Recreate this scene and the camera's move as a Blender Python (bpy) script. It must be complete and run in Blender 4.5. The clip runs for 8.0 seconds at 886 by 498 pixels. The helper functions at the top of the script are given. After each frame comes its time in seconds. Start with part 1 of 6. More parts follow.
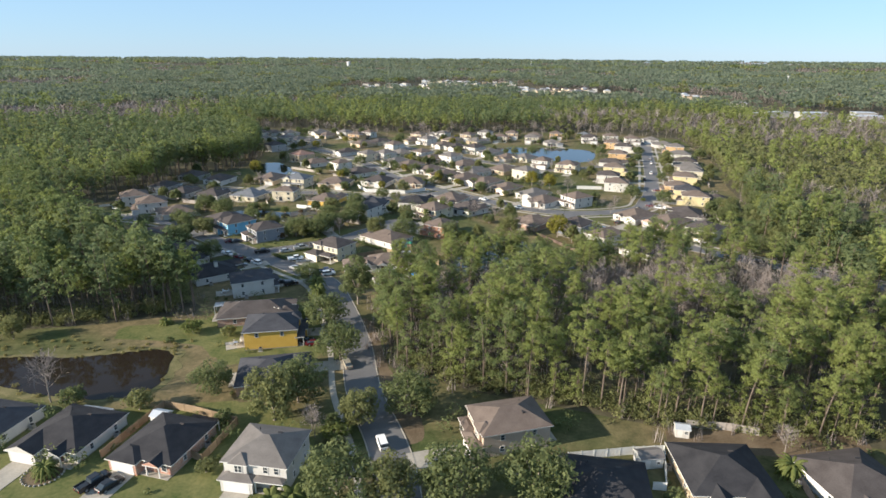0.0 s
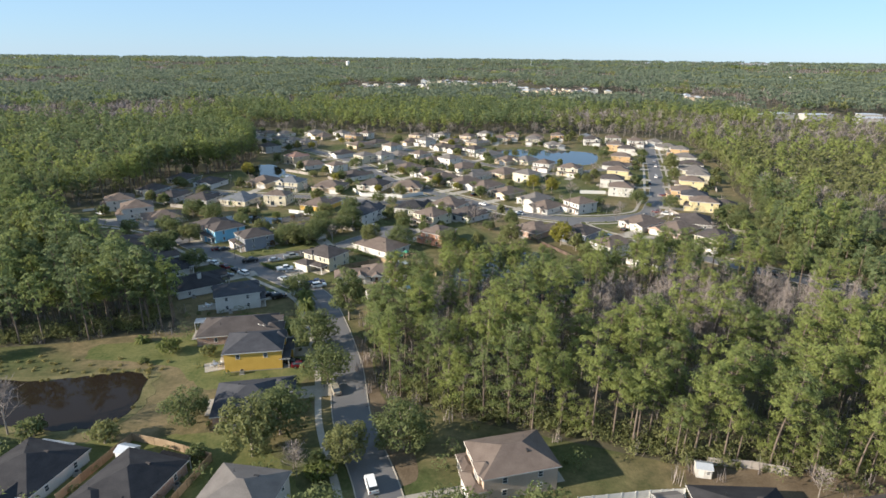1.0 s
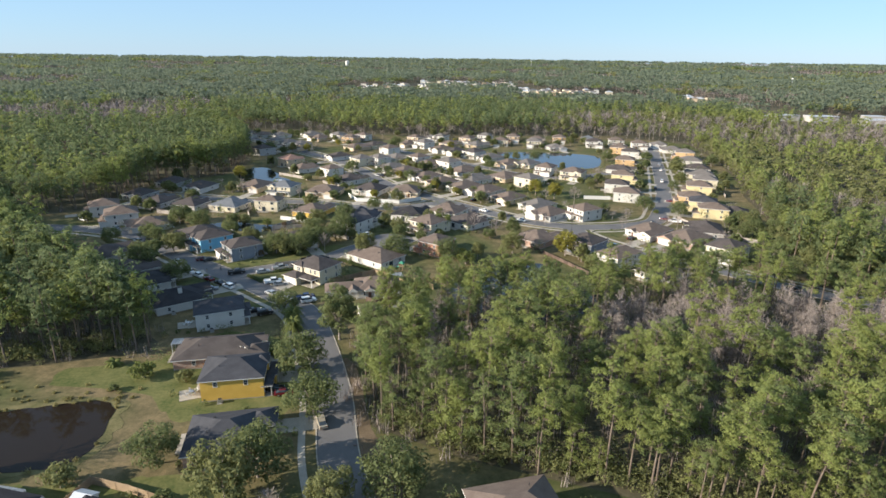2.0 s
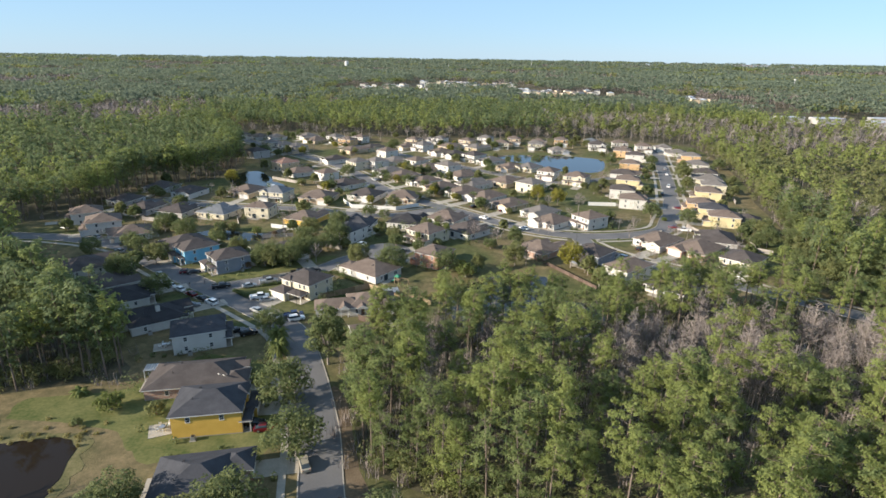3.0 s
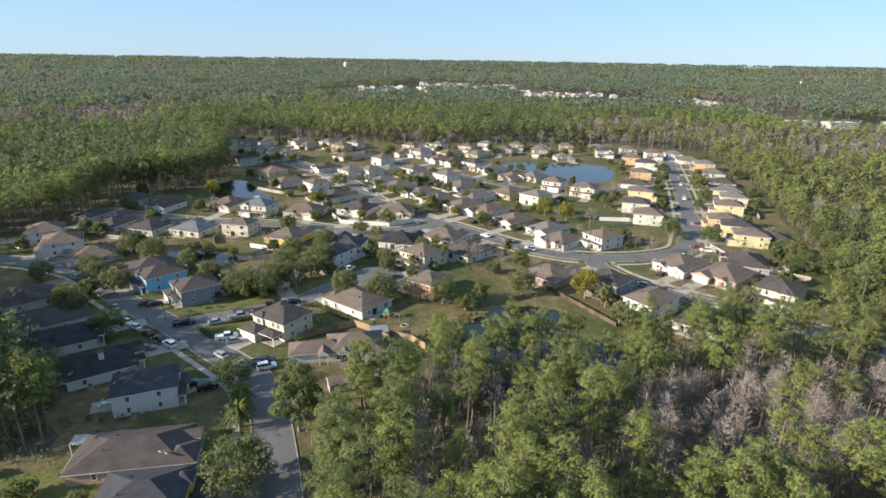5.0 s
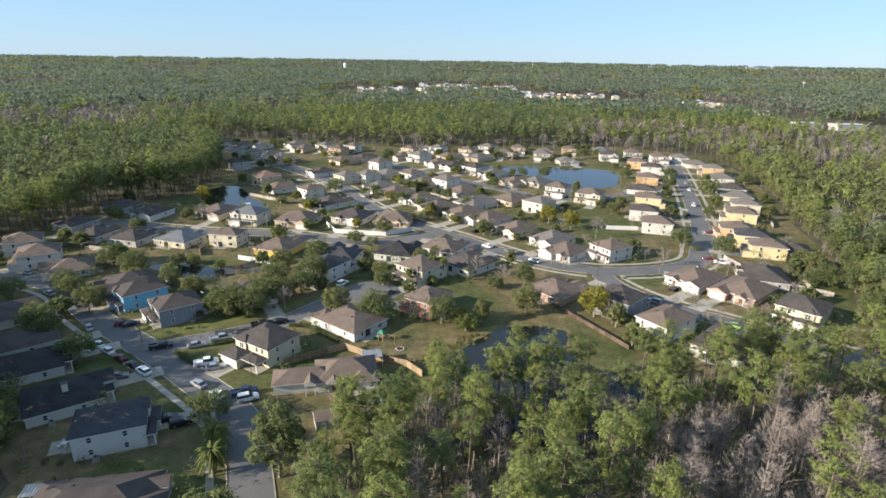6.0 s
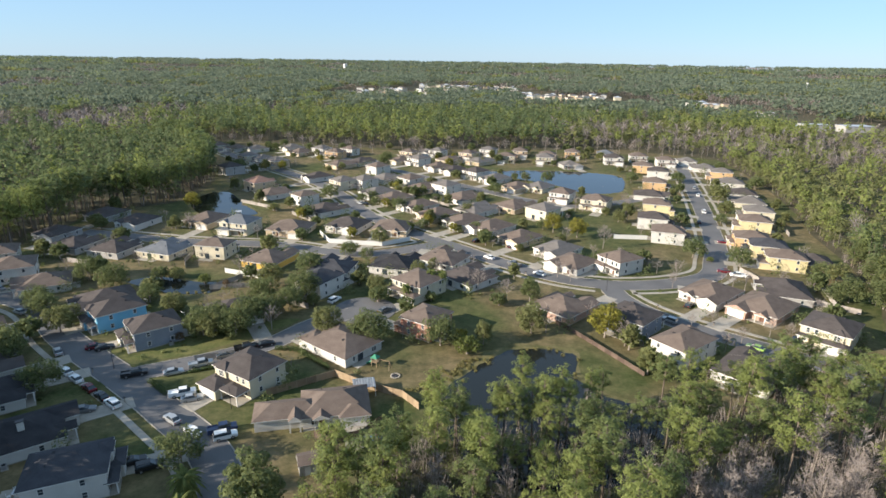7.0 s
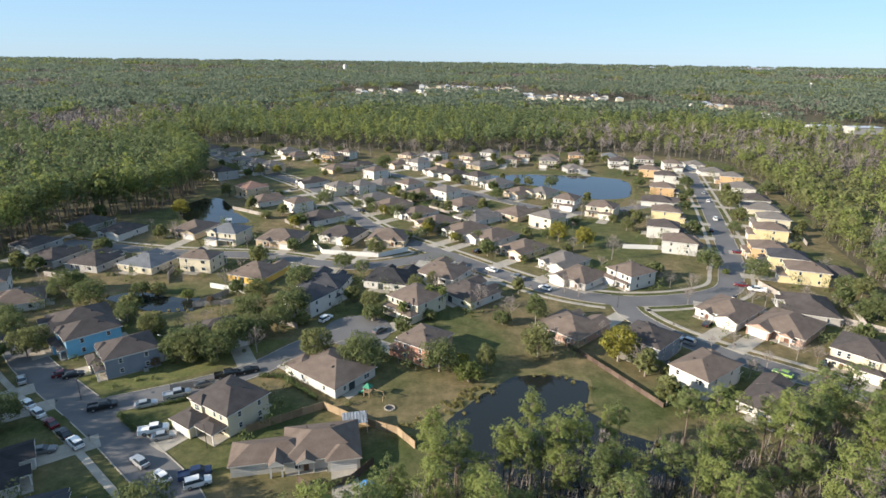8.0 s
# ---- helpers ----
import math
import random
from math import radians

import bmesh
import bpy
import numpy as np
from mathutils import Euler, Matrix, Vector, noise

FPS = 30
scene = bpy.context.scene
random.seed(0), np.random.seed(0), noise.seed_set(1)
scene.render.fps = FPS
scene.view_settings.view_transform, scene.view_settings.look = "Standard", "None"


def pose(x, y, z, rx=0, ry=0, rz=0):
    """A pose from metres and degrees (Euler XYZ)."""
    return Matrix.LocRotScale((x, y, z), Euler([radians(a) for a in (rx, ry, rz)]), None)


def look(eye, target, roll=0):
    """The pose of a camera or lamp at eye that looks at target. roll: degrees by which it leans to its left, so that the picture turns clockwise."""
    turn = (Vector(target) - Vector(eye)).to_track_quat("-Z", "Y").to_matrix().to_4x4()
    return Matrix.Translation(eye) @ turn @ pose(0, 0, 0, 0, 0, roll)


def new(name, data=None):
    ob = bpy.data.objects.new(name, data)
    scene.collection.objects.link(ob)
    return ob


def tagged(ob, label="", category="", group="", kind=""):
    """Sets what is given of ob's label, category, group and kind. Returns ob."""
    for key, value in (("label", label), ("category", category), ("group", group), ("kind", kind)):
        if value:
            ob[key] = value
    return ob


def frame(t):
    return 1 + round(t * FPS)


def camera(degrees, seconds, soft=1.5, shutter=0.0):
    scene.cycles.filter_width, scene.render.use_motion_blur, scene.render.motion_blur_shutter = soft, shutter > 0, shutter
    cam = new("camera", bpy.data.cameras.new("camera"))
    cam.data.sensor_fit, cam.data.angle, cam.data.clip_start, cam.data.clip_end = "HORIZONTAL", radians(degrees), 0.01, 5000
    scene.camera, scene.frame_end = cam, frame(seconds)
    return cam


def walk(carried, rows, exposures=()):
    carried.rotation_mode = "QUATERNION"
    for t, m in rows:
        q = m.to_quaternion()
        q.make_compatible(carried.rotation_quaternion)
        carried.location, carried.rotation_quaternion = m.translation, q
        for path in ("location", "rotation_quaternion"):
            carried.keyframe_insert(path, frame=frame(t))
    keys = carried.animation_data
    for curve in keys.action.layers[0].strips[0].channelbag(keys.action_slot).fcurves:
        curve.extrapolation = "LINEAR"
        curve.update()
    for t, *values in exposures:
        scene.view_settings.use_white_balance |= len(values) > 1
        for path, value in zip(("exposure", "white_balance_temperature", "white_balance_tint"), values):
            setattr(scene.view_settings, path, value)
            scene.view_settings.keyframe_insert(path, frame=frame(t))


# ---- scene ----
# ------------------------------------------------------------------ camera: a drone flying straight ahead, 72 m up
cam = camera(75.2, 8.0, soft=1.6)
PATH = [
    (0.0, -0.29, 2.80, 72.44, -0.086, -18.599, 0.421),
    (1.0, 0.23, 14.63, 72.21, -0.165, -18.618, 0.600),
    (2.0, 0.72, 27.02, 72.13, -0.224, -18.608, 0.740),
    (3.0, 1.18, 39.76, 72.15, -0.263, -18.576, 0.841),
    (4.0, 1.63, 52.71, 72.23, -0.281, -18.529, 0.904),
    (5.0, 2.05, 65.75, 72.35, -0.279, -18.472, 0.927),
    (6.0, 2.44, 78.82, 72.48, -0.256, -18.411, 0.912),
    (7.0, 2.81, 91.88, 72.57, -0.214, -18.352, 0.859),
    (8.0, 3.16, 104.95, 72.59, -0.151, -18.303, 0.766),
]
walk(cam, [(t, pose(x, y, z, 0, 0, yaw) @ pose(0, 0, 0, 90 + pitch) @ pose(0, 0, 0, 0, 0, roll)) for t, x, y, z, yaw, pitch, roll in PATH], [(0.0, 1.25, 5650, 9), (8.0, 1.25, 5650, 9)])

import mathutils

# ------------------------------------------------------------------ light: low late-afternoon sun from the left, clear sky
SUN_AZ, SUN_EL = 198.0, 21.0
world = bpy.data.worlds.new("world")
scene.world = world
world.use_nodes = True
wn = world.node_tree.nodes
sky = wn.new("ShaderNodeTexSky")
sky.sky_type, sky.sun_disc = "NISHITA", False
sky.sun_elevation, sky.sun_rotation = radians(SUN_EL), radians(90 - SUN_AZ)
sky.air_density, sky.dust_density, sky.ozone_density = 1.0, 0.03, 6.0
wn["Background"].inputs["Strength"].default_value = 0.064
# a thin high veil pales the blue evenly over the whole sky
veil = wn.new("ShaderNodeMix")
veil.data_type = "RGBA"
veil.inputs[0].default_value = 0.62
veil_in = [s for s in veil.inputs if s.type == "RGBA"]
veil_in[1].default_value = (4.0, 5.1, 5.85, 1)
world.node_tree.links.new(sky.outputs["Color"], veil_in[0])
world.node_tree.links.new([s for s in veil.outputs if s.type == "RGBA"][0], wn["Background"].inputs["Color"])
sun = new("sun", bpy.data.lights.new("sun", "SUN"))
sun.data.energy, sun.data.angle, sun.data.color = 5.0, radians(0.6), (1.0, 0.81, 0.58)
to_sun = Vector((math.cos(radians(SUN_AZ)) * math.cos(radians(SUN_EL)), math.sin(radians(SUN_AZ)) * math.cos(radians(SUN_EL)), math.sin(radians(SUN_EL))))
sun.matrix_world = look(to_sun * 300, (0, 0, 0))

# ------------------------------------------------------------------ materials


def material(name, dark, light, scale=1.0, fine=12.0, rough=0.8, bump=0.2, metal=0.0, stretch=(1, 1, 1), by_object=0.0, by_island=0.0, through_light=0.0, spec=0.3):
    """Two-scale noise between two colours, with relief; optional variation by object or by loose piece."""
    m = bpy.data.materials.new(name)
    m.use_nodes = True
    nt = m.node_tree
    n, l = nt.nodes, nt.links
    b = n["Principled BSDF"]
    co = n.new("ShaderNodeTexCoord")
    mp = n.new("ShaderNodeMapping")
    mp.inputs["Scale"].default_value = stretch
    l.new(co.outputs["Object"], mp.inputs["Vector"])
    big, small = n.new("ShaderNodeTexNoise"), n.new("ShaderNodeTexNoise")
    big.inputs["Scale"].default_value, small.inputs["Scale"].default_value = scale, fine
    big.inputs["Detail"].default_value, small.inputs["Detail"].default_value = 4, 3
    for t in (big, small):
        l.new(mp.outputs["Vector"], t.inputs["Vector"])
    mix = n.new("ShaderNodeMix")
    mix.data_type, mix.factor_mode = "FLOAT", "UNIFORM"
    mix.inputs["Factor"].default_value = 0.4
    l.new(big.outputs["Fac"], mix.inputs["A"])
    l.new(small.outputs["Fac"], mix.inputs["B"])
    fac = mix.outputs["Result"]
    if by_object or by_island:
        src = n.new("ShaderNodeObjectInfo").outputs["Random"] if by_object else n.new("ShaderNodeNewGeometry").outputs["Random Per Island"]
        mix2 = n.new("ShaderNodeMix")
        mix2.data_type = "FLOAT"
        mix2.inputs["Factor"].default_value = by_object or by_island
        l.new(fac, mix2.inputs["A"])
        l.new(src, mix2.inputs["B"])
        fac = mix2.outputs["Result"]
    ramp = n.new("ShaderNodeValToRGB")
    ramp.color_ramp.elements[0].position, ramp.color_ramp.elements[1].position = 0.32, 0.68
    ramp.color_ramp.elements[0].color, ramp.color_ramp.elements[1].color = (*dark, 1), (*light, 1)
    l.new(fac, ramp.inputs["Fac"])
    l.new(ramp.outputs["Color"], b.inputs["Base Color"])
    b.inputs["Roughness"].default_value, b.inputs["Metallic"].default_value = rough, metal
    b.inputs["Specular IOR Level"].default_value = spec
    if bump:
        bp = n.new("ShaderNodeBump")
        bp.inputs["Strength"].default_value, bp.inputs["Distance"].default_value = bump, 0.05
        l.new(small.outputs["Fac"], bp.inputs["Height"])
        l.new(bp.outputs["Normal"], b.inputs["Normal"])
    if through_light:
        tr, ad = n.new("ShaderNodeBsdfTranslucent"), n.new("ShaderNodeMixShader")
        l.new(ramp.outputs["Color"], tr.inputs["Color"])
        ad.inputs["Fac"].default_value = through_light
        l.new(b.outputs["BSDF"], ad.inputs[1])
        l.new(tr.outputs["BSDF"], ad.inputs[2])
        l.new(ad.outputs["Shader"], n["Material Output"].inputs["Surface"])
    return m


def siding(name, dark, light, course=0.2):
    """Painted lap siding: horizontal courses in the relief."""
    m = material(name, dark, light, 0.35, 6, 0.6, 0.0)
    nt = m.node_tree
    n, l = nt.nodes, nt.links
    co, wave, bp = n.new("ShaderNodeTexCoord"), n.new("ShaderNodeTexWave"), n.new("ShaderNodeBump")
    wave.wave_type, wave.bands_direction, wave.wave_profile = "BANDS", "Z", "SAW"
    wave.inputs["Scale"].default_value = 0.314 / course
    bp.inputs["Strength"].default_value, bp.inputs["Distance"].default_value = 0.5, 0.02
    l.new(co.outputs["Object"], wave.inputs["Vector"])
    l.new(wave.outputs["Fac"], bp.inputs["Height"])
    l.new(bp.outputs["Normal"], n["Principled BSDF"].inputs["Normal"])
    return m


def brickwork(name, a, b, mortar):
    m = material(name, a, b, 0.8, 9, 0.9, 0.0)
    nt = m.node_tree
    n, l = nt.nodes, nt.links
    co, br, bp = n.new("ShaderNodeTexCoord"), n.new("ShaderNodeTexBrick"), n.new("ShaderNodeBump")
    mp = n.new("ShaderNodeMapping")
    mp.inputs["Rotation"].default_value = (radians(90), 0, 0)
    br.inputs["Color1"].default_value, br.inputs["Color2"].default_value, br.inputs["Mortar"].default_value = (*a, 1), (*b, 1), (*mortar, 1)
    br.inputs["Scale"].default_value, br.inputs["Mortar Size"].default_value = 1.0, 0.012
    br.inputs["Brick Width"].default_value, br.inputs["Row Height"].default_value = 0.21, 0.07
    l.new(co.outputs["Object"], mp.inputs["Vector"])
    l.new(mp.outputs["Vector"], br.inputs["Vector"])
    l.new(br.outputs["Color"], n["Principled BSDF"].inputs["Base Color"])
    l.new(br.outputs["Fac"], bp.inputs["Height"])
    bp.inputs["Strength"].default_value, bp.inputs["Distance"].default_value, bp.invert = 0.3, 0.01, True
    l.new(bp.outputs["Normal"], n["Principled BSDF"].inputs["Normal"])
    return m


def grassland(name):
    """Winter lawn: green, olive and straw-coloured patches at three scales."""
    m = material(name, (0.052, 0.068, 0.024), (0.175, 0.142, 0.078), 0.09, 1.4, 0.95, 0.0, spec=0.1)
    nt = m.node_tree
    n, l = nt.nodes, nt.links
    co, f = n.new("ShaderNodeTexCoord"), n.new("ShaderNodeTexNoise")
    f.inputs["Scale"].default_value, f.inputs["Detail"].default_value = 0.022, 5
    l.new(co.outputs["Object"], f.inputs["Vector"])
    ramp = n.new("ShaderNodeValToRGB")
    e = ramp.color_ramp.elements
    e[0].position, e[0].color, e[1].position, e[1].color = 0.43, (0.05, 0.074, 0.024, 1), 0.57, (0.168, 0.13, 0.078, 1)
    l.new(f.outputs["Fac"], ramp.inputs["Fac"])
    mix = n.new("ShaderNodeMix")
    mix.data_type = "RGBA"
    mix.inputs["Factor"].default_value = 0.5
    b = n["Principled BSDF"]
    base, mixed = [q for q in mix.inputs if q.type == "RGBA"], [q for q in mix.outputs if q.type == "RGBA"][0]
    l.new(b.inputs["Base Color"].links[0].from_socket, base[0])
    l.new(ramp.outputs["Color"], base[1])
    # thin, scuffed and clumpy spots a few metres wide
    h, hr, worn = n.new("ShaderNodeTexNoise"), n.new("ShaderNodeValToRGB"), n.new("ShaderNodeMix")
    h.inputs["Scale"].default_value, h.inputs["Detail"].default_value, h.inputs["Roughness"].default_value = 0.3, 8, 0.72
    hr.color_ramp.elements[0].position, hr.color_ramp.elements[1].position = 0.36, 0.66
    hr.color_ramp.elements[0].color, hr.color_ramp.elements[1].color = (0.62, 0.66, 0.6, 1), (1.3, 1.22, 1.2, 1)
    worn.data_type, worn.blend_type = "RGBA", "MULTIPLY"
    worn.inputs[0].default_value = 1.0
    wi = [q for q in worn.inputs if q.type == "RGBA"]
    l.new(co.outputs["Object"], h.inputs["Vector"])
    l.new(h.outputs["Fac"], hr.inputs["Fac"])
    l.new(mixed, wi[0])
    l.new(hr.outputs["Color"], wi[1])
    l.new([q for q in worn.outputs if q.type == "RGBA"][0], b.inputs["Base Color"])
    g, bp = n.new("ShaderNodeTexNoise"), n.new("ShaderNodeBump")
    g.inputs["Scale"].default_value, g.inputs["Detail"].default_value = 3.0, 6
    l.new(co.outputs["Object"], g.inputs["Vector"])
    bp.inputs["Strength"].default_value, bp.inputs["Distance"].default_value = 0.6, 0.12
    l.new(g.outputs["Fac"], bp.inputs["Height"])
    l.new(bp.outputs["Normal"], b.inputs["Normal"])
    return m


def green_lawn(name):
    """Watered lawn: fresher green with thin and mown patches."""
    return material(name, (0.054, 0.074, 0.022), (0.16, 0.15, 0.06), 0.2, 1.5, 0.95, 0.5, spec=0.1)


def plain(name, colour, rough, metal=0.0, spec=0.5):
    m = bpy.data.materials.new(name)
    m.use_nodes = True
    b = m.node_tree.nodes["Principled BSDF"]
    b.inputs["Base Color"].default_value, b.inputs["Roughness"].default_value = (*colour, 1), rough
    b.inputs["Metallic"].default_value, b.inputs["Specular IOR Level"].default_value = metal, spec
    return m


def pond_water(name, body, gloss):
    m = plain(name, body, 0.05, 0.0, gloss)
    nt = m.node_tree
    n, l = nt.nodes, nt.links
    co, f, bp = n.new("ShaderNodeTexCoord"), n.new("ShaderNodeTexNoise"), n.new("ShaderNodeBump")
    f.inputs["Scale"].default_value, f.inputs["Detail"].default_value = 0.9, 4
    l.new(co.outputs["Object"], f.inputs["Vector"])
    bp.inputs["Strength"].default_value, bp.inputs["Distance"].default_value = 0.05, 0.03
    n["Principled BSDF"].inputs["IOR"].default_value = 1.33
    l.new(f.outputs["Fac"], bp.inputs["Height"])
    l.new(bp.outputs["Normal"], n["Principled BSDF"].inputs["Normal"])
    return m


FLOOR = material("leaf_litter", (0.05, 0.047, 0.03), (0.112, 0.1, 0.064), 0.12, 1.5, 0.95, 0.6, spec=0.1)
GRASS = grassland("winter_grass")
GREEN_GRASS = green_lawn("green_grass")
STRAW = material("pine_straw", (0.085, 0.063, 0.04), (0.165, 0.128, 0.085), 0.25, 2.5, 0.95, 0.5, spec=0.1)
SEDGE = material("bank_sedge", (0.07, 0.074, 0.028), (0.185, 0.158, 0.08), 0.3, 2.5, 0.95, 0.6, spec=0.1)
ASPHALT = material("asphalt", (0.09, 0.09, 0.094), (0.14, 0.137, 0.138), 0.12, 5, 0.9, 0.15)
CONCRETE = material("concrete", (0.235, 0.215, 0.18), (0.37, 0.34, 0.288), 0.3, 4, 0.85, 0.15)
WATER = pond_water("pond_water", (0.012, 0.014, 0.013), 0.6)
PEATY_WATER = pond_water("peaty_pond_water", (0.018, 0.0135, 0.01), 0.2)
BARK = material("pine_bark", (0.085, 0.066, 0.05), (0.18, 0.147, 0.118), 1.2, 8, 0.95, 0.6, stretch=(1, 1, 0.25))
GREY_BARK = material("grey_bark", (0.17, 0.145, 0.125), (0.33, 0.29, 0.255), 1.0, 7, 0.95, 0.4, stretch=(1, 1, 0.3))
TWIG = material("bare_twigs", (0.152, 0.132, 0.122), (0.29, 0.252, 0.232), 0.3, 3, 0.95, 0.0, by_island=0.5)
leafy = dict(rough=0.75, bump=0.0, by_island=0.14, through_light=0.5, spec=0.2)
PINE = material("pine_needles", (0.145, 0.178, 0.052), (0.312, 0.345, 0.11), 0.15, 0.8, **leafy)
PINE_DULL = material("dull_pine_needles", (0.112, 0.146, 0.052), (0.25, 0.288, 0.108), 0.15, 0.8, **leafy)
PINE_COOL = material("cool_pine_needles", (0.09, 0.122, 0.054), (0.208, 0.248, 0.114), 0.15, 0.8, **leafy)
# needles for the far stands only: distance haze put into the colour as a pale bluish tint
PINE_HAZED = material("hazed_pine_needles", (0.096, 0.124, 0.084), (0.22, 0.256, 0.176), 0.15, 0.8, **leafy)
OAK = material("oak_leaves", (0.085, 0.108, 0.042), (0.195, 0.22, 0.092), 0.3, 1.2, **leafy)
OLIVE = material("olive_leaves", (0.115, 0.13, 0.05), (0.245, 0.252, 0.105), 0.3, 1.2, **leafy)
AUTUMN = material("yellowing_leaves", (0.14, 0.135, 0.025), (0.34, 0.315, 0.065), 0.5, 1.5, **leafy)
RUSSET = material("russet_leaves", (0.1, 0.07, 0.035), (0.2, 0.14, 0.075), 0.5, 1.5, **leafy)
FROND = material("palm_fronds", (0.08, 0.11, 0.03), (0.2, 0.22, 0.07), 0.8, 3, **leafy)
REED = material("reeds", (0.14, 0.14, 0.045), (0.33, 0.29, 0.13), 0.8, 3, **leafy)
WALLS = {
    "white": siding("white_siding", (0.45, 0.435, 0.4), (0.56, 0.545, 0.51)),
    "cream": siding("cream_siding", (0.46, 0.415, 0.305), (0.55, 0.505, 0.385)),
    "tan": siding("tan_siding", (0.42, 0.33, 0.22), (0.53, 0.43, 0.3)),
    "tanpaint": siding("beige_siding", (0.4, 0.32, 0.25), (0.5, 0.41, 0.33)),
    "yellow": siding("ochre_yellow_siding", (0.52, 0.33, 0.06), (0.62, 0.41, 0.09)),
    "paleyellow": siding("pale_yellow_siding", (0.5, 0.425, 0.235), (0.58, 0.5, 0.3)),
    "orange": siding("apricot_siding", (0.47, 0.31, 0.16), (0.54, 0.37, 0.2)),
    "blue": siding("bright_blue_siding", (0.15, 0.36, 0.52), (0.21, 0.45, 0.62)),
    "slate": siding("slate_blue_siding", (0.16, 0.18, 0.22), (0.22, 0.24, 0.28)),
    "grey": siding("grey_siding", (0.28, 0.27, 0.26), (0.38, 0.37, 0.35)),
    "brick": brickwork("brown_brick", (0.27, 0.15, 0.11), (0.36, 0.22, 0.16), (0.38, 0.32, 0.27)),
    "redbrick": brickwork("red_brick", (0.32, 0.12, 0.075), (0.42, 0.18, 0.115), (0.4, 0.33, 0.27)),
}
WALL_WORDS = {"white": "white-sided", "cream": "cream-sided", "tan": "tan-sided", "tanpaint": "beige-sided", "yellow": "ochre-yellow", "paleyellow": "pale yellow",
              "orange": "apricot-coloured", "blue": "bright blue", "slate": "slate-blue", "grey": "grey-sided", "brick": "brown brick", "redbrick": "red brick"}
roofing = dict(rough=0.95, bump=0.5, stretch=(1, 1, 3), spec=0.12)
ROOFS = {
    "brown": material("brown_shingle", (0.1, 0.078, 0.066), (0.165, 0.133, 0.112), 0.35, 5, **roofing),
    "grey": material("grey_shingle", (0.11, 0.1, 0.093), (0.175, 0.16, 0.148), 0.35, 5, **roofing),
    "charcoal": material("charcoal_shingle", (0.038, 0.039, 0.045), (0.07, 0.071, 0.079), 0.35, 5, **roofing),
    "dark": material("dark_brown_shingle", (0.052, 0.045, 0.043), (0.092, 0.081, 0.077), 0.35, 5, **roofing),
    "black": material("black_shingle", (0.024, 0.024, 0.027), (0.048, 0.047, 0.05), 0.35, 5, **roofing),
    "slate": material("slate_shingle", (0.1, 0.107, 0.118), (0.155, 0.163, 0.175), 0.35, 5, **roofing),
    "redbrown": material("red_brown_shingle", (0.16, 0.1, 0.08), (0.24, 0.16, 0.13), 0.35, 5, **roofing),
}
ROOF_WORDS = {"brown": "brown", "grey": "grey", "charcoal": "charcoal", "dark": "dark brown", "black": "near-black", "slate": "slate-grey", "redbrown": "red-brown"}
TRIM = material("white_trim", (0.56, 0.55, 0.52), (0.67, 0.66, 0.63), 0.8, 6, 0.55, 0.05)
DOORWHITE = material("white_garage_panel", (0.56, 0.55, 0.53), (0.67, 0.66, 0.64), 0.6, 5, 0.5, 0.05)
DOORDARK = material("dark_door_paint", (0.1, 0.05, 0.035), (0.16, 0.09, 0.06), 1.5, 8, 0.45, 0.05)
GLASS = plain("window_glass", (0.035, 0.045, 0.055), 0.08)
WOODFENCE = material("weathered_cedar", (0.2, 0.145, 0.09), (0.35, 0.265, 0.17), 0.7, 5, 0.9, 0.3, by_object=0.35)
DARKFENCE = material("dark_stained_boards", (0.065, 0.045, 0.035), (0.135, 0.098, 0.078), 0.7, 5, 0.85, 0.3, by_object=0.35)
GREYFENCE = material("greyed_boards", (0.24, 0.215, 0.19), (0.4, 0.365, 0.33), 0.7, 5, 0.9, 0.3, by_object=0.35)
VINYL = material("white_vinyl", (0.55, 0.55, 0.53), (0.66, 0.66, 0.64), 0.5, 4, 0.45, 0.05)
RUBBER = plain("tyre_rubber", (0.02, 0.02, 0.02), 0.85)
ALLOY = plain("alloy_wheel", (0.45, 0.45, 0.46), 0.35, 0.8)
LENS = plain("headlight_lens", (0.6, 0.6, 0.58), 0.12)
TAIL = plain("tail_light_lens", (0.35, 0.02, 0.02), 0.2)
PAINT = {
    "white": plain("white_car_paint", (0.72, 0.72, 0.71), 0.25), "silver": plain("silver_car_paint", (0.42, 0.43, 0.44), 0.3, 0.5),
    "black": plain("black_car_paint", (0.018, 0.018, 0.02), 0.2), "red": plain("red_car_paint", (0.1, 0.01, 0.015), 0.25),
    "blue": plain("navy_car_paint", (0.03, 0.045, 0.1), 0.25), "grey": plain("grey_car_paint", (0.16, 0.165, 0.17), 0.28, 0.4),
    "green": plain("lime_car_paint", (0.2, 0.32, 0.06), 0.3), "gold": plain("champagne_car_paint", (0.42, 0.38, 0.3), 0.3, 0.4),
}
METALROOF = material("pale_metal_roof", (0.4, 0.42, 0.45), (0.52, 0.54, 0.56), 0.4, 3, 0.45, 0.1, 0.3)
DARKMETAL = plain("dark_metal", (0.05, 0.05, 0.055), 0.5, 0.6)

# ------------------------------------------------------------------ building helpers


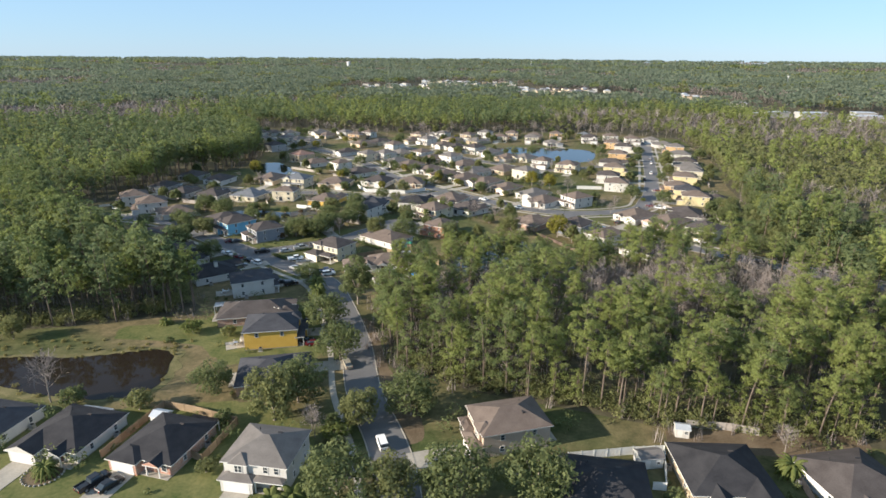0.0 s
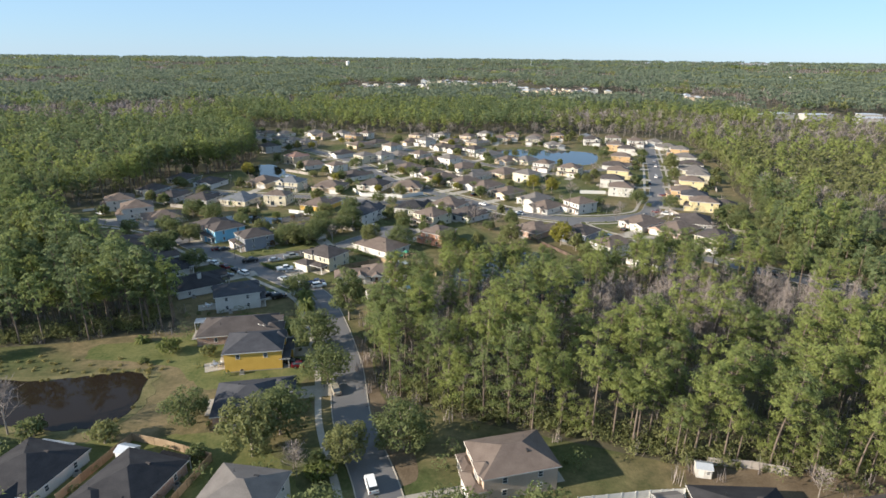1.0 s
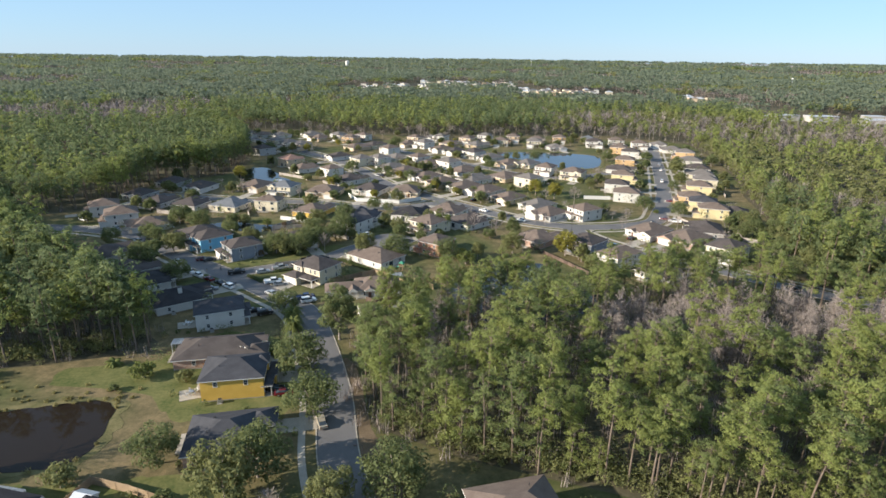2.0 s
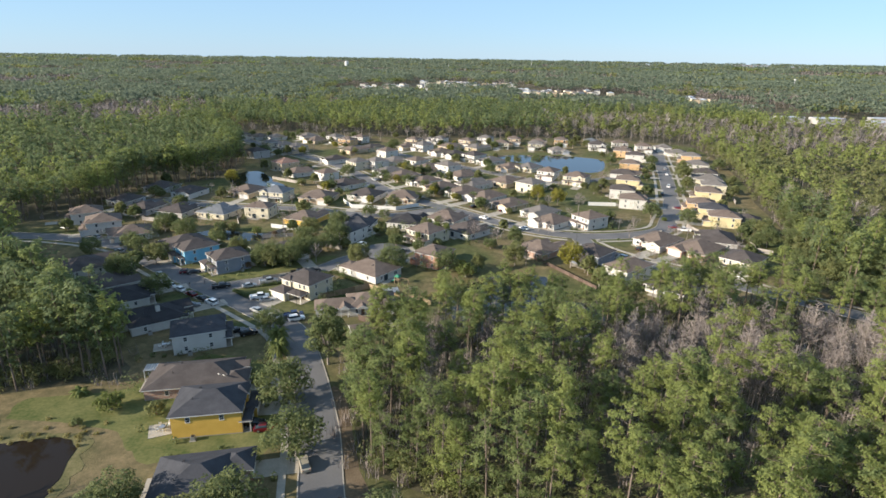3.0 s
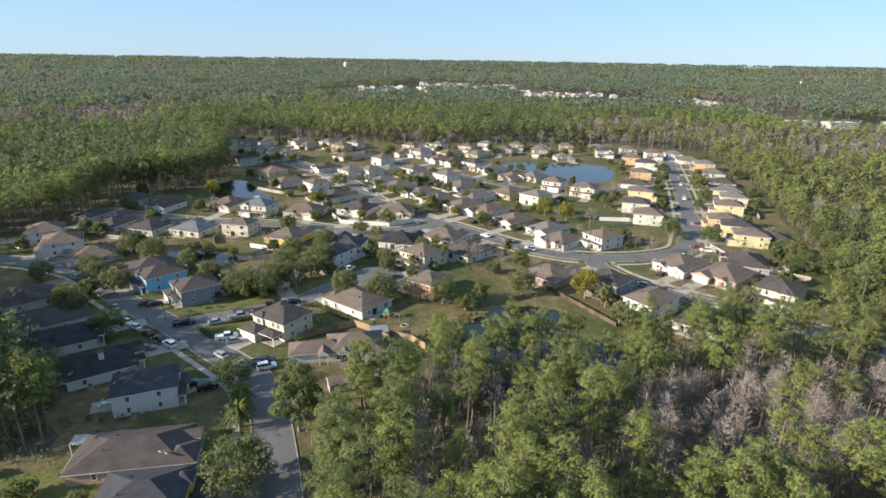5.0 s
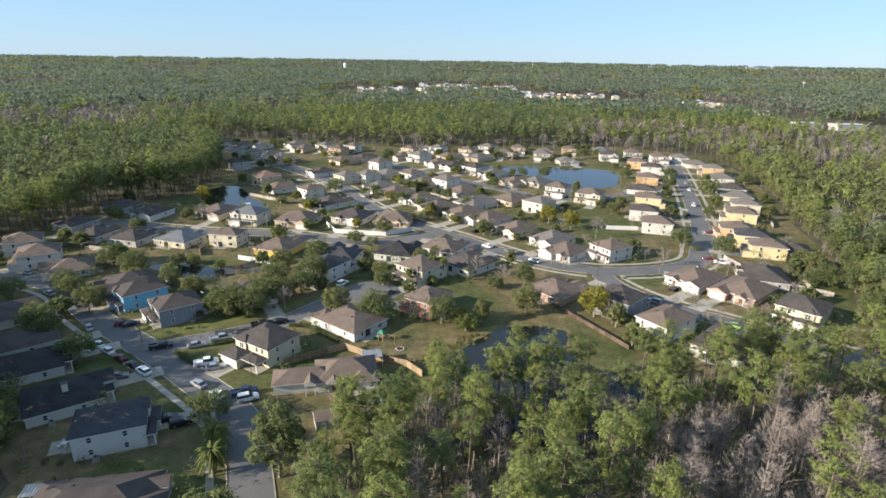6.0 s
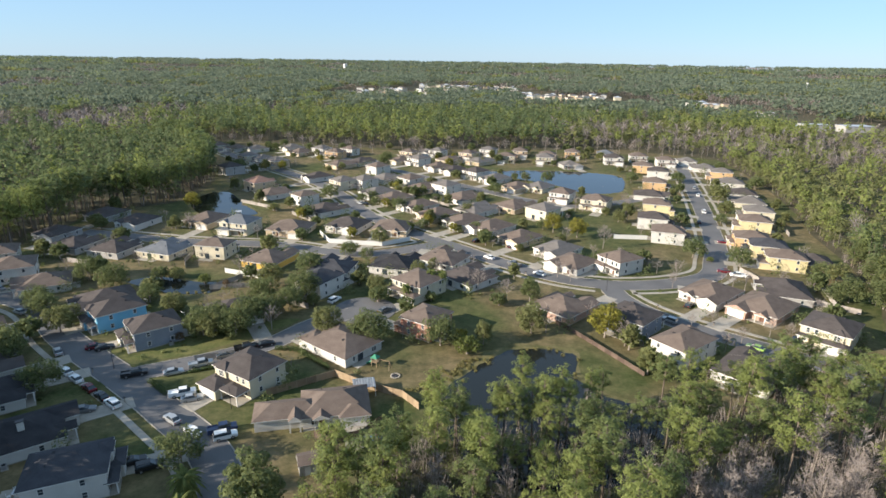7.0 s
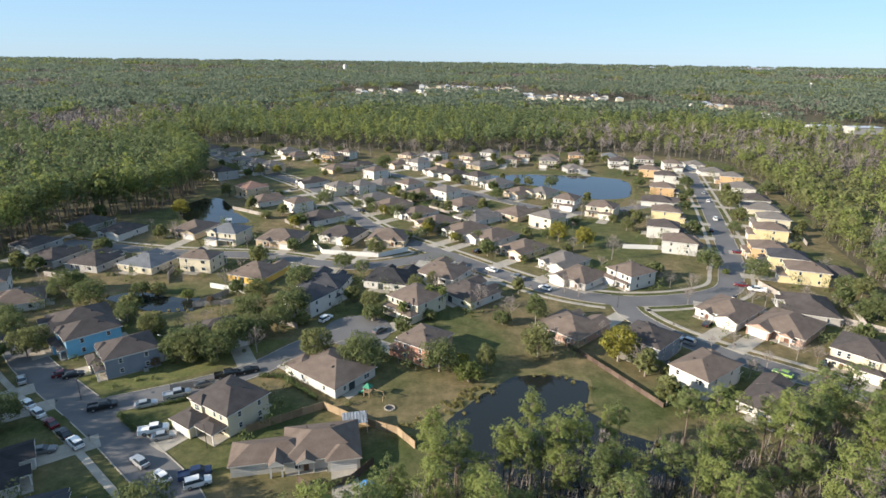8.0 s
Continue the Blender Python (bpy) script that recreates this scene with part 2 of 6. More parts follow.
def part(name, bm, mat, parent, label=""):
    """Links a bmesh, or a ready mesh, as one mesh object under a thing or a part."""
    if isinstance(bm, bpy.types.Mesh):
        me = bm
    else:
        me = bpy.data.meshes.new(name)
        bm.to_mesh(me)
        bm.free()
        for k in mat if isinstance(mat, tuple) else (mat,):
            me.materials.append(k)
    ob = new(name, me)
    ob.parent = parent
    return tagged(ob, label) if label else ob


def add_box(bm, x0, x1, y0, y1, z0, z1, slot=0):
    v = [bm.verts.new(p) for p in ((x0, y0, z0), (x1, y0, z0), (x1, y1, z0), (x0, y1, z0), (x0, y0, z1), (x1, y0, z1), (x1, y1, z1), (x0, y1, z1))]
    for q in ((3, 2, 1, 0), (4, 5, 6, 7), (0, 1, 5, 4), (1, 2, 6, 5), (2, 3, 7, 6), (3, 0, 4, 7)):
        bm.faces.new([v[k] for k in q]).material_index = slot


def box(*a):
    bm = bmesh.new()
    add_box(bm, *a)
    return bm


def mesh_of(name, verts, faces, mat, smooth=False):
    """A mesh from numpy arrays; all faces have the same number of corners."""
    me = bpy.data.meshes.new(name)
    verts, faces = np.asarray(verts, np.float32), np.asarray(faces, np.int32)
    k = faces.shape[1]
    me.vertices.add(len(verts))
    me.vertices.foreach_set("co", verts.ravel())
    me.loops.add(faces.size)
    me.loops.foreach_set("vertex_index", faces.ravel())
    me.polygons.add(len(faces))
    me.polygons.foreach_set("loop_start", np.arange(len(faces), dtype=np.int32) * k)
    me.update(calc_edges=True)
    if mat is not None:
        me.materials.append(mat)
    if smooth:
        me.polygons.foreach_set("use_smooth", np.ones(len(faces), bool))
    return me


def curve_through(points, step=2.0):
    """Points along a smooth line through the given ones."""
    p = [Vector((*q, 0)) for q in points]
    p = [p[0] * 2 - p[1]] + p + [p[-1] * 2 - p[-2]]
    out = []
    for i in range(1, len(p) - 2):
        n = max(2, int((p[i + 1] - p[i]).length / step))
        for k in range(n):
            t = k / n
            a, b, c, d = p[i - 1 : i + 3]
            out.append(0.5 * (2 * b + (c - a) * t + (2 * a - 5 * b + 4 * c - d) * t * t + (3 * b - a - 3 * c + d) * t ** 3))
    return out + [p[-2]]


def sides(line):
    """Unit normals, to the left of a line's way."""
    out = []
    for i in range(len(line)):
        d = (line[min(i + 1, len(line) - 1)] - line[max(i - 1, 0)]).normalized()
        out.append(Vector((-d.y, d.x, 0)))
    return out


def inside(x, y, poly):
    hit = False
    for (ax, ay), (bx, by) in zip(poly, poly[1:] + poly[:1]):
        if (ay > y) != (by > y) and x < (bx - ax) * (y - ay) / (by - ay) + ax:
            hit = not hit
    return hit


def blob(name, points, z, mat, label, kind_name, wobble=0.0):
    """A flat sheet with a smooth closed outline; its edge turns down into the ground."""
    line = curve_through(points + points[:1], 1.5)[:-1]
    c = sum(line, Vector()) / len(line)
    bm = bmesh.new()
    top, low = [], []
    for i, p in enumerate(line):
        q = p + (p - c).normalized() * wobble * noise.noise(p * 0.35)
        top.append(bm.verts.new((q.x, q.y, z)))
        w = q + (q - c).normalized() * 0.1
        low.append(bm.verts.new((w.x, w.y, -0.3)))
    for tri in mathutils.geometry.tessellate_polygon([[v.co.copy() for v in top]]):
        p, q, r = (top[k] for k in tri)
        bm.faces.new((p, q, r) if (q.co - p.co).cross(r.co - p.co).z > 0 else (p, r, q))
    for i in range(len(top)):
        bm.faces.new((top[i - 1], low[i - 1], low[i], top[i]))
    me = bpy.data.meshes.new(name)
    bm.to_mesh(me)
    bm.free()
    me.materials.append(mat)
    return tagged(new(name, me), label, kind_name, "", "structure")


# ------------------------------------------------------------------ ground


def land_height(x, y):
    """Flat near the houses; a faint rise far off, towards the horizon."""
    t = min(max((math.hypot(x, y) - 1700) / 3100, 0), 1)
    return 28 * t * t * (3 - 2 * t)


rings = [0, 60, 120, 200, 300, 420, 560, 720, 900, 1150, 1450, 1700, 1950, 2250, 2600, 3000, 3400, 3800, 4200, 4600, 4900]
gv, gf = [(0, 0, 0)], []
SPOKES = 96
for r in rings[1:]:
    for k in range(SPOKES):
        a = 2 * math.pi * k / SPOKES
        gv.append((r * math.cos(a), r * math.sin(a), land_height(r, 0)))
for i in range(len(rings) - 1):
    for k in range(SPOKES):
        k2 = (k + 1) % SPOKES
        if i == 0:
            gf.append((0, 1 + k, 1 + k2, 1 + k2))
        else:
            a, b = 1 + (i - 1) * SPOKES, 1 + i * SPOKES
            gf.append((a + k, b + k, b + k2, a + k2))
bm = bmesh.new()
vs = [bm.verts.new(p) for p in gv]
for f in gf:
    bm.faces.new([vs[k] for k in dict.fromkeys(f)])
me = bpy.data.meshes.new("ground")
bm.to_mesh(me)
bm.free()
me.materials.append(FLOOR)
tagged(new("ground", me), "dark leaf-littered earth under the woods", "ground", "", "structure")

# the mown clearing in which the estate lies
CLEARING = [(-240, -150), (240, -150), (240, 92), (86, 97), (68, 100), (47, 103), (24, 111), (6, 117), (-13, 127), (-18, 150), (-18, 162), (-11, 172), (-7, 182),
            (1, 184), (6, 185), (20, 187), (30, 194), (40, 192), (50, 190), (62, 197), (80, 204), (100, 201), (113, 196), (122, 202), (130, 216), (130, 236), (136, 250), (146, 264), (158, 298), (168, 338),
            (182, 373), (192, 405), (201, 440), (212, 490), (218, 540), (160, 588), (100, 582), (58, 578), (-35, 572), (-108, 592), (-215, 606), (-224, 586), (-181, 533), (-153, 489), (-135, 436), (-131, 408), (-135, 380), (-150, 368), (-163, 358),
            (-162, 325), (-163, 308), (-172, 290), (-190, 281), (-195, 263), (-185, 254), (-160, 248), (-150, 238), (-146, 214), (-124, 201), (-108, 190), (-94, 179), (-82, 170), (-73, 162), (-72, 157), (-98, 149), (-120, 145), (-240, 140)]
bm = bmesh.new()
vs = [bm.verts.new((x, y, 0.03)) for x, y in CLEARING]
for tri in mathutils.geometry.tessellate_polygon([[Vector((x, y, 0)) for x, y in CLEARING]]):
    p, q, r = (vs[k] for k in tri)
    bm.faces.new((p, q, r) if (q.co - p.co).cross(r.co - p.co).z > 0 else (p, r, q))
me = bpy.data.meshes.new("lawn")
bm.to_mesh(me)
bm.free()
me.materials.append(GRASS)
tagged(new("lawn", me), "patchy green and straw winter lawn between the houses", "grass", "", "structure")

# ponds with their sedgy banks
PONDS = [
    ("pond", [(-112, 122), (-91, 114), (-73, 113), (-66, 117), (-67, 128), (-72, 135), (-90, 131), (-112, 130)], 1.5),
    ("pond", [(3, 206), (9, 214), (14, 220), (20, 226), (31, 227.5), (38, 224), (36, 214), (40, 206), (50, 199), (47, 187), (38, 178), (24, 174), (10, 179), (5, 190)], 1.0),
    ("pond", [(30, 470), (40, 480), (77, 484), (118, 470), (112, 430), (102, 417), (84, 416), (72, 436), (51, 455)], 1.5),
    ("pond", [(-124, 405), (-114, 404), (-98, 378), (-86, 361), (-96, 357), (-112, 358), (-128, 385)], 1.0),
    ("pond", [(-103, 271), (-95, 276), (-80, 272), (-70, 271), (-70, 263), (-84, 262)], 0.8),
]
for i, (nm, pts, wob) in enumerate(PONDS):
    c = Vector((sum(p[0] for p in pts) / len(pts), sum(p[1] for p in pts) / len(pts)))
    grown = []
    for p in pts:
        d = Vector(p) - c
        q = Vector(p) + d.normalized() * 2.2
        grown.append((q.x, q.y))
    blob("pond_bank", grown, 0.07, SEDGE, "rough straw-coloured sedge bank round a pond", "bank", 1.5)
    blob(nm, pts, 0.12, PEATY_WATER if i == 0 else WATER, "still brown peaty pond water" if i == 0 else "still dark pond water reflecting the sky", "pond", wob)

# ------------------------------------------------------------------ roads, kerbs, footpaths
ROADS = [
    ("entrance", [(-2, 30), (-4, 60), (-8, 86), (-11, 98), (-18, 117), (-23, 139), (-32, 166), (-40, 183), (-55, 197), (-71, 210), (-97, 230), (-120, 251), (-150, 262), (-182, 265)], 7.8),
    ("close", [(-73, 211), (-55, 220), (-42, 229), (-33, 241), (-23, 249)], 7.0),
    ("spine", [(-215, 604), (-165, 540), (-112, 480), (-75, 438), (-51, 399), (-35, 366), (-17, 340), (7, 315), (27, 294), (44, 280), (62, 274), (82, 276), (99, 284), (108, 300), (118, 322), (139, 385), (160, 454), (178, 512), (190, 545)], 8.2),
    ("south", [(60, 275), (61, 263), (67, 251), (76, 241), (87, 232), (100, 221), (135, 190), (170, 165)], 7.6),
    ("loop", [(-150, 327), (-102, 316), (-64, 313), (-40, 305), (-28, 303), (-14, 307), (5, 319)], 7.4),
    ("inner", [(112, 402), (80, 385), (62, 388), (40, 405), (20, 427), (-2, 450), (-25, 474), (-52, 505), (-90, 540)], 7.0),
    ("bottom", [(-5, 62), (-40, 66), (-90, 62), (-160, 50)], 7.2),
]
LINES = [(nm, curve_through(p), w) for nm, p, w in ROADS]


def off_roads(p, but, margin):
    return all(nm == but or min((p - q).length for q in line) > w / 2 + margin for nm, line, w in LINES)


def ribbon(bm, line, nor, a, b, z0, z1, keep=lambda p: True):
    """A strip with upright edges from offset a to offset b of a line, where keep() allows it."""
    for i in range(len(line) - 1):
        if not keep(line[i] + nor[i] * (a + b) / 2) or not keep(line[i + 1] + nor[i + 1] * (a + b) / 2):
            continue
        p = [line[i] + nor[i] * a, line[i] + nor[i] * b, line[i + 1] + nor[i + 1] * b, line[i + 1] + nor[i + 1] * a]
        t = [bm.verts.new((q.x, q.y, z1)) for q in p]
        l = [bm.verts.new((q.x, q.y, z0)) for q in p]
        bm.faces.new(t[::-1] if (p[1] - p[0]).cross(p[2] - p[1]).z < 0 else t)
        for k in ((0, 3), (1, 2)):
            bm.faces.new((t[k[0]], t[k[1]], l[k[1]], l[k[0]]))
    bmesh.ops.remove_doubles(bm, verts=bm.verts, dist=0.001)


def link(name, bm, mat, label, cat, kind="structure"):
    me = bpy.data.meshes.new(name)
    bm.to_mesh(me)
    bm.free()
    me.materials.append(mat)
    return tagged(new(name, me), label, cat, "", kind)


for i, (nm, line, w) in enumerate(LINES):
    nor = sides(line)
    z = 0.06 + 0.007 * i
    bm = bmesh.new()
    ribbon(bm, line, nor, w / 2, -w / 2, -0.2, z)
    link("road", bm, ASPHALT, "grey asphalt residential street", "road")
    bm = bmesh.new()
    for s in (1, -1):
        ribbon(bm, line, nor, s * (w / 2 + 0.18), s * (w / 2 - 0.04), -0.2, 0.16, lambda p: off_roads(p, nm, 0.1))
    link("kerb", bm, CONCRETE, "pale concrete kerb along the street", "kerb")
    bm = bmesh.new()
    for s in (1, -1):
        if nm in ("close", "bottom", "inner") or nm in ("entrance", "south", "loop") and s < 0:
            continue
        ribbon(bm, line, nor, s * (w / 2 + 3.6), s * (w / 2 + 2.2), -0.2, 0.135, lambda p: off_roads(p, nm, 0.4))
    link("pavement", bm, CONCRETE, "pale concrete footpath beside the street", "footpath")
bm = bmesh.new()
bmesh.ops.create_cone(bm, cap_ends=True, segments=40, radius1=9.5, radius2=9.5, depth=0.3, matrix=Matrix.Translation((-20, 251, -0.02)))
link("road_turning_circle", bm, ASPHALT, "round asphalt turning head of a close", "road")
# greener, watered lawns round the near houses and along the street front
GREEN_WORDS = "green watered lawn beside the houses"
blob("lawn", [(-104, 80), (-60, 74), (-22, 76), (-22, 92), (-34, 108), (-44, 112), (-60, 110), (-82, 108), (-104, 106)], 0.037, GREEN_GRASS, GREEN_WORDS, "grass", 1.5)
blob("lawn", [(-88, 141), (-66, 138), (-54, 128), (-46, 130), (-31, 133), (-40, 162), (-56, 168), (-64, 162), (-70, 152), (-88, 148)], 0.037, GREEN_GRASS, GREEN_WORDS, "grass", 1.5)
blob("lawn", [(-84, 222), (-70, 219), (-56, 226), (-44, 236), (-38, 244), (-48, 242), (-66, 232), (-82, 231)], 0.037, GREEN_GRASS, GREEN_WORDS, "grass", 1.0)
# grass verge and pine straw between the street and the wood
blob("straw_bed", [(-12, 97), (-4, 99), (-6, 112), (-13, 127), (-20, 152), (-24, 152), (-19, 132), (-14, 115)], 0.045, STRAW, "brown pine straw under the roadside trees", "pine straw", 0.6)
blob("straw_bed", [(44, 94), (60, 95), (78, 93), (84, 100), (66, 104), (48, 105)], 0.045, STRAW, "brown pine straw at the foot of the wood", "pine straw", 0.6)

# ------------------------------------------------------------------ houses
WINDOWS = {}


def window_meshes(w, h):
    """Frame with a mullion cross, and the pane behind it; outside is -y."""
    if (w, h) not in WINDOWS:
        bm = bmesh.new()
        for a in ((-w / 2 - 0.1, -w / 2, -h / 2 - 0.1, h / 2 + 0.1), (w / 2, w / 2 + 0.1, -h / 2 - 0.1, h / 2 + 0.1), (-w / 2, w / 2, h / 2, h / 2 + 0.1), (-w / 2, w / 2, -h / 2 - 0.1, -h / 2), (-w / 2, w / 2, -0.025, 0.025)):
            add_box(bm, a[0], a[1], -0.07, 0.02, a[2], a[3])
        if w > 1.2:
            add_box(bm, -0.05, 0.05, -0.068, 0.02, -h / 2, -0.025)
            add_box(bm, -0.05, 0.05, -0.068, 0.02, 0.025, h / 2)
        f = bpy.data.meshes.new("window")
        bm.to_mesh(f)
        bm.free()
        f.materials.append(TRIM)
        bm = box(-w / 2, w / 2, -0.025, 0.015, -h / 2, h / 2)
        p = bpy.data.meshes.new("pane")
        bm.to_mesh(p)
        bm.free()
        p.materials.append(GLASS)
        WINDOWS[w, h] = f, p
    return WINDOWS[w, h]


def plain_window(w, h):
    """Frame and pane in one mesh, for houses far down the estate."""
    if (w, h, 1) not in WINDOWS:
        bm = bmesh.new()
        add_box(bm, -w / 2 - 0.1, w / 2 + 0.1, -0.03, 0.02, -h / 2 - 0.1, h / 2 + 0.1)
        add_box(bm, -w / 2, w / 2, -0.05, -0.029, -h / 2, h / 2, 1)
        f = bpy.data.meshes.new("window")
        bm.to_mesh(f)
        bm.free()
        f.materials.append(TRIM)
        f.materials.append(GLASS)
        WINDOWS[w, h, 1] = f
    return WINDOWS[w, h, 1]


def window(root, x, y, z, turn, w=0.9, h=1.4):
    if root.location.y > 262:
        part("window", plain_window(w, h), None, root).matrix_basis = pose(x, y, z, 0, 0, turn)
        return
    f, p = window_meshes(w, h)
    ob = part("window", f, None, root)
    ob.matrix_basis = pose(x, y, z, 0, 0, turn)
    part("pane", p, None, ob, "dark reflecting glass")


def panelled_door(w, h, rows, proud=0.05):
    """One skin with a groove between the panels."""
    prof = []
    for r in range(rows):
        a, b = h * r / rows, h * (r + 1) / rows
        prof += [(a + 0.0, 0.0), (a + 0.03, -proud), (b - 0.03, -proud), (b - 0.001, 0.0)]
    bm = bmesh.new()
    l = [bm.verts.new((-w / 2, d, z)) for z, d in prof]
    m = [bm.verts.new((w / 2, d, z)) for z, d in prof]
    for i in range(len(prof) - 1):
        bm.faces.new((l[i], m[i], m[i + 1], l[i + 1]))
    for q in (l, m):
        o = [bm.verts.new((q[0].co.x, 0.02, z)) for z in (h, 0)]
        bm.faces.new(q + o)
    return bm


def hip(bm, x0, x1, y0, y1, z, pitch=0.4, ov=0.45, gable="", lip=0.18):
    """A closed hipped roof; gable names the ends ("-y", "+x"...) that stop as gables. Slot 1 is the edge board."""
    x0, x1, y0, y1 = x0 - ov, x1 + ov, y0 - ov, y1 + ov
    z = z - ov * pitch + 0.1
    w, d = x1 - x0, y1 - y0
    rise = pitch * min(w, d) / 2
    if w >= d:
        r = d / 2
        a = (x0 if "-x" in gable else x0 + r, (y0 + y1) / 2)
        b = (x1 if "+x" in gable else x1 - r, (y0 + y1) / 2)
    else:
        r = w / 2
        a = ((x0 + x1) / 2, y0 if "-y" in gable else y0 + r)
        b = ((x0 + x1) / 2, y1 if "+y" in gable else y1 - r)
    lo = [bm.verts.new((x, y, z - lip)) for x, y in ((x0, y0), (x1, y0), (x1, y1), (x0, y1))]
    up = [bm.verts.new((x, y, z)) for x, y in ((x0, y0), (x1, y0), (x1, y1), (x0, y1))]
    ra, rb = bm.verts.new((*a, z + rise)), bm.verts.new((*b, z + rise))
    for k in range(4):
        bm.faces.new((lo[k], lo[(k + 1) % 4], up[(k + 1) % 4], up[k])).material_index = 1
    bm.faces.new(lo[::-1]).material_index = 1
    if w >= d:
        bm.faces.new((up[0], up[1], rb, ra))
        bm.faces.new((up[2], up[3], ra, rb))
        bm.faces.new((up[3], up[0], ra)).material_index = 2 if "-x" in gable else 0
        bm.faces.new((up[1], up[2], rb)).material_index = 2 if "+x" in gable else 0
    else:
        bm.faces.new((up[1], up[2], rb, ra))
        bm.faces.new((up[3], up[0], ra, rb))
        bm.faces.new((up[0], up[1], ra)).material_index = 2 if "-y" in gable else 0
        bm.faces.new((up[2], up[3], rb)).material_index = 2 if "+y" in gable else 0
    return z + rise


def vents(root, w, d, e, pitch, roof):
    hx, hy = w / 2, d / 2
    v = part("roof_vent", box(-0.45, 0.45, -0.2, 0.2, -0.2, 0.16), ROOFS["black" if roof != "black" else "dark"], root)
    v.matrix_basis = pose(0.16 * w, 0.17 * d, e + pitch * (min(hx - 0.16 * w, hy - 0.17 * d)) + 0.05)
    bm = bmesh.new()
    bmesh.ops.create_cone(bm, cap_ends=True, segments=8, radius1=0.06, radius2=0.06, depth=0.9)
    v = part("vent_pipe", bm, DARKMETAL, root)
    v.matrix_basis = pose(-0.2 * w, 0.22 * d, e + pitch * (min(hx - 0.2 * w, hy - 0.22 * d)) + 0.25)


def house(x, y, storeys, facing, w, d, wall, roof, side=1, wing=2.6, group="houses of the estate", eave=0.0, back_door=True, pitch=0.4, arm=None):
    """A timber-framed suburban house. arm: length and depth of a lower side range. facing: degrees of the way its front looks; side: on which side of the front its garage stands."""
    root = new("house")
    root.matrix_basis = pose(x, y, 0.0, 0, 0, facing + 90)
    mats = (ROOFS[roof], TRIM, WALLS[wall])
    one = 2.75
    e = eave or (one if storeys == 1 else 5.25)
    hx, hy = w / 2, d / 2
    gw = min(5.9, w * 0.52)
    gx0, gx1 = (hx - gw, hx) if side > 0 else (-hx, -hx + gw)
    gy = -hy - wing
    px0, px1 = (-hx, hx - gw) if side > 0 else (-hx + gw, hx)
    bm = bmesh.new()
    add_box(bm, -hx, hx, -hy, hy, -0.3, e)
    add_box(bm, gx0, gx1, gy, -hy, -0.3, one)
    part("wall", bm, WALLS[wall], root)
    if y < 330:
        bm = box(-hx - 0.03, hx + 0.03, -hy - 0.03, hy + 0.03, -0.3, 0.22)
        part("plinth", bm, CONCRETE, root, "grey concrete footing")
    bm = bmesh.new()
    top = hip(bm, -hx, hx, -hy, hy, e, pitch)
    part("roof", bm, mats, root)
    bm = bmesh.new()
    if storeys == 1:
        hip(bm, gx0, gx1, gy, -hy + gw / 2 + 0.8, one + 0.012, pitch, 0.4, "-y+y")
    else:
        hip(bm, gx0, gx1, gy, -hy + 0.4, one, 0.42, 0.4, "-y" if side > 0 else "")
    part("garage_roof", bm, mats, root)
    if arm:
        bm = box(-hx - arm[0], -hx, -hy + 0.6, -hy + 0.6 + arm[1], -0.3, one)
        part("side_wall", bm, WALLS[wall], root)
        bm = bmesh.new()
        hip(bm, -hx - arm[0], -hx + arm[1] * 0.6, -hy + 0.6, -hy + 0.6 + arm[1], one + 0.02, pitch, 0.42)
        part("side_roof", bm, mats, root)
        bm = bmesh.new()
        hip(bm, -hx - 2.5, -hx - 0.3, -hy - 1.0, -hy + 2.6, one + 0.25, 0.75, 0.25, "-y+y", 0.3)
        part("entrance_roof", bm, mats, root)
        for k in (-hx - 2.4, -hx - 0.4):
            part("entrance_post", box(k - 0.16, k + 0.16, -hy - 0.95, -hy - 0.6, -0.2, one + 0.1), TRIM, root, "white square porch post")
    # porch beside the garage: slab, posts and little roof
    pd = wing * 0.75
    part("porch_slab", box(px0 + 0.1, px1 - 0.1, -hy - pd, -hy, -0.2, 0.14), CONCRETE, root)
    if storeys == 2:
        bm = bmesh.new()
        hip(bm, px0 + 0.1, px1 - 0.35, -hy - pd, -hy + 0.3, one - 0.02, 0.3, 0.3)
        part("porch_roof", bm, mats, root)
    else:
        gc = (px0 + px1) / 2
        bm = bmesh.new()
        hip(bm, gc - 1.5, gc + 1.5, -hy - pd, -hy + 2.4, one - 0.02, 0.5, 0.3, "-y+y")
        part("porch_roof", bm, mats, root)
    for k in (px0 + 0.3, px1 - 0.5) if storeys == 2 else ((px0 + px1) / 2 - 1.35, (px0 + px1) / 2 + 1.35):
        part("porch_post", box(k - 0.1, k + 0.1, -hy - pd + 0.05, -hy - pd + 0.25, 0.1, one - 0.1), TRIM, root)
    gd = part("garage_door", panelled_door(min(4.8, gw - 0.8), 2.15, 4), DOORWHITE, root, "white panelled garage door")
    gd.matrix_basis = pose((gx0 + gx1) / 2, gy, 0.02)
    fd = part("front_door", panelled_door(0.95, 2.05, 3), DOORDARK, root, "dark front door")
    fd.matrix_basis = pose((px0 + px1) / 2, -hy, 0.14)
    # windows
    px = (px0 + px1) / 2
    if px1 - px0 > 4.2:
        window(root, px + (1.55 if side < 0 else -1.55), -hy, 1.5, 0, 1.0, 1.4)
    rows = (1.5,) if storeys == 1 else (1.5, 4.05)
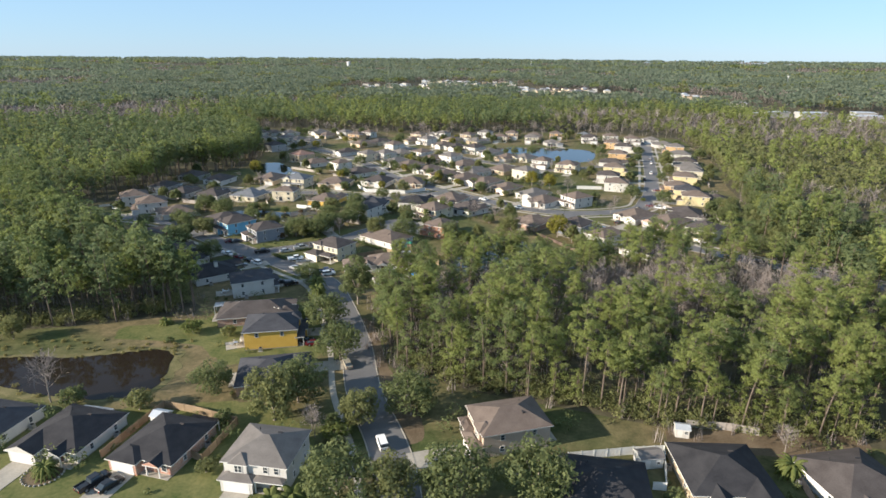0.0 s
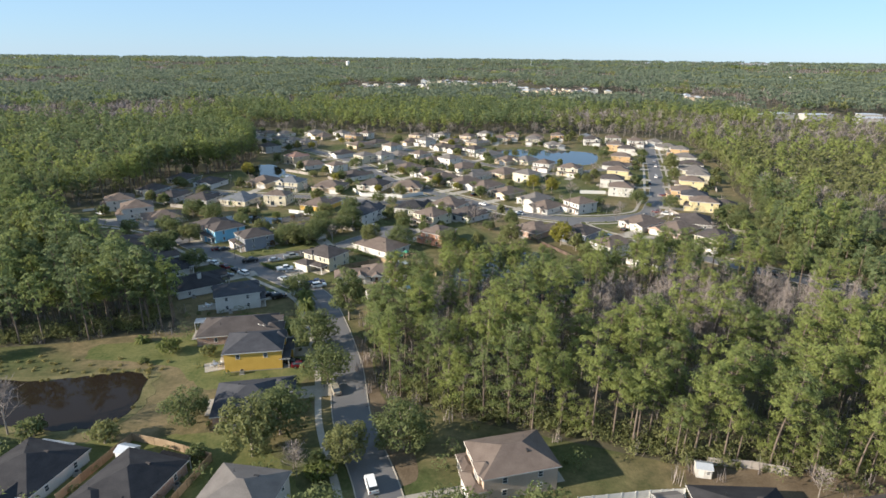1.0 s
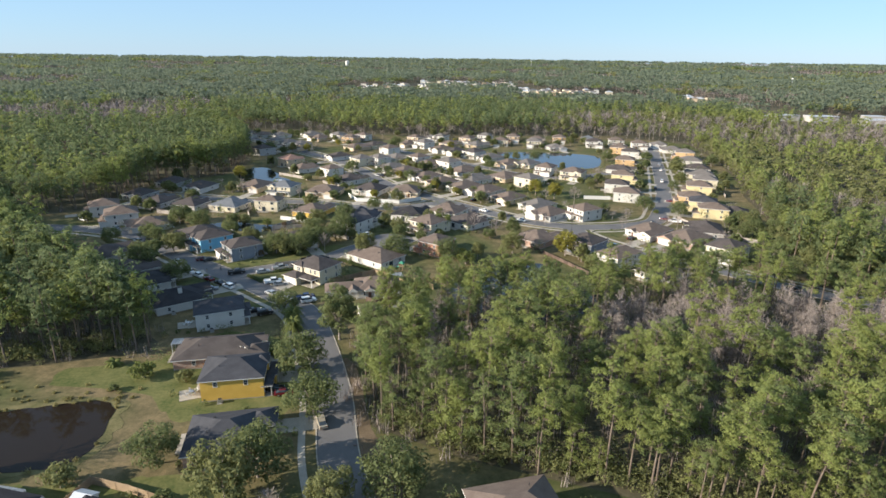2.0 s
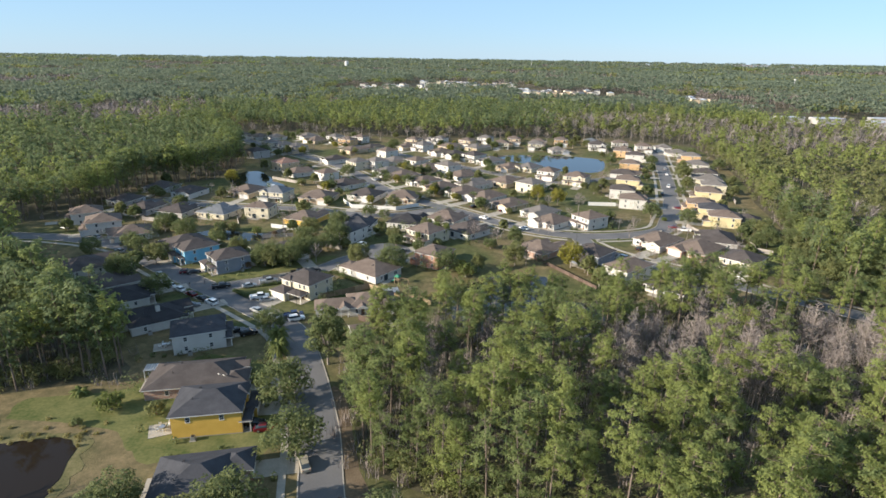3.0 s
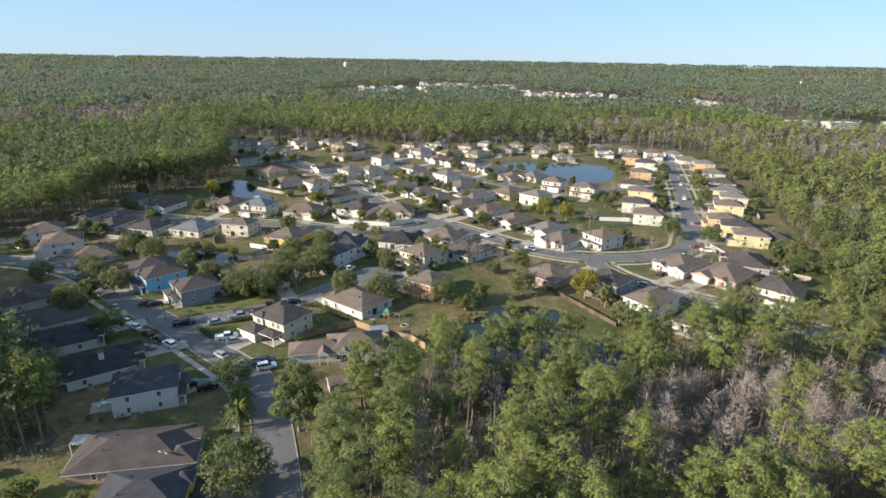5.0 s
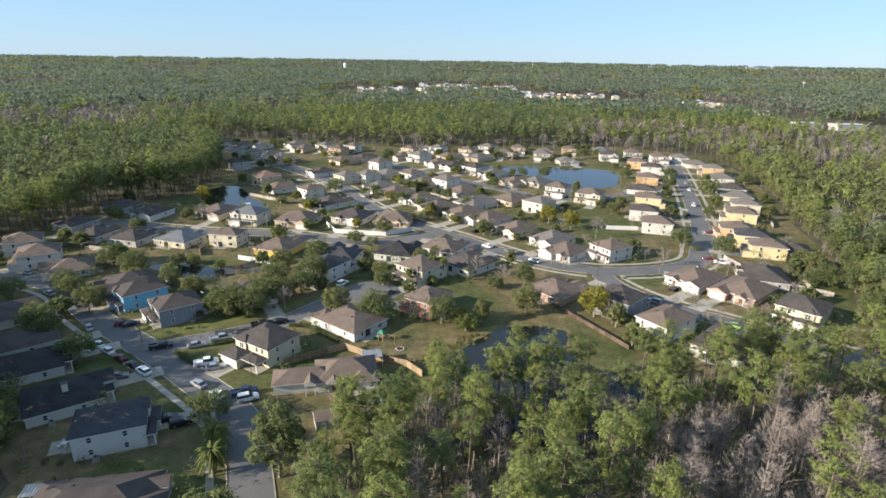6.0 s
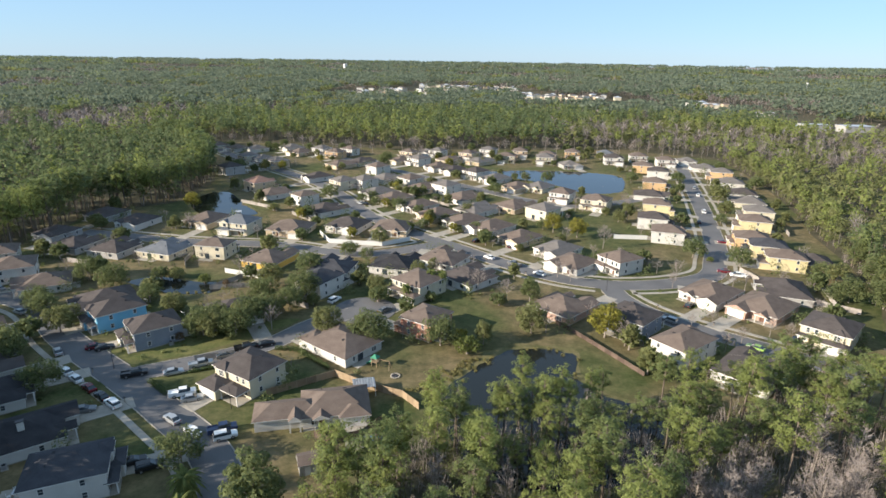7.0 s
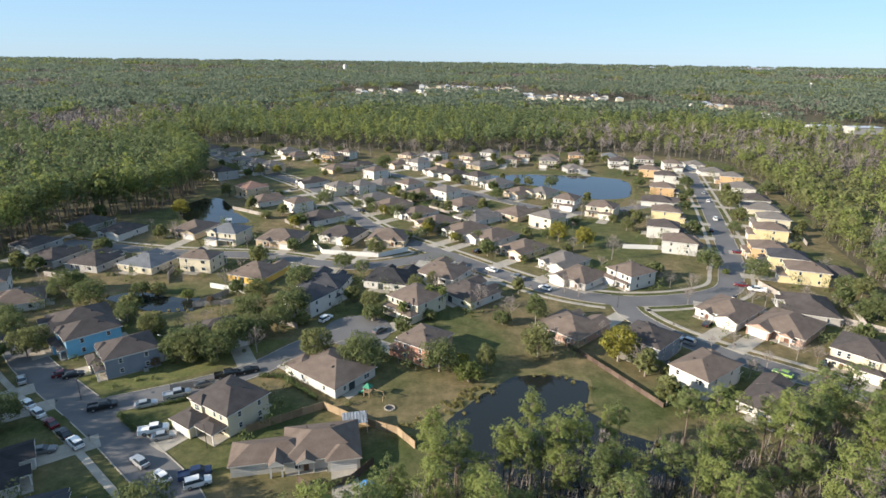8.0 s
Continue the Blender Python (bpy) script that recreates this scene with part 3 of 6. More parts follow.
    for z in rows:
        for s, turn in ((1, 90), (-1, -90)):
            if wall == "yellow" and z < 2:
                continue
            for yy in (-0.22, 0.26) if root.location.y < 330 else (0.05,):
                window(root, s * hx, yy * d, z, turn, 0.75, 1.1)
        if root.location.y < 430:
            window(root, -hx * 0.55, hy, z, 180, 1.5, 1.1)
        if root.location.y < 330:
            window(root, hx * 0.55, hy, z, 180, 0.75, 1.1)
    if storeys == 2:
        gc, q = (gx0 + gx1) / 2, 1.55
        bm = bmesh.new()
        add_box(bm, gc - q, gc + q, -hy - 0.5, -hy, 2.9, e)
        part("front_gable", bm, WALLS[wall], root)
        bm = bmesh.new()
        hip(bm, gc - q, gc + q, -hy - 0.5, -hy + 2.6, e + 0.015, 0.62, 0.3, "-y+y")
        part("gable_roof", bm, mats, root)
        window(root, gc, -hy - 0.5, 4.1, 0, 1.3, 1.3)
        window(root, px - 1.0, -hy, 4.1, 0, 0.8, 1.3)
        window(root, px + 1.0, -hy, 4.1, 0, 0.8, 1.3)
    if back_door:
        bd = part("patio_door", panelled_door(1.8, 2.05, 1), GLASS, root, "glazed patio door")
        bd.matrix_basis = pose(0.1 * w, hy, 0.12, 0, 0, 180)
        part("patio", box(-0.15 * w, 0.35 * w, hy, hy + 2.4, -0.2, 0.13), CONCRETE, root)
    tagged(root, f"{WALL_WORDS[wall]} {'two-storey' if storeys == 2 else 'single-storey'} house with {ROOF_WORDS[roof]} shingle hip roof and garage", "house", group)
    # roof vent and pipe
    if y < 330:
        vents(root, w, d, e, pitch, roof)
    # drive from the garage to the street
    f = Vector((math.cos(radians(facing)), math.sin(radians(facing)), 0))
    r = Vector((-f.y, f.x, 0))
    g = Vector((x, y, 0)) + f * (hy + wing) + r * ((gx0 + gx1) / 2)
    reach = 8.0
    for k in range(4, 26):
        p = g + f * k
        if any(min((p - q).length for q in line) < wd / 2 + 0.2 for _, line, wd in LINES):
            reach = k + 0.5
            break
    bm = box(-2.4, 2.4, -reach, 0.0, -0.2, 0.105)
    dr = link("driveway", bm, CONCRETE, "pale concrete driveway in front of a garage", "driveway")
    dr.matrix_basis = pose(g.x, g.y, 0, 0, 0, facing + 90)
    return root

ESTATE = {
    "entrance street": [
        (-121.5, 225.6, 1, 45, 13.8, 14.8, "white", "dark", 1, 2.6),
        (-97.8, 252.1, 1, -140, 13.8, 14.8, "tan", "dark", 1, 3.0),
        (-124.8, 265.0, 1, -150, 12.7, 13.8, "white", "brown", -1, 2.2),
        (-141.0, 273.6, 2, -150, 12.7, 12.7, "white", "brown", 1, 2.6),
        (-45.3, 141.3, 2, 10, 10.6, 13.2, "yellow", "charcoal", 1, 2.2),
        (-54.2, 155.3, 1, 10.5, 11.4, 19.4, "brick", "dark", -1, 2.0),
        (-61.3, 174.6, 2, 23, 9.8, 12.4, "white", "charcoal", 1, 2.0),
        (-78.4, 186.5, 1, 36, 12.6, 14.2, "white", "black", 1, 2.6),
        (-94.8, 199.2, 1, 36, 12.6, 13.6, "white", "black", 1, 2.4),
        (-73.4, 231.0, 2, -142, 10.6, 11.6, "slate", "dark", -1, 2.6),
        (-88.7, 240.8, 2, -136, 10.2, 12.6, "blue", "dark", -1, 2.2),
    ],
    "entrance street, continued": [
        (-105.8, 210.3, 1, 40, 12.7, 13.8, "white", "dark", -1, 2.2),
        (-156.0, 287.0, 2, -150, 12.0, 12.0, "white", "brown", -1, 2.4),
    ],
    "close": [
        (-4.1, 265.5, 2, -130, 12.2, 12.7, "cream", "brown", 1, 3.0),
        (-36.4, 265.8, 2, 60, 10.6, 11.7, "white", "charcoal", -1, 2.2),
        (-57.6, 245.9, 1, -60, 13.8, 12.7, "tan", "dark", 1, 2.6),
        (-41.0, 209.8, 2, -123, 12.0, 10.2, "cream", "dark", -1, 4.6),
        (-22.4, 226.2, 1, 142, 12.6, 15.6, "white", "brown", 1, 2.0),
        (-0.9, 237.6, 2, 147, 11.0, 9.8, "redbrick", "brown", 1, 2.2),
    ],
    "loop street": [
        (-82.6, 299.2, 2, 80, 11.7, 9.0, "cream", "brown", 1, 3.0),
        (-60.1, 291.0, 1, 70, 13.8, 13.8, "yellow", "brown", -1, 2.2),
        (-102.2, 299.6, 1, 72, 14.8, 12.7, "cream", "slate", 1, 2.6),
        (-35.1, 282.0, 1, 80, 13.8, 12.7, "white", "charcoal", 1, 3.0),
        (-13.6, 287.1, 1, 75, 14.8, 13.8, "white", "black", -1, 2.2),
        (3.9, 293.4, 1, 60, 14.8, 13.8, "white", "brown", 1, 2.6),
        (12.0, 275.0, 1, 44, 14.8, 13.8, "white", "dark", 1, 3.0),
        (-84.0, 331.7, 2, -105, 12.7, 11.7, "cream", "slate", -1, 2.2),
        (-62.2, 331.6, 1, -100, 15.9, 12.7, "tan", "brown", 1, 2.6),
        (-103.1, 343.6, 1, -105, 13.8, 12.7, "tan", "brown", 1, 3.0),
        (-18.4, 334.4, 1, -100, 14.8, 12.7, "tan", "brown", -1, 2.2),
    ],
    "loop street, continued": [
        (-38.2, 337.7, 1, -110, 14.8, 12.7, "white", "dark", 1, 2.6),
        (-121.6, 300.2, 1, 75, 13.8, 12.7, "grey", "dark", 1, 3.0),
        (-139.7, 304.6, 1, 75, 13.8, 12.7, "grey", "dark", -1, 2.2),
        (-132.4, 339.5, 1, -105, 12.7, 11.7, "white", "dark", 1, 2.6),
        (-156.0, 320.3, 1, -105, 12.7, 11.7, "grey", "dark", 1, 3.0),
        (-152.0, 350.0, 1, -105, 13.0, 11.5, "grey", "dark", 1, 2.4),
    ],
    "spine street, sunny fronts": [
        (51.6, 291.1, 1, -136, 12.7, 14.8, "white", "brown", -1, 2.2),
        (48.9, 306.9, 1, -136, 12.7, 14.8, "white", "grey", 1, 2.6),
        (36.2, 321.8, 1, -136, 12.7, 14.8, "tan", "brown", 1, 3.0),
        (25.3, 337.2, 1, -136, 12.7, 14.8, "white", "brown", -1, 2.2),
        (13.8, 347.3, 1, -136, 12.7, 14.8, "white", "brown", 1, 2.6),
        (1.3, 358.2, 1, -136, 12.7, 13.8, "tan", "brown", 1, 3.0),
        (-8.4, 374.6, 1, -136, 11.7, 13.8, "white", "brown", -1, 2.2),
        (-22.0, 390.5, 1, -136, 12.7, 13.8, "tan", "brown", 1, 2.6),
        (-32.0, 403.0, 1, -136, 11.7, 13.8, "white", "grey", 1, 3.0),
        (-42.4, 424.9, 2, -136, 10.6, 11.7, "white", "grey", -1, 2.2),
        (-54.4, 420.9, 2, -136, 10.6, 11.7, "cream", "grey", 1, 2.6),
    ],
    "spine street, sunny fronts, continued": [
        (-73.5, 443.4, 1, -136, 11.7, 12.7, "white", "dark", 1, 3.0),
        (68.2, 289.6, 2, -150, 10.8, 11.8, "white", "brown", -1, 2.4),
    ],
    "spine street, far side": [
        (-53.7, 363.6, 1, 44, 13.8, 12.7, "white", "dark", -1, 2.2),
        (-67.9, 382.7, 2, 44, 9.5, 10.6, "white", "brown", 1, 2.6),
        (-88.6, 395.7, 1, 44, 12.7, 11.7, "white", "brown", 1, 3.0),
        (-101.2, 414.9, 2, 44, 12.7, 12.7, "tan", "redbrown", -1, 2.2),
        (-132.9, 459.5, 2, 44, 11.7, 12.7, "grey", "dark", 1, 2.6),
    ],
    "inner street, backs": [
        (51.7, 360.8, 2, 44, 11.7, 11.7, "cream", "grey", 1, 3.0),
        (39.4, 376.0, 1, 44, 13.8, 13.8, "tan", "brown", -1, 2.2),
        (19.8, 367.4, 1, 44, 13.8, 14.8, "white", "grey", 1, 2.6),
        (14.0, 392.5, 1, 44, 13.8, 13.8, "white", "brown", 1, 3.0),
        (5.3, 412.6, 2, 44, 11.7, 11.7, "white", "grey", -1, 2.2),
        (-8.5, 414.2, 1, 44, 12.7, 12.7, "tan", "brown", 1, 2.6),
        (-15.6, 429.8, 2, 44, 10.6, 11.7, "white", "brown", 1, 3.0),
        (-31.3, 441.0, 1, 44, 12.7, 12.7, "white", "grey", -1, 2.2),
        (-39.3, 468.3, 2, 44, 10.6, 11.7, "white", "brown", 1, 2.6),
        (-54.4, 498.7, 1, 44, 12.7, 12.7, "white", "dark", 1, 3.0),
        (-67.7, 486.5, 1, 44, 12.7, 12.7, "tan", "brown", -1, 2.2),
    ],
    "inner street, fronts": [
        (82.5, 381.3, 2, -120, 12.7, 11.7, "cream", "brown", 1, 2.6),
        (68.2, 396.8, 2, -120, 10.6, 11.7, "white", "brown", 1, 3.0),
        (59.4, 422.7, 1, -130, 12.7, 12.7, "cream", "grey", -1, 2.2),
        (46.6, 422.0, 1, -136, 12.7, 12.7, "tan", "brown", 1, 2.6),
        (36.0, 445.4, 1, -136, 12.7, 13.8, "white", "grey", 1, 3.0),
        (24.6, 455.3, 2, -136, 11.7, 12.7, "white", "dark", -1, 2.2),
        (11.1, 471.5, 1, -136, 12.7, 13.8, "white", "dark", 1, 2.6),
        (0.1, 483.0, 1, -136, 12.7, 12.7, "white", "brown", 1, 3.0),
        (-13.8, 500.9, 2, -136, 11.7, 11.7, "white", "grey", -1, 2.2),
        (-26.7, 507.9, 1, -136, 11.7, 12.7, "tan", "brown", 1, 2.6),
        (7.8, 510.6, 1, 44, 12.7, 12.7, "tan", "brown", 1, 3.0),
    ],
    "inner street, fronts, continued": [
        (29.5, 507.5, 1, 44, 12.7, 12.7, "tan", "grey", -1, 2.2),
    ],
    "edge of the far wood": [
        (104.2, 541.6, 2, -100, 10.6, 10.6, "orange", "brown", 1, 2.6),
        (93.0, 498.5, 1, -80, 12.7, 11.7, "grey", "grey", 1, 3.0),
        (78.4, 515.6, 2, -100, 11.7, 11.7, "cream", "grey", -1, 2.2),
        (82.7, 528.8, 2, -100, 11.7, 10.6, "tan", "brown", 1, 2.6),
        (63.9, 543.8, 2, -100, 10.6, 10.6, "tan", "brown", 1, 3.0),
        (50.4, 518.4, 2, -100, 11.7, 10.6, "cream", "brown", -1, 2.2),
        (39.2, 547.4, 2, -110, 11.7, 10.6, "white", "grey", 1, 2.6),
        (22.5, 529.2, 2, -120, 10.6, 10.6, "tan", "brown", 1, 3.0),
        (-0.5, 538.2, 2, -120, 10.6, 10.6, "white", "grey", -1, 2.2),
        (-9.2, 545.7, 1, -120, 11.7, 10.6, "white", "grey", 1, 2.6),
        (-22.5, 530.8, 2, -120, 10.6, 9.5, "tan", "brown", 1, 3.0),
    ],
    "edge of the far wood, continued": [
        (-68.8, 540.8, 2, -120, 10.6, 9.5, "white", "brown", -1, 2.2),
        (-77.6, 526.1, 2, -120, 11.7, 10.6, "orange", "brown", 1, 2.6),
        (-91.1, 541.8, 2, -120, 10.6, 10.6, "white", "grey", 1, 3.0),
        (-106.4, 537.5, 1, -130, 12.7, 12.7, "tan", "brown", -1, 2.2),
        (-118.5, 559.7, 1, -130, 12.7, 12.7, "white", "grey", 1, 2.6),
        (-110.2, 484.2, 2, -130, 11.7, 11.7, "tan", "grey", 1, 3.0),
        (-122.0, 492.4, 2, -130, 10.6, 11.7, "white", "grey", -1, 2.2),
        (-144.7, 551.4, 1, -130, 12.7, 11.7, "white", "grey", 1, 2.6),
        (-135.2, 503.3, 2, -130, 10.6, 11.7, "cream", "grey", 1, 3.0),
        (-160.6, 553.0, 1, -130, 12.7, 11.7, "white", "brown", -1, 2.2),
        (-194.1, 565.3, 1, -130, 11.7, 11.7, "white", "grey", 1, 2.6),
    ],
    "edge of the far wood, continued, continued": [
        (-206.8, 573.9, 1, -130, 11.7, 11.7, "white", "brown", 1, 3.0),
        (-181.1, 566.5, 1, -130, 11.7, 11.7, "cream", "brown", -1, 2.2),
        (129.3, 517.2, 2, -100, 12.7, 12.7, "white", "dark", 1, 2.6),
        (150.6, 526.5, 2, -100, 11.7, 11.7, "white", "brown", 1, 3.0),
        (133.0, 552.1, 1, -100, 11.7, 11.7, "white", "slate", -1, 2.2),
    ],
    "north street, west side": [
        (99.0, 326.0, 2, -19, 11.1, 12.7, "white", "brown", 1, 2.6),
        (100.0, 347.5, 2, -19, 10.6, 12.7, "white", "dark", 1, 3.0),
        (111.3, 374.7, 2, -19, 10.6, 12.7, "paleyellow", "brown", -1, 2.2),
        (118.1, 404.9, 1, -19, 11.7, 13.8, "white", "dark", 1, 2.6),
        (129.2, 429.4, 2, -19, 10.6, 12.7, "orange", "brown", 1, 3.0),
        (144.0, 465.5, 2, -19, 10.6, 12.7, "white", "dark", -1, 2.2),
        (140.8, 485.7, 2, -19, 10.6, 12.7, "orange", "brown", 1, 2.6),
        (165.1, 510.2, 2, -100, 11.7, 10.6, "white", "brown", 1, 3.0),
        (185.3, 519.5, 1, -100, 12.7, 12.7, "white", "grey", -1, 2.2),
    ],
    "north street, east side": [
        (130.8, 294.0, 2, 161, 10.1, 12.7, "paleyellow", "brown", 1, 2.6),
        (131.8, 307.8, 2, 161, 10.6, 12.7, "paleyellow", "charcoal", 1, 3.0),
        (130.5, 318.3, 2, 161, 10.6, 12.7, "orange", "brown", -1, 2.2),
        (145.6, 345.0, 2, 161, 10.6, 12.7, "paleyellow", "brown", 1, 2.6),
        (156.6, 363.0, 2, 161, 10.6, 12.7, "cream", "grey", 1, 3.0),
        (166.5, 391.0, 1, 161, 12.7, 12.7, "cream", "grey", -1, 2.2),
        (180.4, 442.9, 1, 161, 12.7, 13.8, "white", "grey", 1, 2.6),
        (185.3, 464.5, 2, 161, 10.6, 12.7, "orange", "grey", 1, 3.0),
        (186.2, 492.2, 1, 161, 12.7, 12.7, "white", "grey", -1, 2.2),
        (173.1, 412.1, 1, 161, 12.7, 12.7, "white", "dark", 1, 2.6),
        (115.8, 266.8, 1, 161, 17.0, 12.7, "grey", "dark", 1, 3.0),
    ],
    "north street, east side, continued": [
        (142.1, 295.5, 1, 161, 12.7, 12.7, "tan", "dark", -1, 2.2),
    ],
    "south street": [
        (110.0, 234.7, 2, -136, 11.7, 12.7, "cream", "dark", 1, 2.6),
        (57.4, 240.3, 2, 44, 11.7, 11.7, "slate", "dark", 1, 3.0),
        (39.6, 251.2, 1, 44, 13.8, 13.8, "brick", "brown", -1, 2.2),
        (77.6, 214.1, 1, 44, 12.7, 13.8, "white", "dark", 1, 2.6),
        (90.3, 264.0, 1, -140, 13.2, 16.0, "white", "brown", 1, 2.4),
        (102.2, 253.8, 1, -140, 13.6, 17.0, "brick", "brown", -1, 2.6),
        (65.7, 225.1, 2, 36, 9.6, 14.0, "white", "brown", 1, 1.6),
    ],
    "near street": [
        (-31.8, 90.5, 2, -99, 11.6, 10.4, "white", "grey", -1, 1.7),
        (-52.9, 95.9, 1, -105, 12.2, 12.8, "redbrick", "black", -1, 1.6),
        (-72.5, 98.8, 1, -103, 13.0, 12.5, "white", "black", -1, 2.2),
        (-91.0, 101.0, 1, -102, 13.0, 12.5, "white", "charcoal", -1, 2.2),
        (13.0, 100.1, 2, 195, 9.9, 13.6, "tanpaint", "brown", 1, 2.4),
        (28.0, 84.0, 1, -100, 14.5, 13.0, "white", "black", 1, 2.4),
        (50.0, 88.0, 1, -92, 14.5, 13.5, "tan", "black", 1, 2.4),
        (72.5, 86.0, 1, -80, 14.5, 13.0, "white", "dark", 1, 2.4),
        (-40.3, 121.4, 1, 12, 12.5, 14.0, "brick", "charcoal", 1, 2.0),
    ],
}

for street, rows in ESTATE.items():
    for x, y, storeys, facing, w, d, wall, roof, side, wing in rows:
        house(x, y, storeys, facing, w * (1.04 if y > 330 else 1), d * (1.16 if y > 330 and storeys == 1 else 1), wall, roof, side, wing, "houses of the " + street.replace(", continued", ""))

house(-19.4, 198.5, 1, -78, 13.6, 10.2, "white", "brown", 1, 1.2, "houses of the close", arm=(9.5, 6.6), pitch=0.46)


# ------------------------------------------------------------------ trees


def tube(points, radii, n=6):
    """A tapered limb along points, as arrays of vertices and quads."""
    v, f = [], []
    for i, p in enumerate(points):
        d = (Vector(points[min(i + 1, len(points) - 1)]) - Vector(points[max(i - 1, 0)])).normalized()
        a = d.orthogonal().normalized()
        b = d.cross(a)
        for k in range(n):
            t = 2 * math.pi * k / n
            v.append(Vector(p) + (a * math.cos(t) + b * math.sin(t)) * radii[i])
    for i in range(len(points) - 1):
        for k in range(n):
            f.append((i * n + k, i * n + (k + 1) % n, (i + 1) * n + (k + 1) % n, (i + 1) * n + k))
    return [tuple(q) for q in v], f


def joined(pieces):
    V, F, o = [], [], 0
    for v, f in pieces:
        V.append(np.asarray(v, np.float32).reshape(-1, 3))
        F.append(np.asarray(f, np.int32) + o)
        o += len(v)
    return np.concatenate(V), np.concatenate(F)


def leaves(rng, centres, radii, count, size, slim=0.55, shell=0.5, droop=0.0, loose=0.4, heart=None):
    """Small leaf sprays, quads turned every way, in lumpy clouds round the given centres."""
    V = []
    for c, r in zip(centres, radii):
        d = rng.normal(size=(count, 3))
        d /= np.linalg.norm(d, axis=1)[:, None]
        rad = shell + (1 - shell) * rng.random(count) ** 0.6
        p = np.asarray(c) + d * rad[:, None] * np.asarray(r)
        face = d * 0.9
        if heart is not None:
            away = p - np.asarray(heart)
            face = d * 0.45 + away / (np.linalg.norm(away, axis=1)[:, None] + 1e-6) * 0.6
        out = face + rng.normal(size=(count, 3)) * loose + np.array([0, 0, 0.25 - droop])
        out /= np.linalg.norm(out, axis=1)[:, None]
        a = np.cross(out, rng.normal(size=(count, 3)))
        a /= np.linalg.norm(a, axis=1)[:, None]
        b = np.cross(out, a)
        s = size * (0.6 + 0.8 * rng.random(count))[:, None]
        a, b = a * s, b * s * slim
        V.append(np.stack([p - a * 0.8 - b, p - a * 0.8 + b, p + a * 1.2], axis=1))
    V = np.concatenate(V).reshape(-1, 3)
    return V, np.arange(len(V)).reshape(-1, 3)


def pine_shape(seed, tall=21.0, count=42, size=0.25, limbs=True, foot=(0.42, 0.58)):
    """Trunk and crown of a tall southern pine: bare stem below, then whorls of limbs that end in flat tufts of needles, and a rounded, uneven head."""
    rng = np.random.default_rng(seed)
    bend = rng.normal(size=2) * 0.6
    stem = lambda t: np.array([bend[0] * t * t, bend[1] * t * t, tall * t])
    ts = np.linspace(0, 0.97, 7)
    wood = [tube([tuple(stem(t)) for t in ts], [0.24 * (1 - 0.8 * t) + 0.03 for t in ts], 6)]
    cen, rad = [], []
    low = rng.uniform(*foot)
    n = int(rng.integers(30, 38))
    turn, wide = rng.uniform(0, 6.28), rng.uniform(3.3, 4.4)
    heavy = rng.uniform(0, 6.28)
    for i in range(n):
        u = (i + 0.5) / n
        t = low + (0.97 - low) * u ** 0.85
        a = turn + i * 2.4 + rng.normal() * 0.5
        side = 1.0 + 0.22 * math.cos(a - heavy)
        reach = wide * (0.12 + 0.9 * math.sin(math.pi * (0.2 + 0.72 * u)) ** 0.8) * rng.uniform(0.45, 1.08) * side
        o = stem(t)
        tip = o + np.array([math.cos(a) * reach, math.sin(a) * reach, 0.3 * reach + rng.normal() * 0.4])
        if limbs:
            wood.append(tube([tuple(o), tuple(tip)], [0.07, 0.02], 3))
        r = rng.uniform(0.75, 1.25)
        cen.append(tip)
        rad.append((r, r, r * 0.62))
        if reach > 1.7:
            cen.append(o + (tip - o) * rng.uniform(0.45, 0.65) + rng.normal(size=3) * 0.35)
            rad.append((r * 0.8, r * 0.8, r * 0.5))
    cen.append(stem(0.985))
    rad.append((1.0, 1.0, 0.9))
    if limbs:
        for i in range(5):
            t, a, reach = low * rng.uniform(0.6, 0.98), rng.uniform(0, 6.28), rng.uniform(0.7, 2.0)
            o = stem(t)
            wood.append(tube([tuple(o), tuple(o + np.array([math.cos(a) * reach, math.sin(a) * reach, 0.15 * reach]))], [0.05, 0.015], 3))
    return wood, leaves(rng, cen, rad, count, size, 0.34, 0.25, 0.0, 0.42, stem((low + 1) / 2))


def oak_shape(seed, tall=9.0, broad=1.0, dense=1.0, size=0.3):
    """Trunk and rounded, lumpy crown of a broad street tree."""
    rng = np.random.default_rng(seed)
    fork = tall * 0.27
    wood = [tube([(0, 0, 0), (0.05, 0, fork * 0.5), (0, 0.05, fork)], [0.24, 0.19, 0.17], 7)]
    cen, rad = [], []
    R = tall * 0.5 * broad
    n = int(rng.integers(26, 32))
    for i in range(n):
        z = 1 - 1.75 * (i + 0.5) / n
        a = i * 2.4 + rng.normal() * 0.3
        q = math.sqrt(max(0.0, 1 - min(1, z * z)))
        k = rng.uniform(0.62, 0.98)
        p = np.array([math.cos(a) * q * R * k, math.sin(a) * q * R * k, tall * 0.54 + z * tall * 0.4 * k])
        cen.append(p)
        r = R * rng.uniform(0.26, 0.4)
        rad.append((r, r, r * 0.8))
        if i % 3 == 0:
            wood.append(tube([(0, 0, fork * 0.9), tuple(p * 0.5 + np.array([0, 0, tall * 0.2])), tuple(p)], [0.12, 0.07, 0.02], 4))
    for i in range(5):
        cen.append(np.array([rng.normal() * R * 0.3, rng.normal() * R * 0.3, tall * rng.uniform(0.45, 0.75)]))
        rad.append((R * 0.4, R * 0.4, R * 0.35))
    return wood, leaves(rng, cen, rad, int(66 * dense), size, 0.62, 0.55)


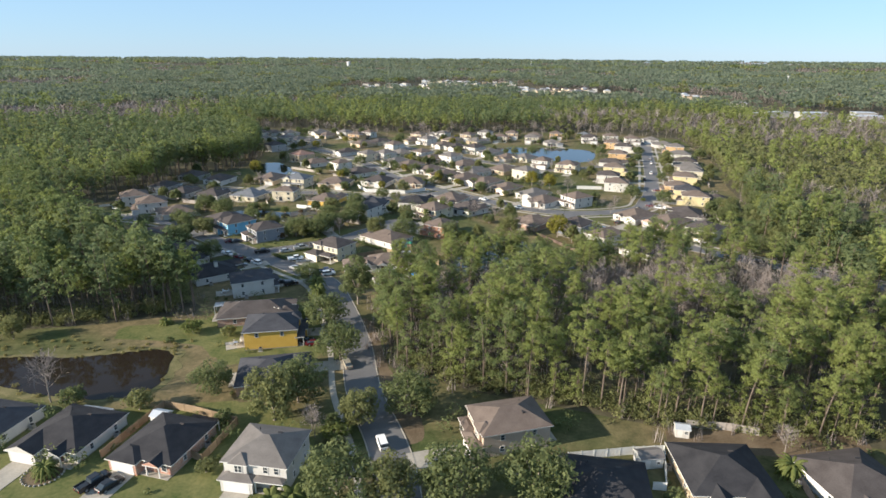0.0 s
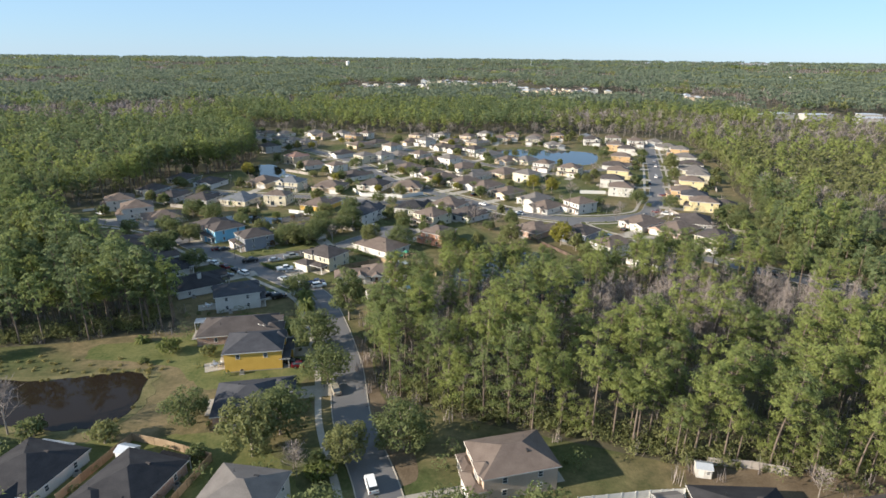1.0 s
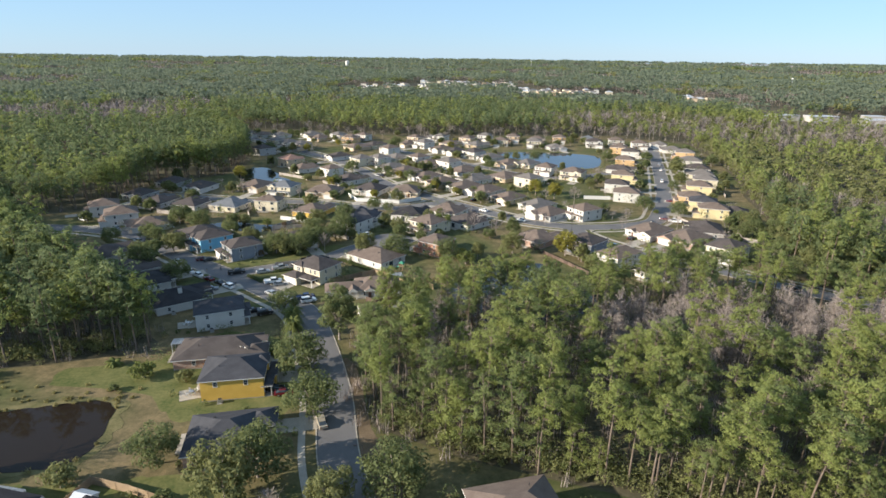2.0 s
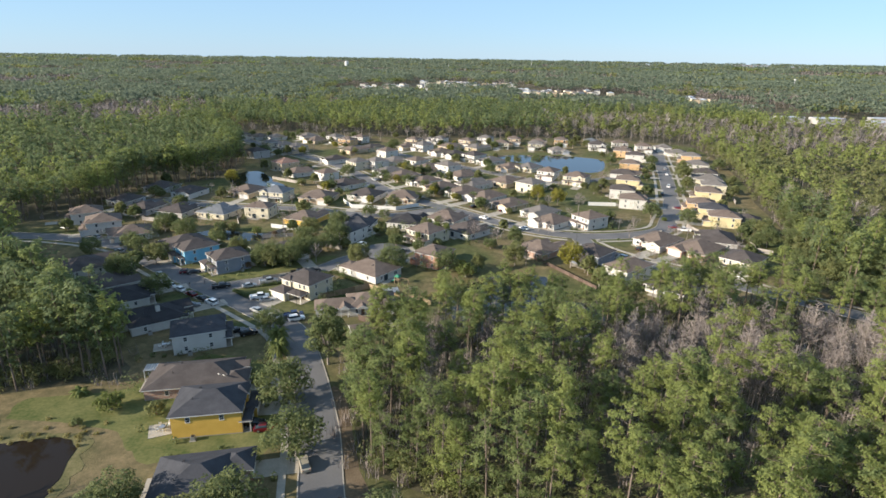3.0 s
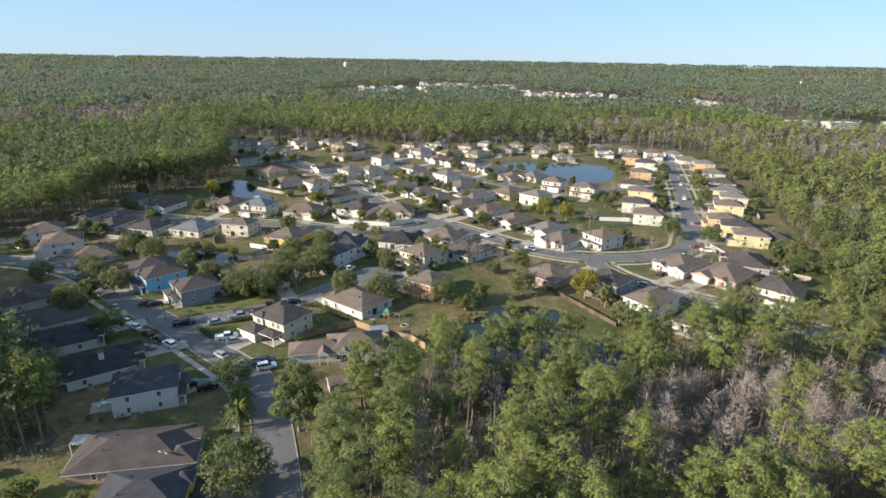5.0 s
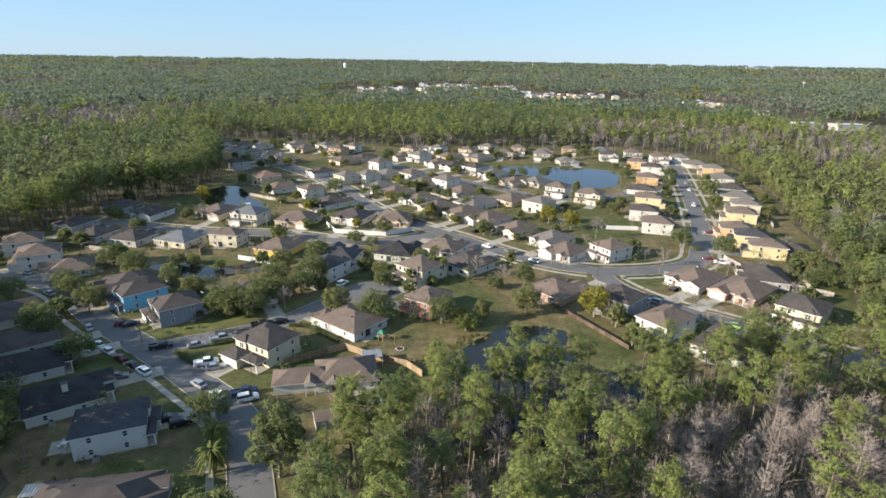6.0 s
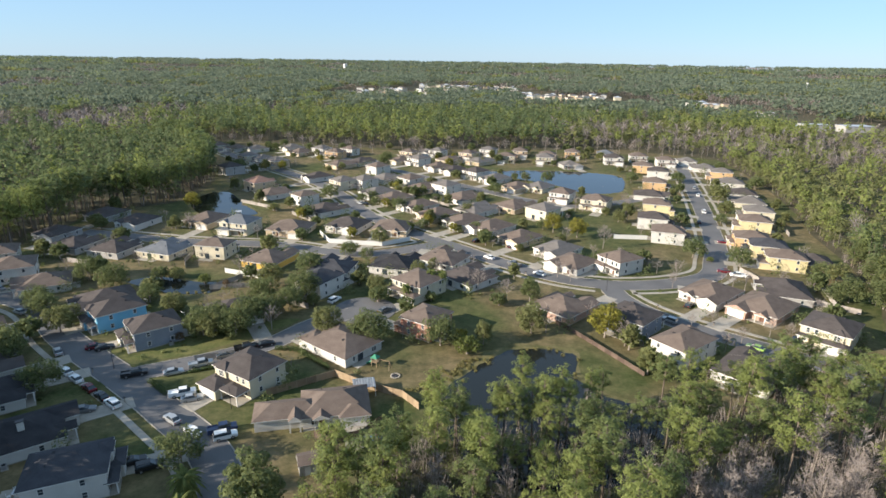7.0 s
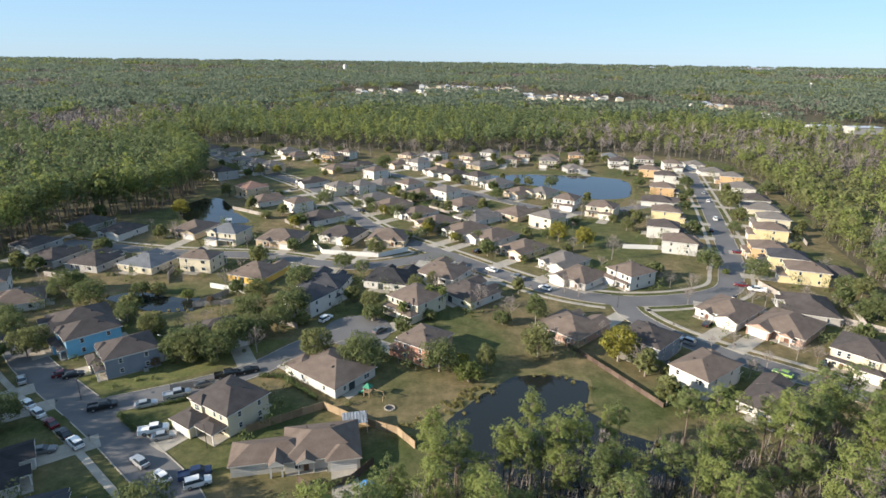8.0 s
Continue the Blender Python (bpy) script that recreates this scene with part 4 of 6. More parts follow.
def bare_shape(seed, tall=12.0, spread=0.45, n=26):
    """A leafless tree: stem, rising limbs and fine twigs."""
    rng = np.random.default_rng(seed)
    wood = [tube([(0, 0, 0), (0.1, 0, tall * 0.5), (0.05, 0.1, tall)], [0.17, 0.1, 0.02], 5)]
    T = []
    for i in range(n):
        t = 0.28 + 0.68 * i / n
        a = i * 2.4 + rng.normal() * 0.5
        reach = tall * spread * (1.05 - t) * rng.uniform(0.7, 1.15)
        o = np.array([0.06, 0.05, tall * t])
        m = o + np.array([math.cos(a) * reach * 0.5, math.sin(a) * reach * 0.5, reach * 0.45])
        e = o + np.array([math.cos(a) * reach, math.sin(a) * reach, reach * 1.05])
        wood.append(tube([tuple(o), tuple(m), tuple(e)], [0.06, 0.04, 0.012], 3))
        for k in range(16):
            s = o + (e - o) * rng.uniform(0.3, 1.0)
            d = (e - o) * 0.3 + rng.normal(size=3) * reach * 0.28
            q = s + d
            w = np.cross(d, rng.normal(size=3))
            w = w / (np.linalg.norm(w) + 1e-6) * 0.034
            T.append([s - w, s + w, q + w * 0.4, q - w * 0.4])
    T = np.array(T).reshape(-1, 3)
    return wood, (T, np.arange(len(T)).reshape(-1, 4))


def as_triangles(f):
    f = np.asarray(f, np.int32)
    return f if f.shape[1] == 3 else np.concatenate([f[:, (0, 1, 2)], f[:, (0, 2, 3)]])


def tree_parts(kind, shape, bark, leaf, tag):
    """Meshes of the stem, and of the crown: its limbs (slot 1) and leaves."""
    wood, (lv, lf) = shape
    stem = mesh_of("trunk", *wood[0], bark, True)
    lf = as_triangles(lf)
    if len(wood) > 1:
        bv, bf = joined(wood[1:])
        n = len(lf)
        crown = mesh_of("crown", np.concatenate([lv, bv]), np.concatenate([lf, as_triangles(bf) + len(lv)]), leaf)
        crown.materials.append(bark)
        crown.polygons.foreach_set("material_index", np.concatenate([np.zeros(n, np.int32), np.ones(len(crown.polygons) - n, np.int32)]))
    else:
        crown = mesh_of("crown", lv, lf, leaf)
    return stem, crown, kind, tag


def plant(proto, x, y, size=1.0, turn=0.0, group=""):
    trunk, crown, kind, tag = proto
    root = new(kind)
    root.matrix_basis = pose(x, y, 0.0, 0, 0, turn) @ Matrix.Diagonal((size, size, size * random.uniform(0.94, 1.06), 1))
    part("trunk", trunk, None, root)
    part("crown", crown, None, root)
    return tagged(root, tag, "tree", group)


PINES = [tree_parts("pine_tree", pine_shape(10 + k, (21, 19, 22, 20, 18, 21)[k]), BARK, (PINE, PINE_DULL, PINE)[k % 3], "tall pine with tufted yellow-green crown and bare stem") for k in range(6)]
EDGE_PINES = [tree_parts("pine_tree", pine_shape(20 + k, (17, 14, 19)[k], foot=(0.08, 0.2)), BARK, (PINE, PINE, PINE_DULL)[k], "pine at the edge of the wood with branches low down") for k in range(3)]
OAKS = [tree_parts("oak_tree", oak_shape(30 + k, 9.0, (1.05, 0.9, 1.1)[k], 1.5, 0.25), GREY_BARK, (OAK, OLIVE, OAK)[k], "rounded evergreen oak with dense grey-green crown") for k in range(3)]
FAR_OAKS = [tree_parts("oak_tree", oak_shape(34 + k, 9.0, (1.05, 0.9, 1.1)[k], 0.8, 0.34), GREY_BARK, (OAK, OLIVE, OAK)[k], "rounded evergreen oak with dense grey-green crown") for k in range(3)]
TALL_OAKS = [tree_parts("oak_tree", oak_shape(40 + k, 12.0, 0.62, 2.1, 0.22), GREY_BARK, (OAK, OLIVE)[k], "upright evergreen tree with dense olive-green crown") for k in range(2)]
YELLOWS = [tree_parts("maple_tree", oak_shape(50 + k, 9.0, 0.8, 0.8), GREY_BARK, AUTUMN, "tree with yellowing autumn leaves") for k in range(2)]
RUSSETS = [tree_parts("maple_tree", oak_shape(60 + k, 8.0, 0.7, 0.35), GREY_BARK, RUSSET, "thin-crowned tree with the last russet leaves") for k in range(2)]
BARES = [tree_parts("bare_tree", bare_shape(70 + k, 11.0, 0.5, 28), GREY_BARK, TWIG, "leafless grey tree with fine upright twigs") for k in range(3)]
CYPRESSES = [tree_parts("bare_cypress", bare_shape(80 + k, 15.0, 0.24, 34), GREY_BARK, TWIG, "slender leafless grey cypress standing in the swamp wood") for k in range(4)]
BUSHES = [tree_parts("shrub", oak_shape(90 + k, 3.0, 1.25, 0.45, 0.2), GREY_BARK, (OAK, OLIVE, FROND)[k], "rounded evergreen garden shrub on a lawn") for k in range(3)]


def palm_shape(seed, stem, reach=2.6, fronds=38):
    rng = np.random.default_rng(seed)
    wood = tube([(0, 0, 0), (0.05, 0, stem * 0.5), (0, 0.05, stem)], [0.33, 0.27, 0.3], 8)
    V = []
    for i in range(fronds):
        a = i * 2.4 + rng.normal() * 0.2
        lift = 1.1 - 1.75 * i / fronds
        L = reach * rng.uniform(0.85, 1.1)
        d = np.array([math.cos(a), math.sin(a), 0])
        side = np.array([-d[1], d[0], 0])
        last = np.array([0, 0, stem])
        for k in range(6):
            t = (k + 1) / 6
            p = np.array([0, 0, stem]) + d * L * t * (0.75 + 0.25 * math.cos(lift)) + np.array([0, 0, L * (lift * t - 0.95 * t * t)])
            w = 0.36 * math.sin(math.pi * min(0.95, 0.2 + 0.75 * t))
            dn = np.array([0, 0, -w * 0.5])
            V.append([last, p, p + side * w + dn, last + side * w + dn])
            V.append([last, p, p - side * w + dn, last - side * w + dn])
            last = p
    V = np.array(V).reshape(-1, 3)
    return [wood], (V, np.arange(len(V)).reshape(-1, 4))


PALMS = [tree_parts("palm_tree", palm_shape(5, 2.2, 3.2, 46), BARK, FROND, "stout date palm with arching yellow-green fronds"),
         tree_parts("palm_tree", palm_shape(6, 5.5, 2.0, 34), GREY_BARK, FROND, "slender palm with a round head of fronds"),
         tree_parts("palm_tree", palm_shape(7, 0.8, 1.7, 26), BARK, FROND, "low young palm with a spray of fronds"),
         tree_parts("palm_tree", palm_shape(8, 5.2, 3.5, 60), BARK, FROND, "tall date palm with a full head of arching fronds")]

# trees that stand singly: place and size
SINGLE = [
    (TALL_OAKS, "tall garden trees", [
        (-26.0, 164.5, 1.3), (14.5, 229.8, 0.62), (30.7, 257.0, 0.8), (110.1, 520.9, 0.8), (-163.4, 626.7, 1.06), (0.2, 283.4, 0.53),
        (-119.3, 300.8, 0.44), (-197.7, 408.1, 0.71), (-21.8, 100.7, 0.44),
    ]),
    (OAKS, "garden and street trees", [
        (-25.6, 130.4, 1.12), (-35.0, 105.2, 1.3), (-31.6, 111.8, 1.2), (-51.2, 114.9, 0.94), (-16.8, 103.5, 0.94), (-6.7, 107.6, 1.12), (-17.6, 81.3, 1.3), (-8.7, 81.5, 1.06), (2.1, 81.9, 1.24),
        (15.8, 82.3, 1.3), (-114.2, 140.2, 0.71), (-32.1, 147.9, 1.18), (-44.6, 180.5, 0.85), (-28.2, 234.7, 0.94), (-40.2, 258.9, 1.06),
        (-86.4, 254.6, 0.71), (-75.3, 246.1, 0.82), (-61.5, 233.2, 0.94), (-60.3, 239.1, 0.82), (-53.7, 236.8, 0.82), (-50.7, 239.7, 0.94), (-51.8, 255.9, 0.94),
        (-53.3, 268.7, 0.94), (-103.2, 265.3, 1.0), (-114.9, 272.2, 0.94), (-100.4, 233.4, 0.88), (-112.1, 244.4, 0.82), (3.0, 229.0, 0.95), (28.3, 237.0, 1.05),
    ]),
    (OAKS, "garden and street trees", [
        (52.9, 233.8, 0.59), (-17.7, 264.0, 0.71), (48.5, 340.4, 0.59), (100.9, 303.7, 0.94), (152.0, 394.3, 1.24), (115.0, 294.9, 0.88), (-56.9, 394.6, 0.94),
        (-22.0, 314.0, 0.82), (-32.3, 300.4, 0.71), (-43.3, 281.2, 0.94), (-8.1, 404.2, 0.71), (-18.2, 371.2, 0.71), (-8.4, 362.6, 0.59), (15.7, 364.5, 0.71),
        (18.1, 334.9, 0.59), (32.9, 410.6, 0.82), (54.7, 445.5, 0.71), (67.8, 443.2, 0.82), (121.1, 446.6, 0.82), (149.9, 523.2, 0.71), (150.8, 448.5, 0.82),
        (-37.9, 508.3, 0.94), (88.5, 384.5, 0.71), (-5.6, 338.0, 0.59), (134.3, 353.0, 0.59), (72.8, 383.0, 0.47), (-38.7, 386.3, 0.59), (-30.9, 380.8, 0.59),
    ]),
    (OAKS, "garden and street trees", [
        (-33.8, 392.6, 0.59), (-5.2, 278.2, 0.71), (-103.8, 217.1, 1.0), (-86.3, 205.1, 0.88), (-100.6, 237.2, 0.82), (-117.1, 249.5, 0.82), (-128.4, 241.6, 0.82),
        (-107.2, 220.6, 0.94), (-52.7, 233.4, 0.94), (-47.7, 243.8, 0.94), (-58.5, 232.0, 0.88), (-42.1, 250.0, 0.82), (-24.9, 295.3, 0.59), (140.8, 279.0, 0.82),
        (133.5, 261.5, 0.94), (138.1, 283.0, 0.71), (133.0, 221.2, 1.06), (121.3, 213.8, 0.94), (128.7, 262.2, 0.59), (-22.1, 375.7, 0.59), (5.2, 349.3, 0.47),
        (197.4, 492.7, 0.71), (-64.4, 477.7, 0.59), (19.9, 464.1, 0.59), (-129.0, 462.7, 0.94), (-116.7, 474.0, 0.59), (-16.0, 230.2, 1.06), (191.3, 431.8, 0.94),
    ]),
    (OAKS, "garden and street trees", [
        (131.0, 521.7, 0.71), (86.1, 353.2, 0.71),
    ]),
    (BARES, "leafless garden trees", [
        (-85.5, 111.1, 1.1), (-25.4, 99.7, 0.58), (65.9, 95.3, 0.58), (15.1, 266.4, 0.77), (68.6, 313.8, 0.87), (84.9, 279.6, 0.67), (80.8, 271.5, 0.58),
        (117.3, 271.7, 0.58), (126.0, 269.9, 0.48), (47.5, 276.6, 0.48), (-12.5, 519.8, 0.96), (3.8, 538.5, 0.87), (25.3, 323.5, 0.48), (-106.1, 331.2, 0.77),
        (-142.6, 388.2, 0.87), (81.0, 242.2, 0.48), (94.8, 236.6, 0.58), (99.0, 234.9, 0.48), (78.0, 227.4, 0.48), (84.4, 231.7, 0.48), (74.9, 241.6, 0.39),
        (23.6, 258.2, 0.77), (43.6, 279.8, 0.58), (-116.2, 413.0, 0.77), (62.3, 395.2, 0.58), (-26.4, 101.6, 0.58),
    ]),
    (BUSHES, "garden shrubs", [
        (-80.1, 110.7, 1.41), (-64.8, 108.7, 1.41), (-20.9, 99.3, 1.41), (-45.2, 104.1, 1.06), (-43.1, 89.4, 0.88), (-68.2, 144.5, 1.41), (-72.1, 139.1, 0.57),
        (-57.8, 143.0, 1.06), (-76.0, 271.0, 1.06), (-92.1, 274.6, 1.41), (-87.2, 274.7, 1.41), (10.0, 224.8, 1.7), (-16.5, 257.3, 1.77), (-79.7, 366.6, 1.41),
        (-11.5, 335.7, 1.41), (-0.1, 258.6, 1.06), (59.5, 226.7, 1.41), (105.7, 299.4, 0.71), (21.0, 255.9, 1.41), (33.8, 310.3, 1.06),
    ]),
    (PALMS[0:1], "palms", [
        (63.8, 89.6, 1.14), (-71.5, 88.2, 0.88), 
    ]),
    (PALMS[3:4], "palms", [
        (-39.8, 171.4, 1.05), (-38.2, 165.6, 0.95),
    ]),
    (PALMS[2:3], "palms", [
        (-68.5, 92.8, 1.18), (-29.0, 81.6, 1.77), (-25.5, 82.4, 1.77), (-77.9, 150.0, 1.47), (-40.0, 156.1, 1.77), (54.4, 230.4, 1.18),
    ]),
    (RUSSETS, "russet trees", [
        (-41.9, 147.9, 0.4), (-67.3, 266.9, 0.4), (-66.0, 228.9, 0.4), (-3.6, 349.0, 0.8),
    ]),
    (YELLOWS, "autumn trees", [
        (48.3, 235.0, 1.2), (52.3, 336.1, 1.06), (61.2, 328.4, 1.06), (-120.2, 369.3, 1.06), (-103.3, 472.0, 0.82), (-62.5, 350.9, 0.71), (31.5, 506.1, 0.59),
        (-84.9, 505.2, 0.71),
    ]),
    (PALMS[1:2], "palms", [
        (-0.4, 266.4, 1.3), (3.2, 266.3, 1.22), (-7.9, 257.0, 0.98), (-69.1, 312.7, 0.65), (57.3, 230.2, 0.49), (6.9, 294.7, 0.65),
    ]),
]
for protos, group, spots in SINGLE:
    for i, (x, y, s) in enumerate(spots):
        plant((FAR_OAKS if protos is OAKS and y > 275 else protos)[i % len(protos)], x, y, s, i * 77.0, group)

SMALL_TREES = [tree_parts("garden_tree", oak_shape(300 + k, (6.5, 8.0, 5.5, 7.0)[k], (0.95, 0.6, 1.05, 0.8)[k], 0.32, 0.5), GREY_BARK, (OAK, OLIVE, OLIVE, OAK)[k], "small evergreen garden tree with a leafy crown beside a house") for k in range(4)]
SMALL_BARES = [tree_parts("bare_tree", bare_shape(310 + k, 8.0, 0.5, 14), GREY_BARK, TWIG, "small leafless grey tree in a garden") for k in range(2)]
SMALL_YELLOWS = [tree_parts("maple_tree", oak_shape(320, 7.0, 0.75, 0.26, 0.45), GREY_BARK, AUTUMN, "small garden tree with yellowing leaves")]
rng = np.random.default_rng(77)
HOMES = [(r[0], r[1], r[3], r[4], r[5]) for rows in ESTATE.values() for r in rows if r[1] > 225]
for hx, hy, facing, hw, hd in HOMES:
    for _ in range(3):
        if rng.random() > 0.62:
            continue
        a = radians(facing)
        back, across = -rng.uniform(hd * 0.5 + 4, hd * 0.5 + 9), rng.uniform(-hw * 0.7, hw * 0.7)
        if rng.random() < 0.35:
            back, across = hd * 0.5 + rng.uniform(5, 8), (hw * 0.5 + rng.uniform(0, 2)) * rng.choice((-1, 1))
        x, y = hx + math.cos(a) * back - math.sin(a) * across, hy + math.sin(a) * back + math.cos(a) * across
        if math.hypot(x + 12, y - 215) < 12 or any(math.hypot(x - q[0], y - q[1]) < max(q[3], q[4]) * 0.5 + 2.6 for q in HOMES) or not off_roads(Vector((x, y, 0)), "", 1.5) or any(inside(x, y, p[1]) for p in PONDS):
            continue
        u = rng.random()
        stock_here = SMALL_TREES if u < 0.66 else SMALL_BARES if u < 0.95 else SMALL_YELLOWS
        plant(stock_here[int(rng.integers(0, len(stock_here)))], x, y, rng.uniform(0.6, 1.1), rng.uniform(0, 360), "garden trees of the estate")

# loose trees between the last houses and the far wood
for k in range(46):
    x, y = -205 + 9 * k + rng.uniform(-4, 4), rng.uniform(550, 574) + max(0.0, (-70 - x) * 0.16)
    if x > 195 or any(math.hypot(x - q[0], y - q[1]) < max(q[3], q[4]) * 0.5 + 3.0 for q in HOMES):
        continue
    stock_here = (SMALL_BARES, SMALL_TREES, BARES)[int(rng.integers(0, 3))]
    plant(stock_here[int(rng.integers(0, len(stock_here)))], x, y, rng.uniform(0.9, 1.3), rng.uniform(0, 360), "trees before the far wood")

# ------------------------------------------------------------------ woods
BAREWOOD = [(30, 148), (44, 170), (54, 176), (72, 180), (91, 176), (112, 172), (114, 142), (96, 142), (80, 144), (62, 142), (48, 144)]
rng = np.random.default_rng(3)
wood_spots = []
for gx in np.arange(-215, 175, 6.0):
    for gy in np.arange(95, 330, 6.0):
        x, y = gx + rng.uniform(-2.9, 2.9), gy + rng.uniform(-2.9, 2.9)
        if inside(x, y, CLEARING) or y > 330 - abs(x) * 0.2 or not off_roads(Vector((x, y, 0)), "", 2.5):
            continue
        wood_spots.append((x, y, inside(x, y, BAREWOOD)))
wood_spots += [(x, y, False) for x, y in ((-4, 182), (2, 182), (9, 183), (14, 185), (19, 186), (24, 187), (29, 192), (33, 193), (36, 190), (31, 187), (41, 189), (53, 194), (57, 191), (65, 193), (79, 198), (90, 203), (64, 196), (69, 199), (73, 195), (77, 201), (81, 201), (86, 199), (84, 205), (95, 204), (60, 199), (1, 189), (6, 187), (19.5, 194), (30.5, 200), (26, 183.5), (38, 199.5), (10.5, 191.5), (51.5, 201), (45, 197.5))]
# a closer row along the sunny edge, by the street and the gardens
for p in curve_through([(88, 99), (68, 102), (47, 105), (24, 113), (6, 119), (-11, 128), (-16, 150), (-16, 162), (-9, 173), (-5, 182)], 4.2):
    wood_spots.append((p.x + rng.uniform(-1, 1.5), p.y + rng.uniform(0, 2.0), None))
near_pines = 0
REST = []
# a tall, close rank along the edge of the western wood
for dx in (-2, -7, -12):
    for p in curve_through([(-163, 309), (-162, 326), (-164, 359), (-151, 370), (-137, 381), (-133, 408), (-137, 436), (-155, 489), (-182, 533), (-226, 584)], 5.0):
        REST.append((p.x + dx + rng.uniform(-2, 1), p.y + rng.uniform(-1.5, 1.5), rng.uniform(0.85, 1.12), rng.uniform(0, 360), int(rng.integers(0, 60))))
for dx in (-4, -9):
    for p in curve_through([(-146, 214), (-124, 201), (-108, 190), (-94, 179), (-82, 170), (-75, 162)], 5.0):
        REST.append((p.x + dx + rng.uniform(-2, 1), p.y + dx * 0.5 + rng.uniform(-1.5, 1.5), rng.uniform(0.98, 1.15), rng.uniform(0, 360), int(rng.integers(0, 60))))
for x, y, swamp in wood_spots:
    k, turn, s = int(rng.integers(0, 60)), rng.uniform(0, 360), rng.uniform(0.7, 1.08)
    core = -30 < x < 125 and y < 235
    if x > 42 and y > 173 and x < 126 and rng.random() < (0.3 if x > 62 else 0.12):
        continue
    if y > 172 and -12 < x < 126:
        s *= 0.8 if x < 62 else 0.92
        if y > 177 and x < 62 and rng.random() < 0.3:
            continue
    if swamp:
        if rng.random() < 0.93:
            s *= 1.1 if y < 172 else 1.25
            plant(CYPRESSES[k % 4], x, y, s, turn, "leafless swamp wood")
            if rng.random() < 0.95:
                plant(CYPRESSES[(k + 1) % 4], x + rng.uniform(-2, 2), y + rng.uniform(-2, 2), s * 0.9, turn + 70, "leafless swamp wood")
            continue
    edge = math.hypot(x - 20, y - 120) < 62 or core
    if x > 112 and y > 185 and rng.random() < 0.5:
        plant((OAKS + TALL_OAKS)[k % 5], x, y, s * rng.uniform(0.8, 1.2), turn, "hardwoods by the south street")
    elif core and 128 < y < 182 and x > -4 and rng.random() < 0.28:
        plant(CYPRESSES[k % 4], x, y, s * 0.95, turn, "bare trees in the wood")
    elif swamp is None:
        plant((EDGE_PINES + EDGE_PINES + PINES[:2])[k % 8], x, y, s * rng.uniform(0.75, 1.0), turn, "pines of the near wood")
    elif edge and near_pines < 290:
        near_pines += 1
        plant(PINES[k % 6], x, y, s, turn, "pines of the near wood")
    else:
        REST.append((x, y, s, turn, k))


def grove(name, protos, spots, label):
    """Many trees joined into one object: stems and crowns of the given prototypes, set at spots (x, y, size, turn, which, z)."""
    V, corners, starts, slots, o, c0 = [], [], [], [], 0, 0
    for mesh_i in (0, 1):
        cache = []
        for p in protos:
            me = p[mesh_i]
            v = np.empty(len(me.vertices) * 3, np.float32)
            me.vertices.foreach_get("co", v)
            f = np.empty(len(me.loops), np.int32)
            me.loops.foreach_get("vertex_index", f)
            cache.append((v.reshape(-1, 3), f, len(f) // len(me.polygons)))
        for x, y, s, turn, k, *z in spots:
            v, f, n = cache[k % len(cache)]
            c, d = math.cos(radians(turn)) * s, math.sin(radians(turn)) * s
            V.append(np.stack([v[:, 0] * c - v[:, 1] * d + x, v[:, 0] * d + v[:, 1] * c + y, v[:, 2] * s + (z[0] if z else 0)], axis=1))
            corners.append(f + o)
            starts.append(np.arange(len(f) // n, dtype=np.int32) * n + c0)
            slots.append(np.full(len(f) // n, mesh_i, np.int32))
            o += len(v)
            c0 += len(f)
    if not V:
        return None
    me = bpy.data.meshes.new(name)
    V, corners, starts = np.concatenate(V).astype(np.float32), np.concatenate(corners), np.concatenate(starts)
    me.vertices.add(len(V))
    me.vertices.foreach_set("co", V.ravel())
    me.loops.add(len(corners))
    me.loops.foreach_set("vertex_index", corners)
    me.polygons.add(len(starts))
    me.polygons.foreach_set("loop_start", starts)
    me.polygons.foreach_set("material_index", np.concatenate(slots))
    me.update(calc_edges=True)
    for i in (0, 1):
        me.materials.append(protos[0][i].materials[0])
    return tagged(new(name, me), label, "wood", "", "stuff")


def domes(rng, centres, radii, count, size, heart=None):
    """Crowns seen from afar: leaf masses lying on the upper side of rounded heads."""
    V = []
    for c, r in zip(centres, radii):
        d = rng.normal(size=(count, 3))
        d[:, 2] = np.abs(d[:, 2]) * 0.9 - 0.25
        d /= np.linalg.norm(d, axis=1)[:, None]
        p = np.asarray(c) + d * np.asarray(r) * rng.uniform(0.6, 1.08, (count, 1))
        face = d
        if heart is not None:
            away = p - np.asarray(heart)
            face = d * 0.4 + away / (np.linalg.norm(away, axis=1)[:, None] + 1e-6) * 0.7
        out = face + rng.normal(size=(count, 3)) * 0.38
        out /= np.linalg.norm(out, axis=1)[:, None]
        a = np.cross(out, rng.normal(size=(count, 3)))
        a /= np.linalg.norm(a, axis=1)[:, None]
        b = np.cross(out, a)
        s = size * rng.uniform(0.7, 1.3, (count, 1))
        V.append(np.stack([p - a * s * 0.7 - b * s * 0.6, p - a * s * 0.7 + b * s * 0.6, p + a * s], axis=1))
    V = np.concatenate(V).reshape(-1, 3)
    return V, np.arange(len(V)).reshape(-1, 3)


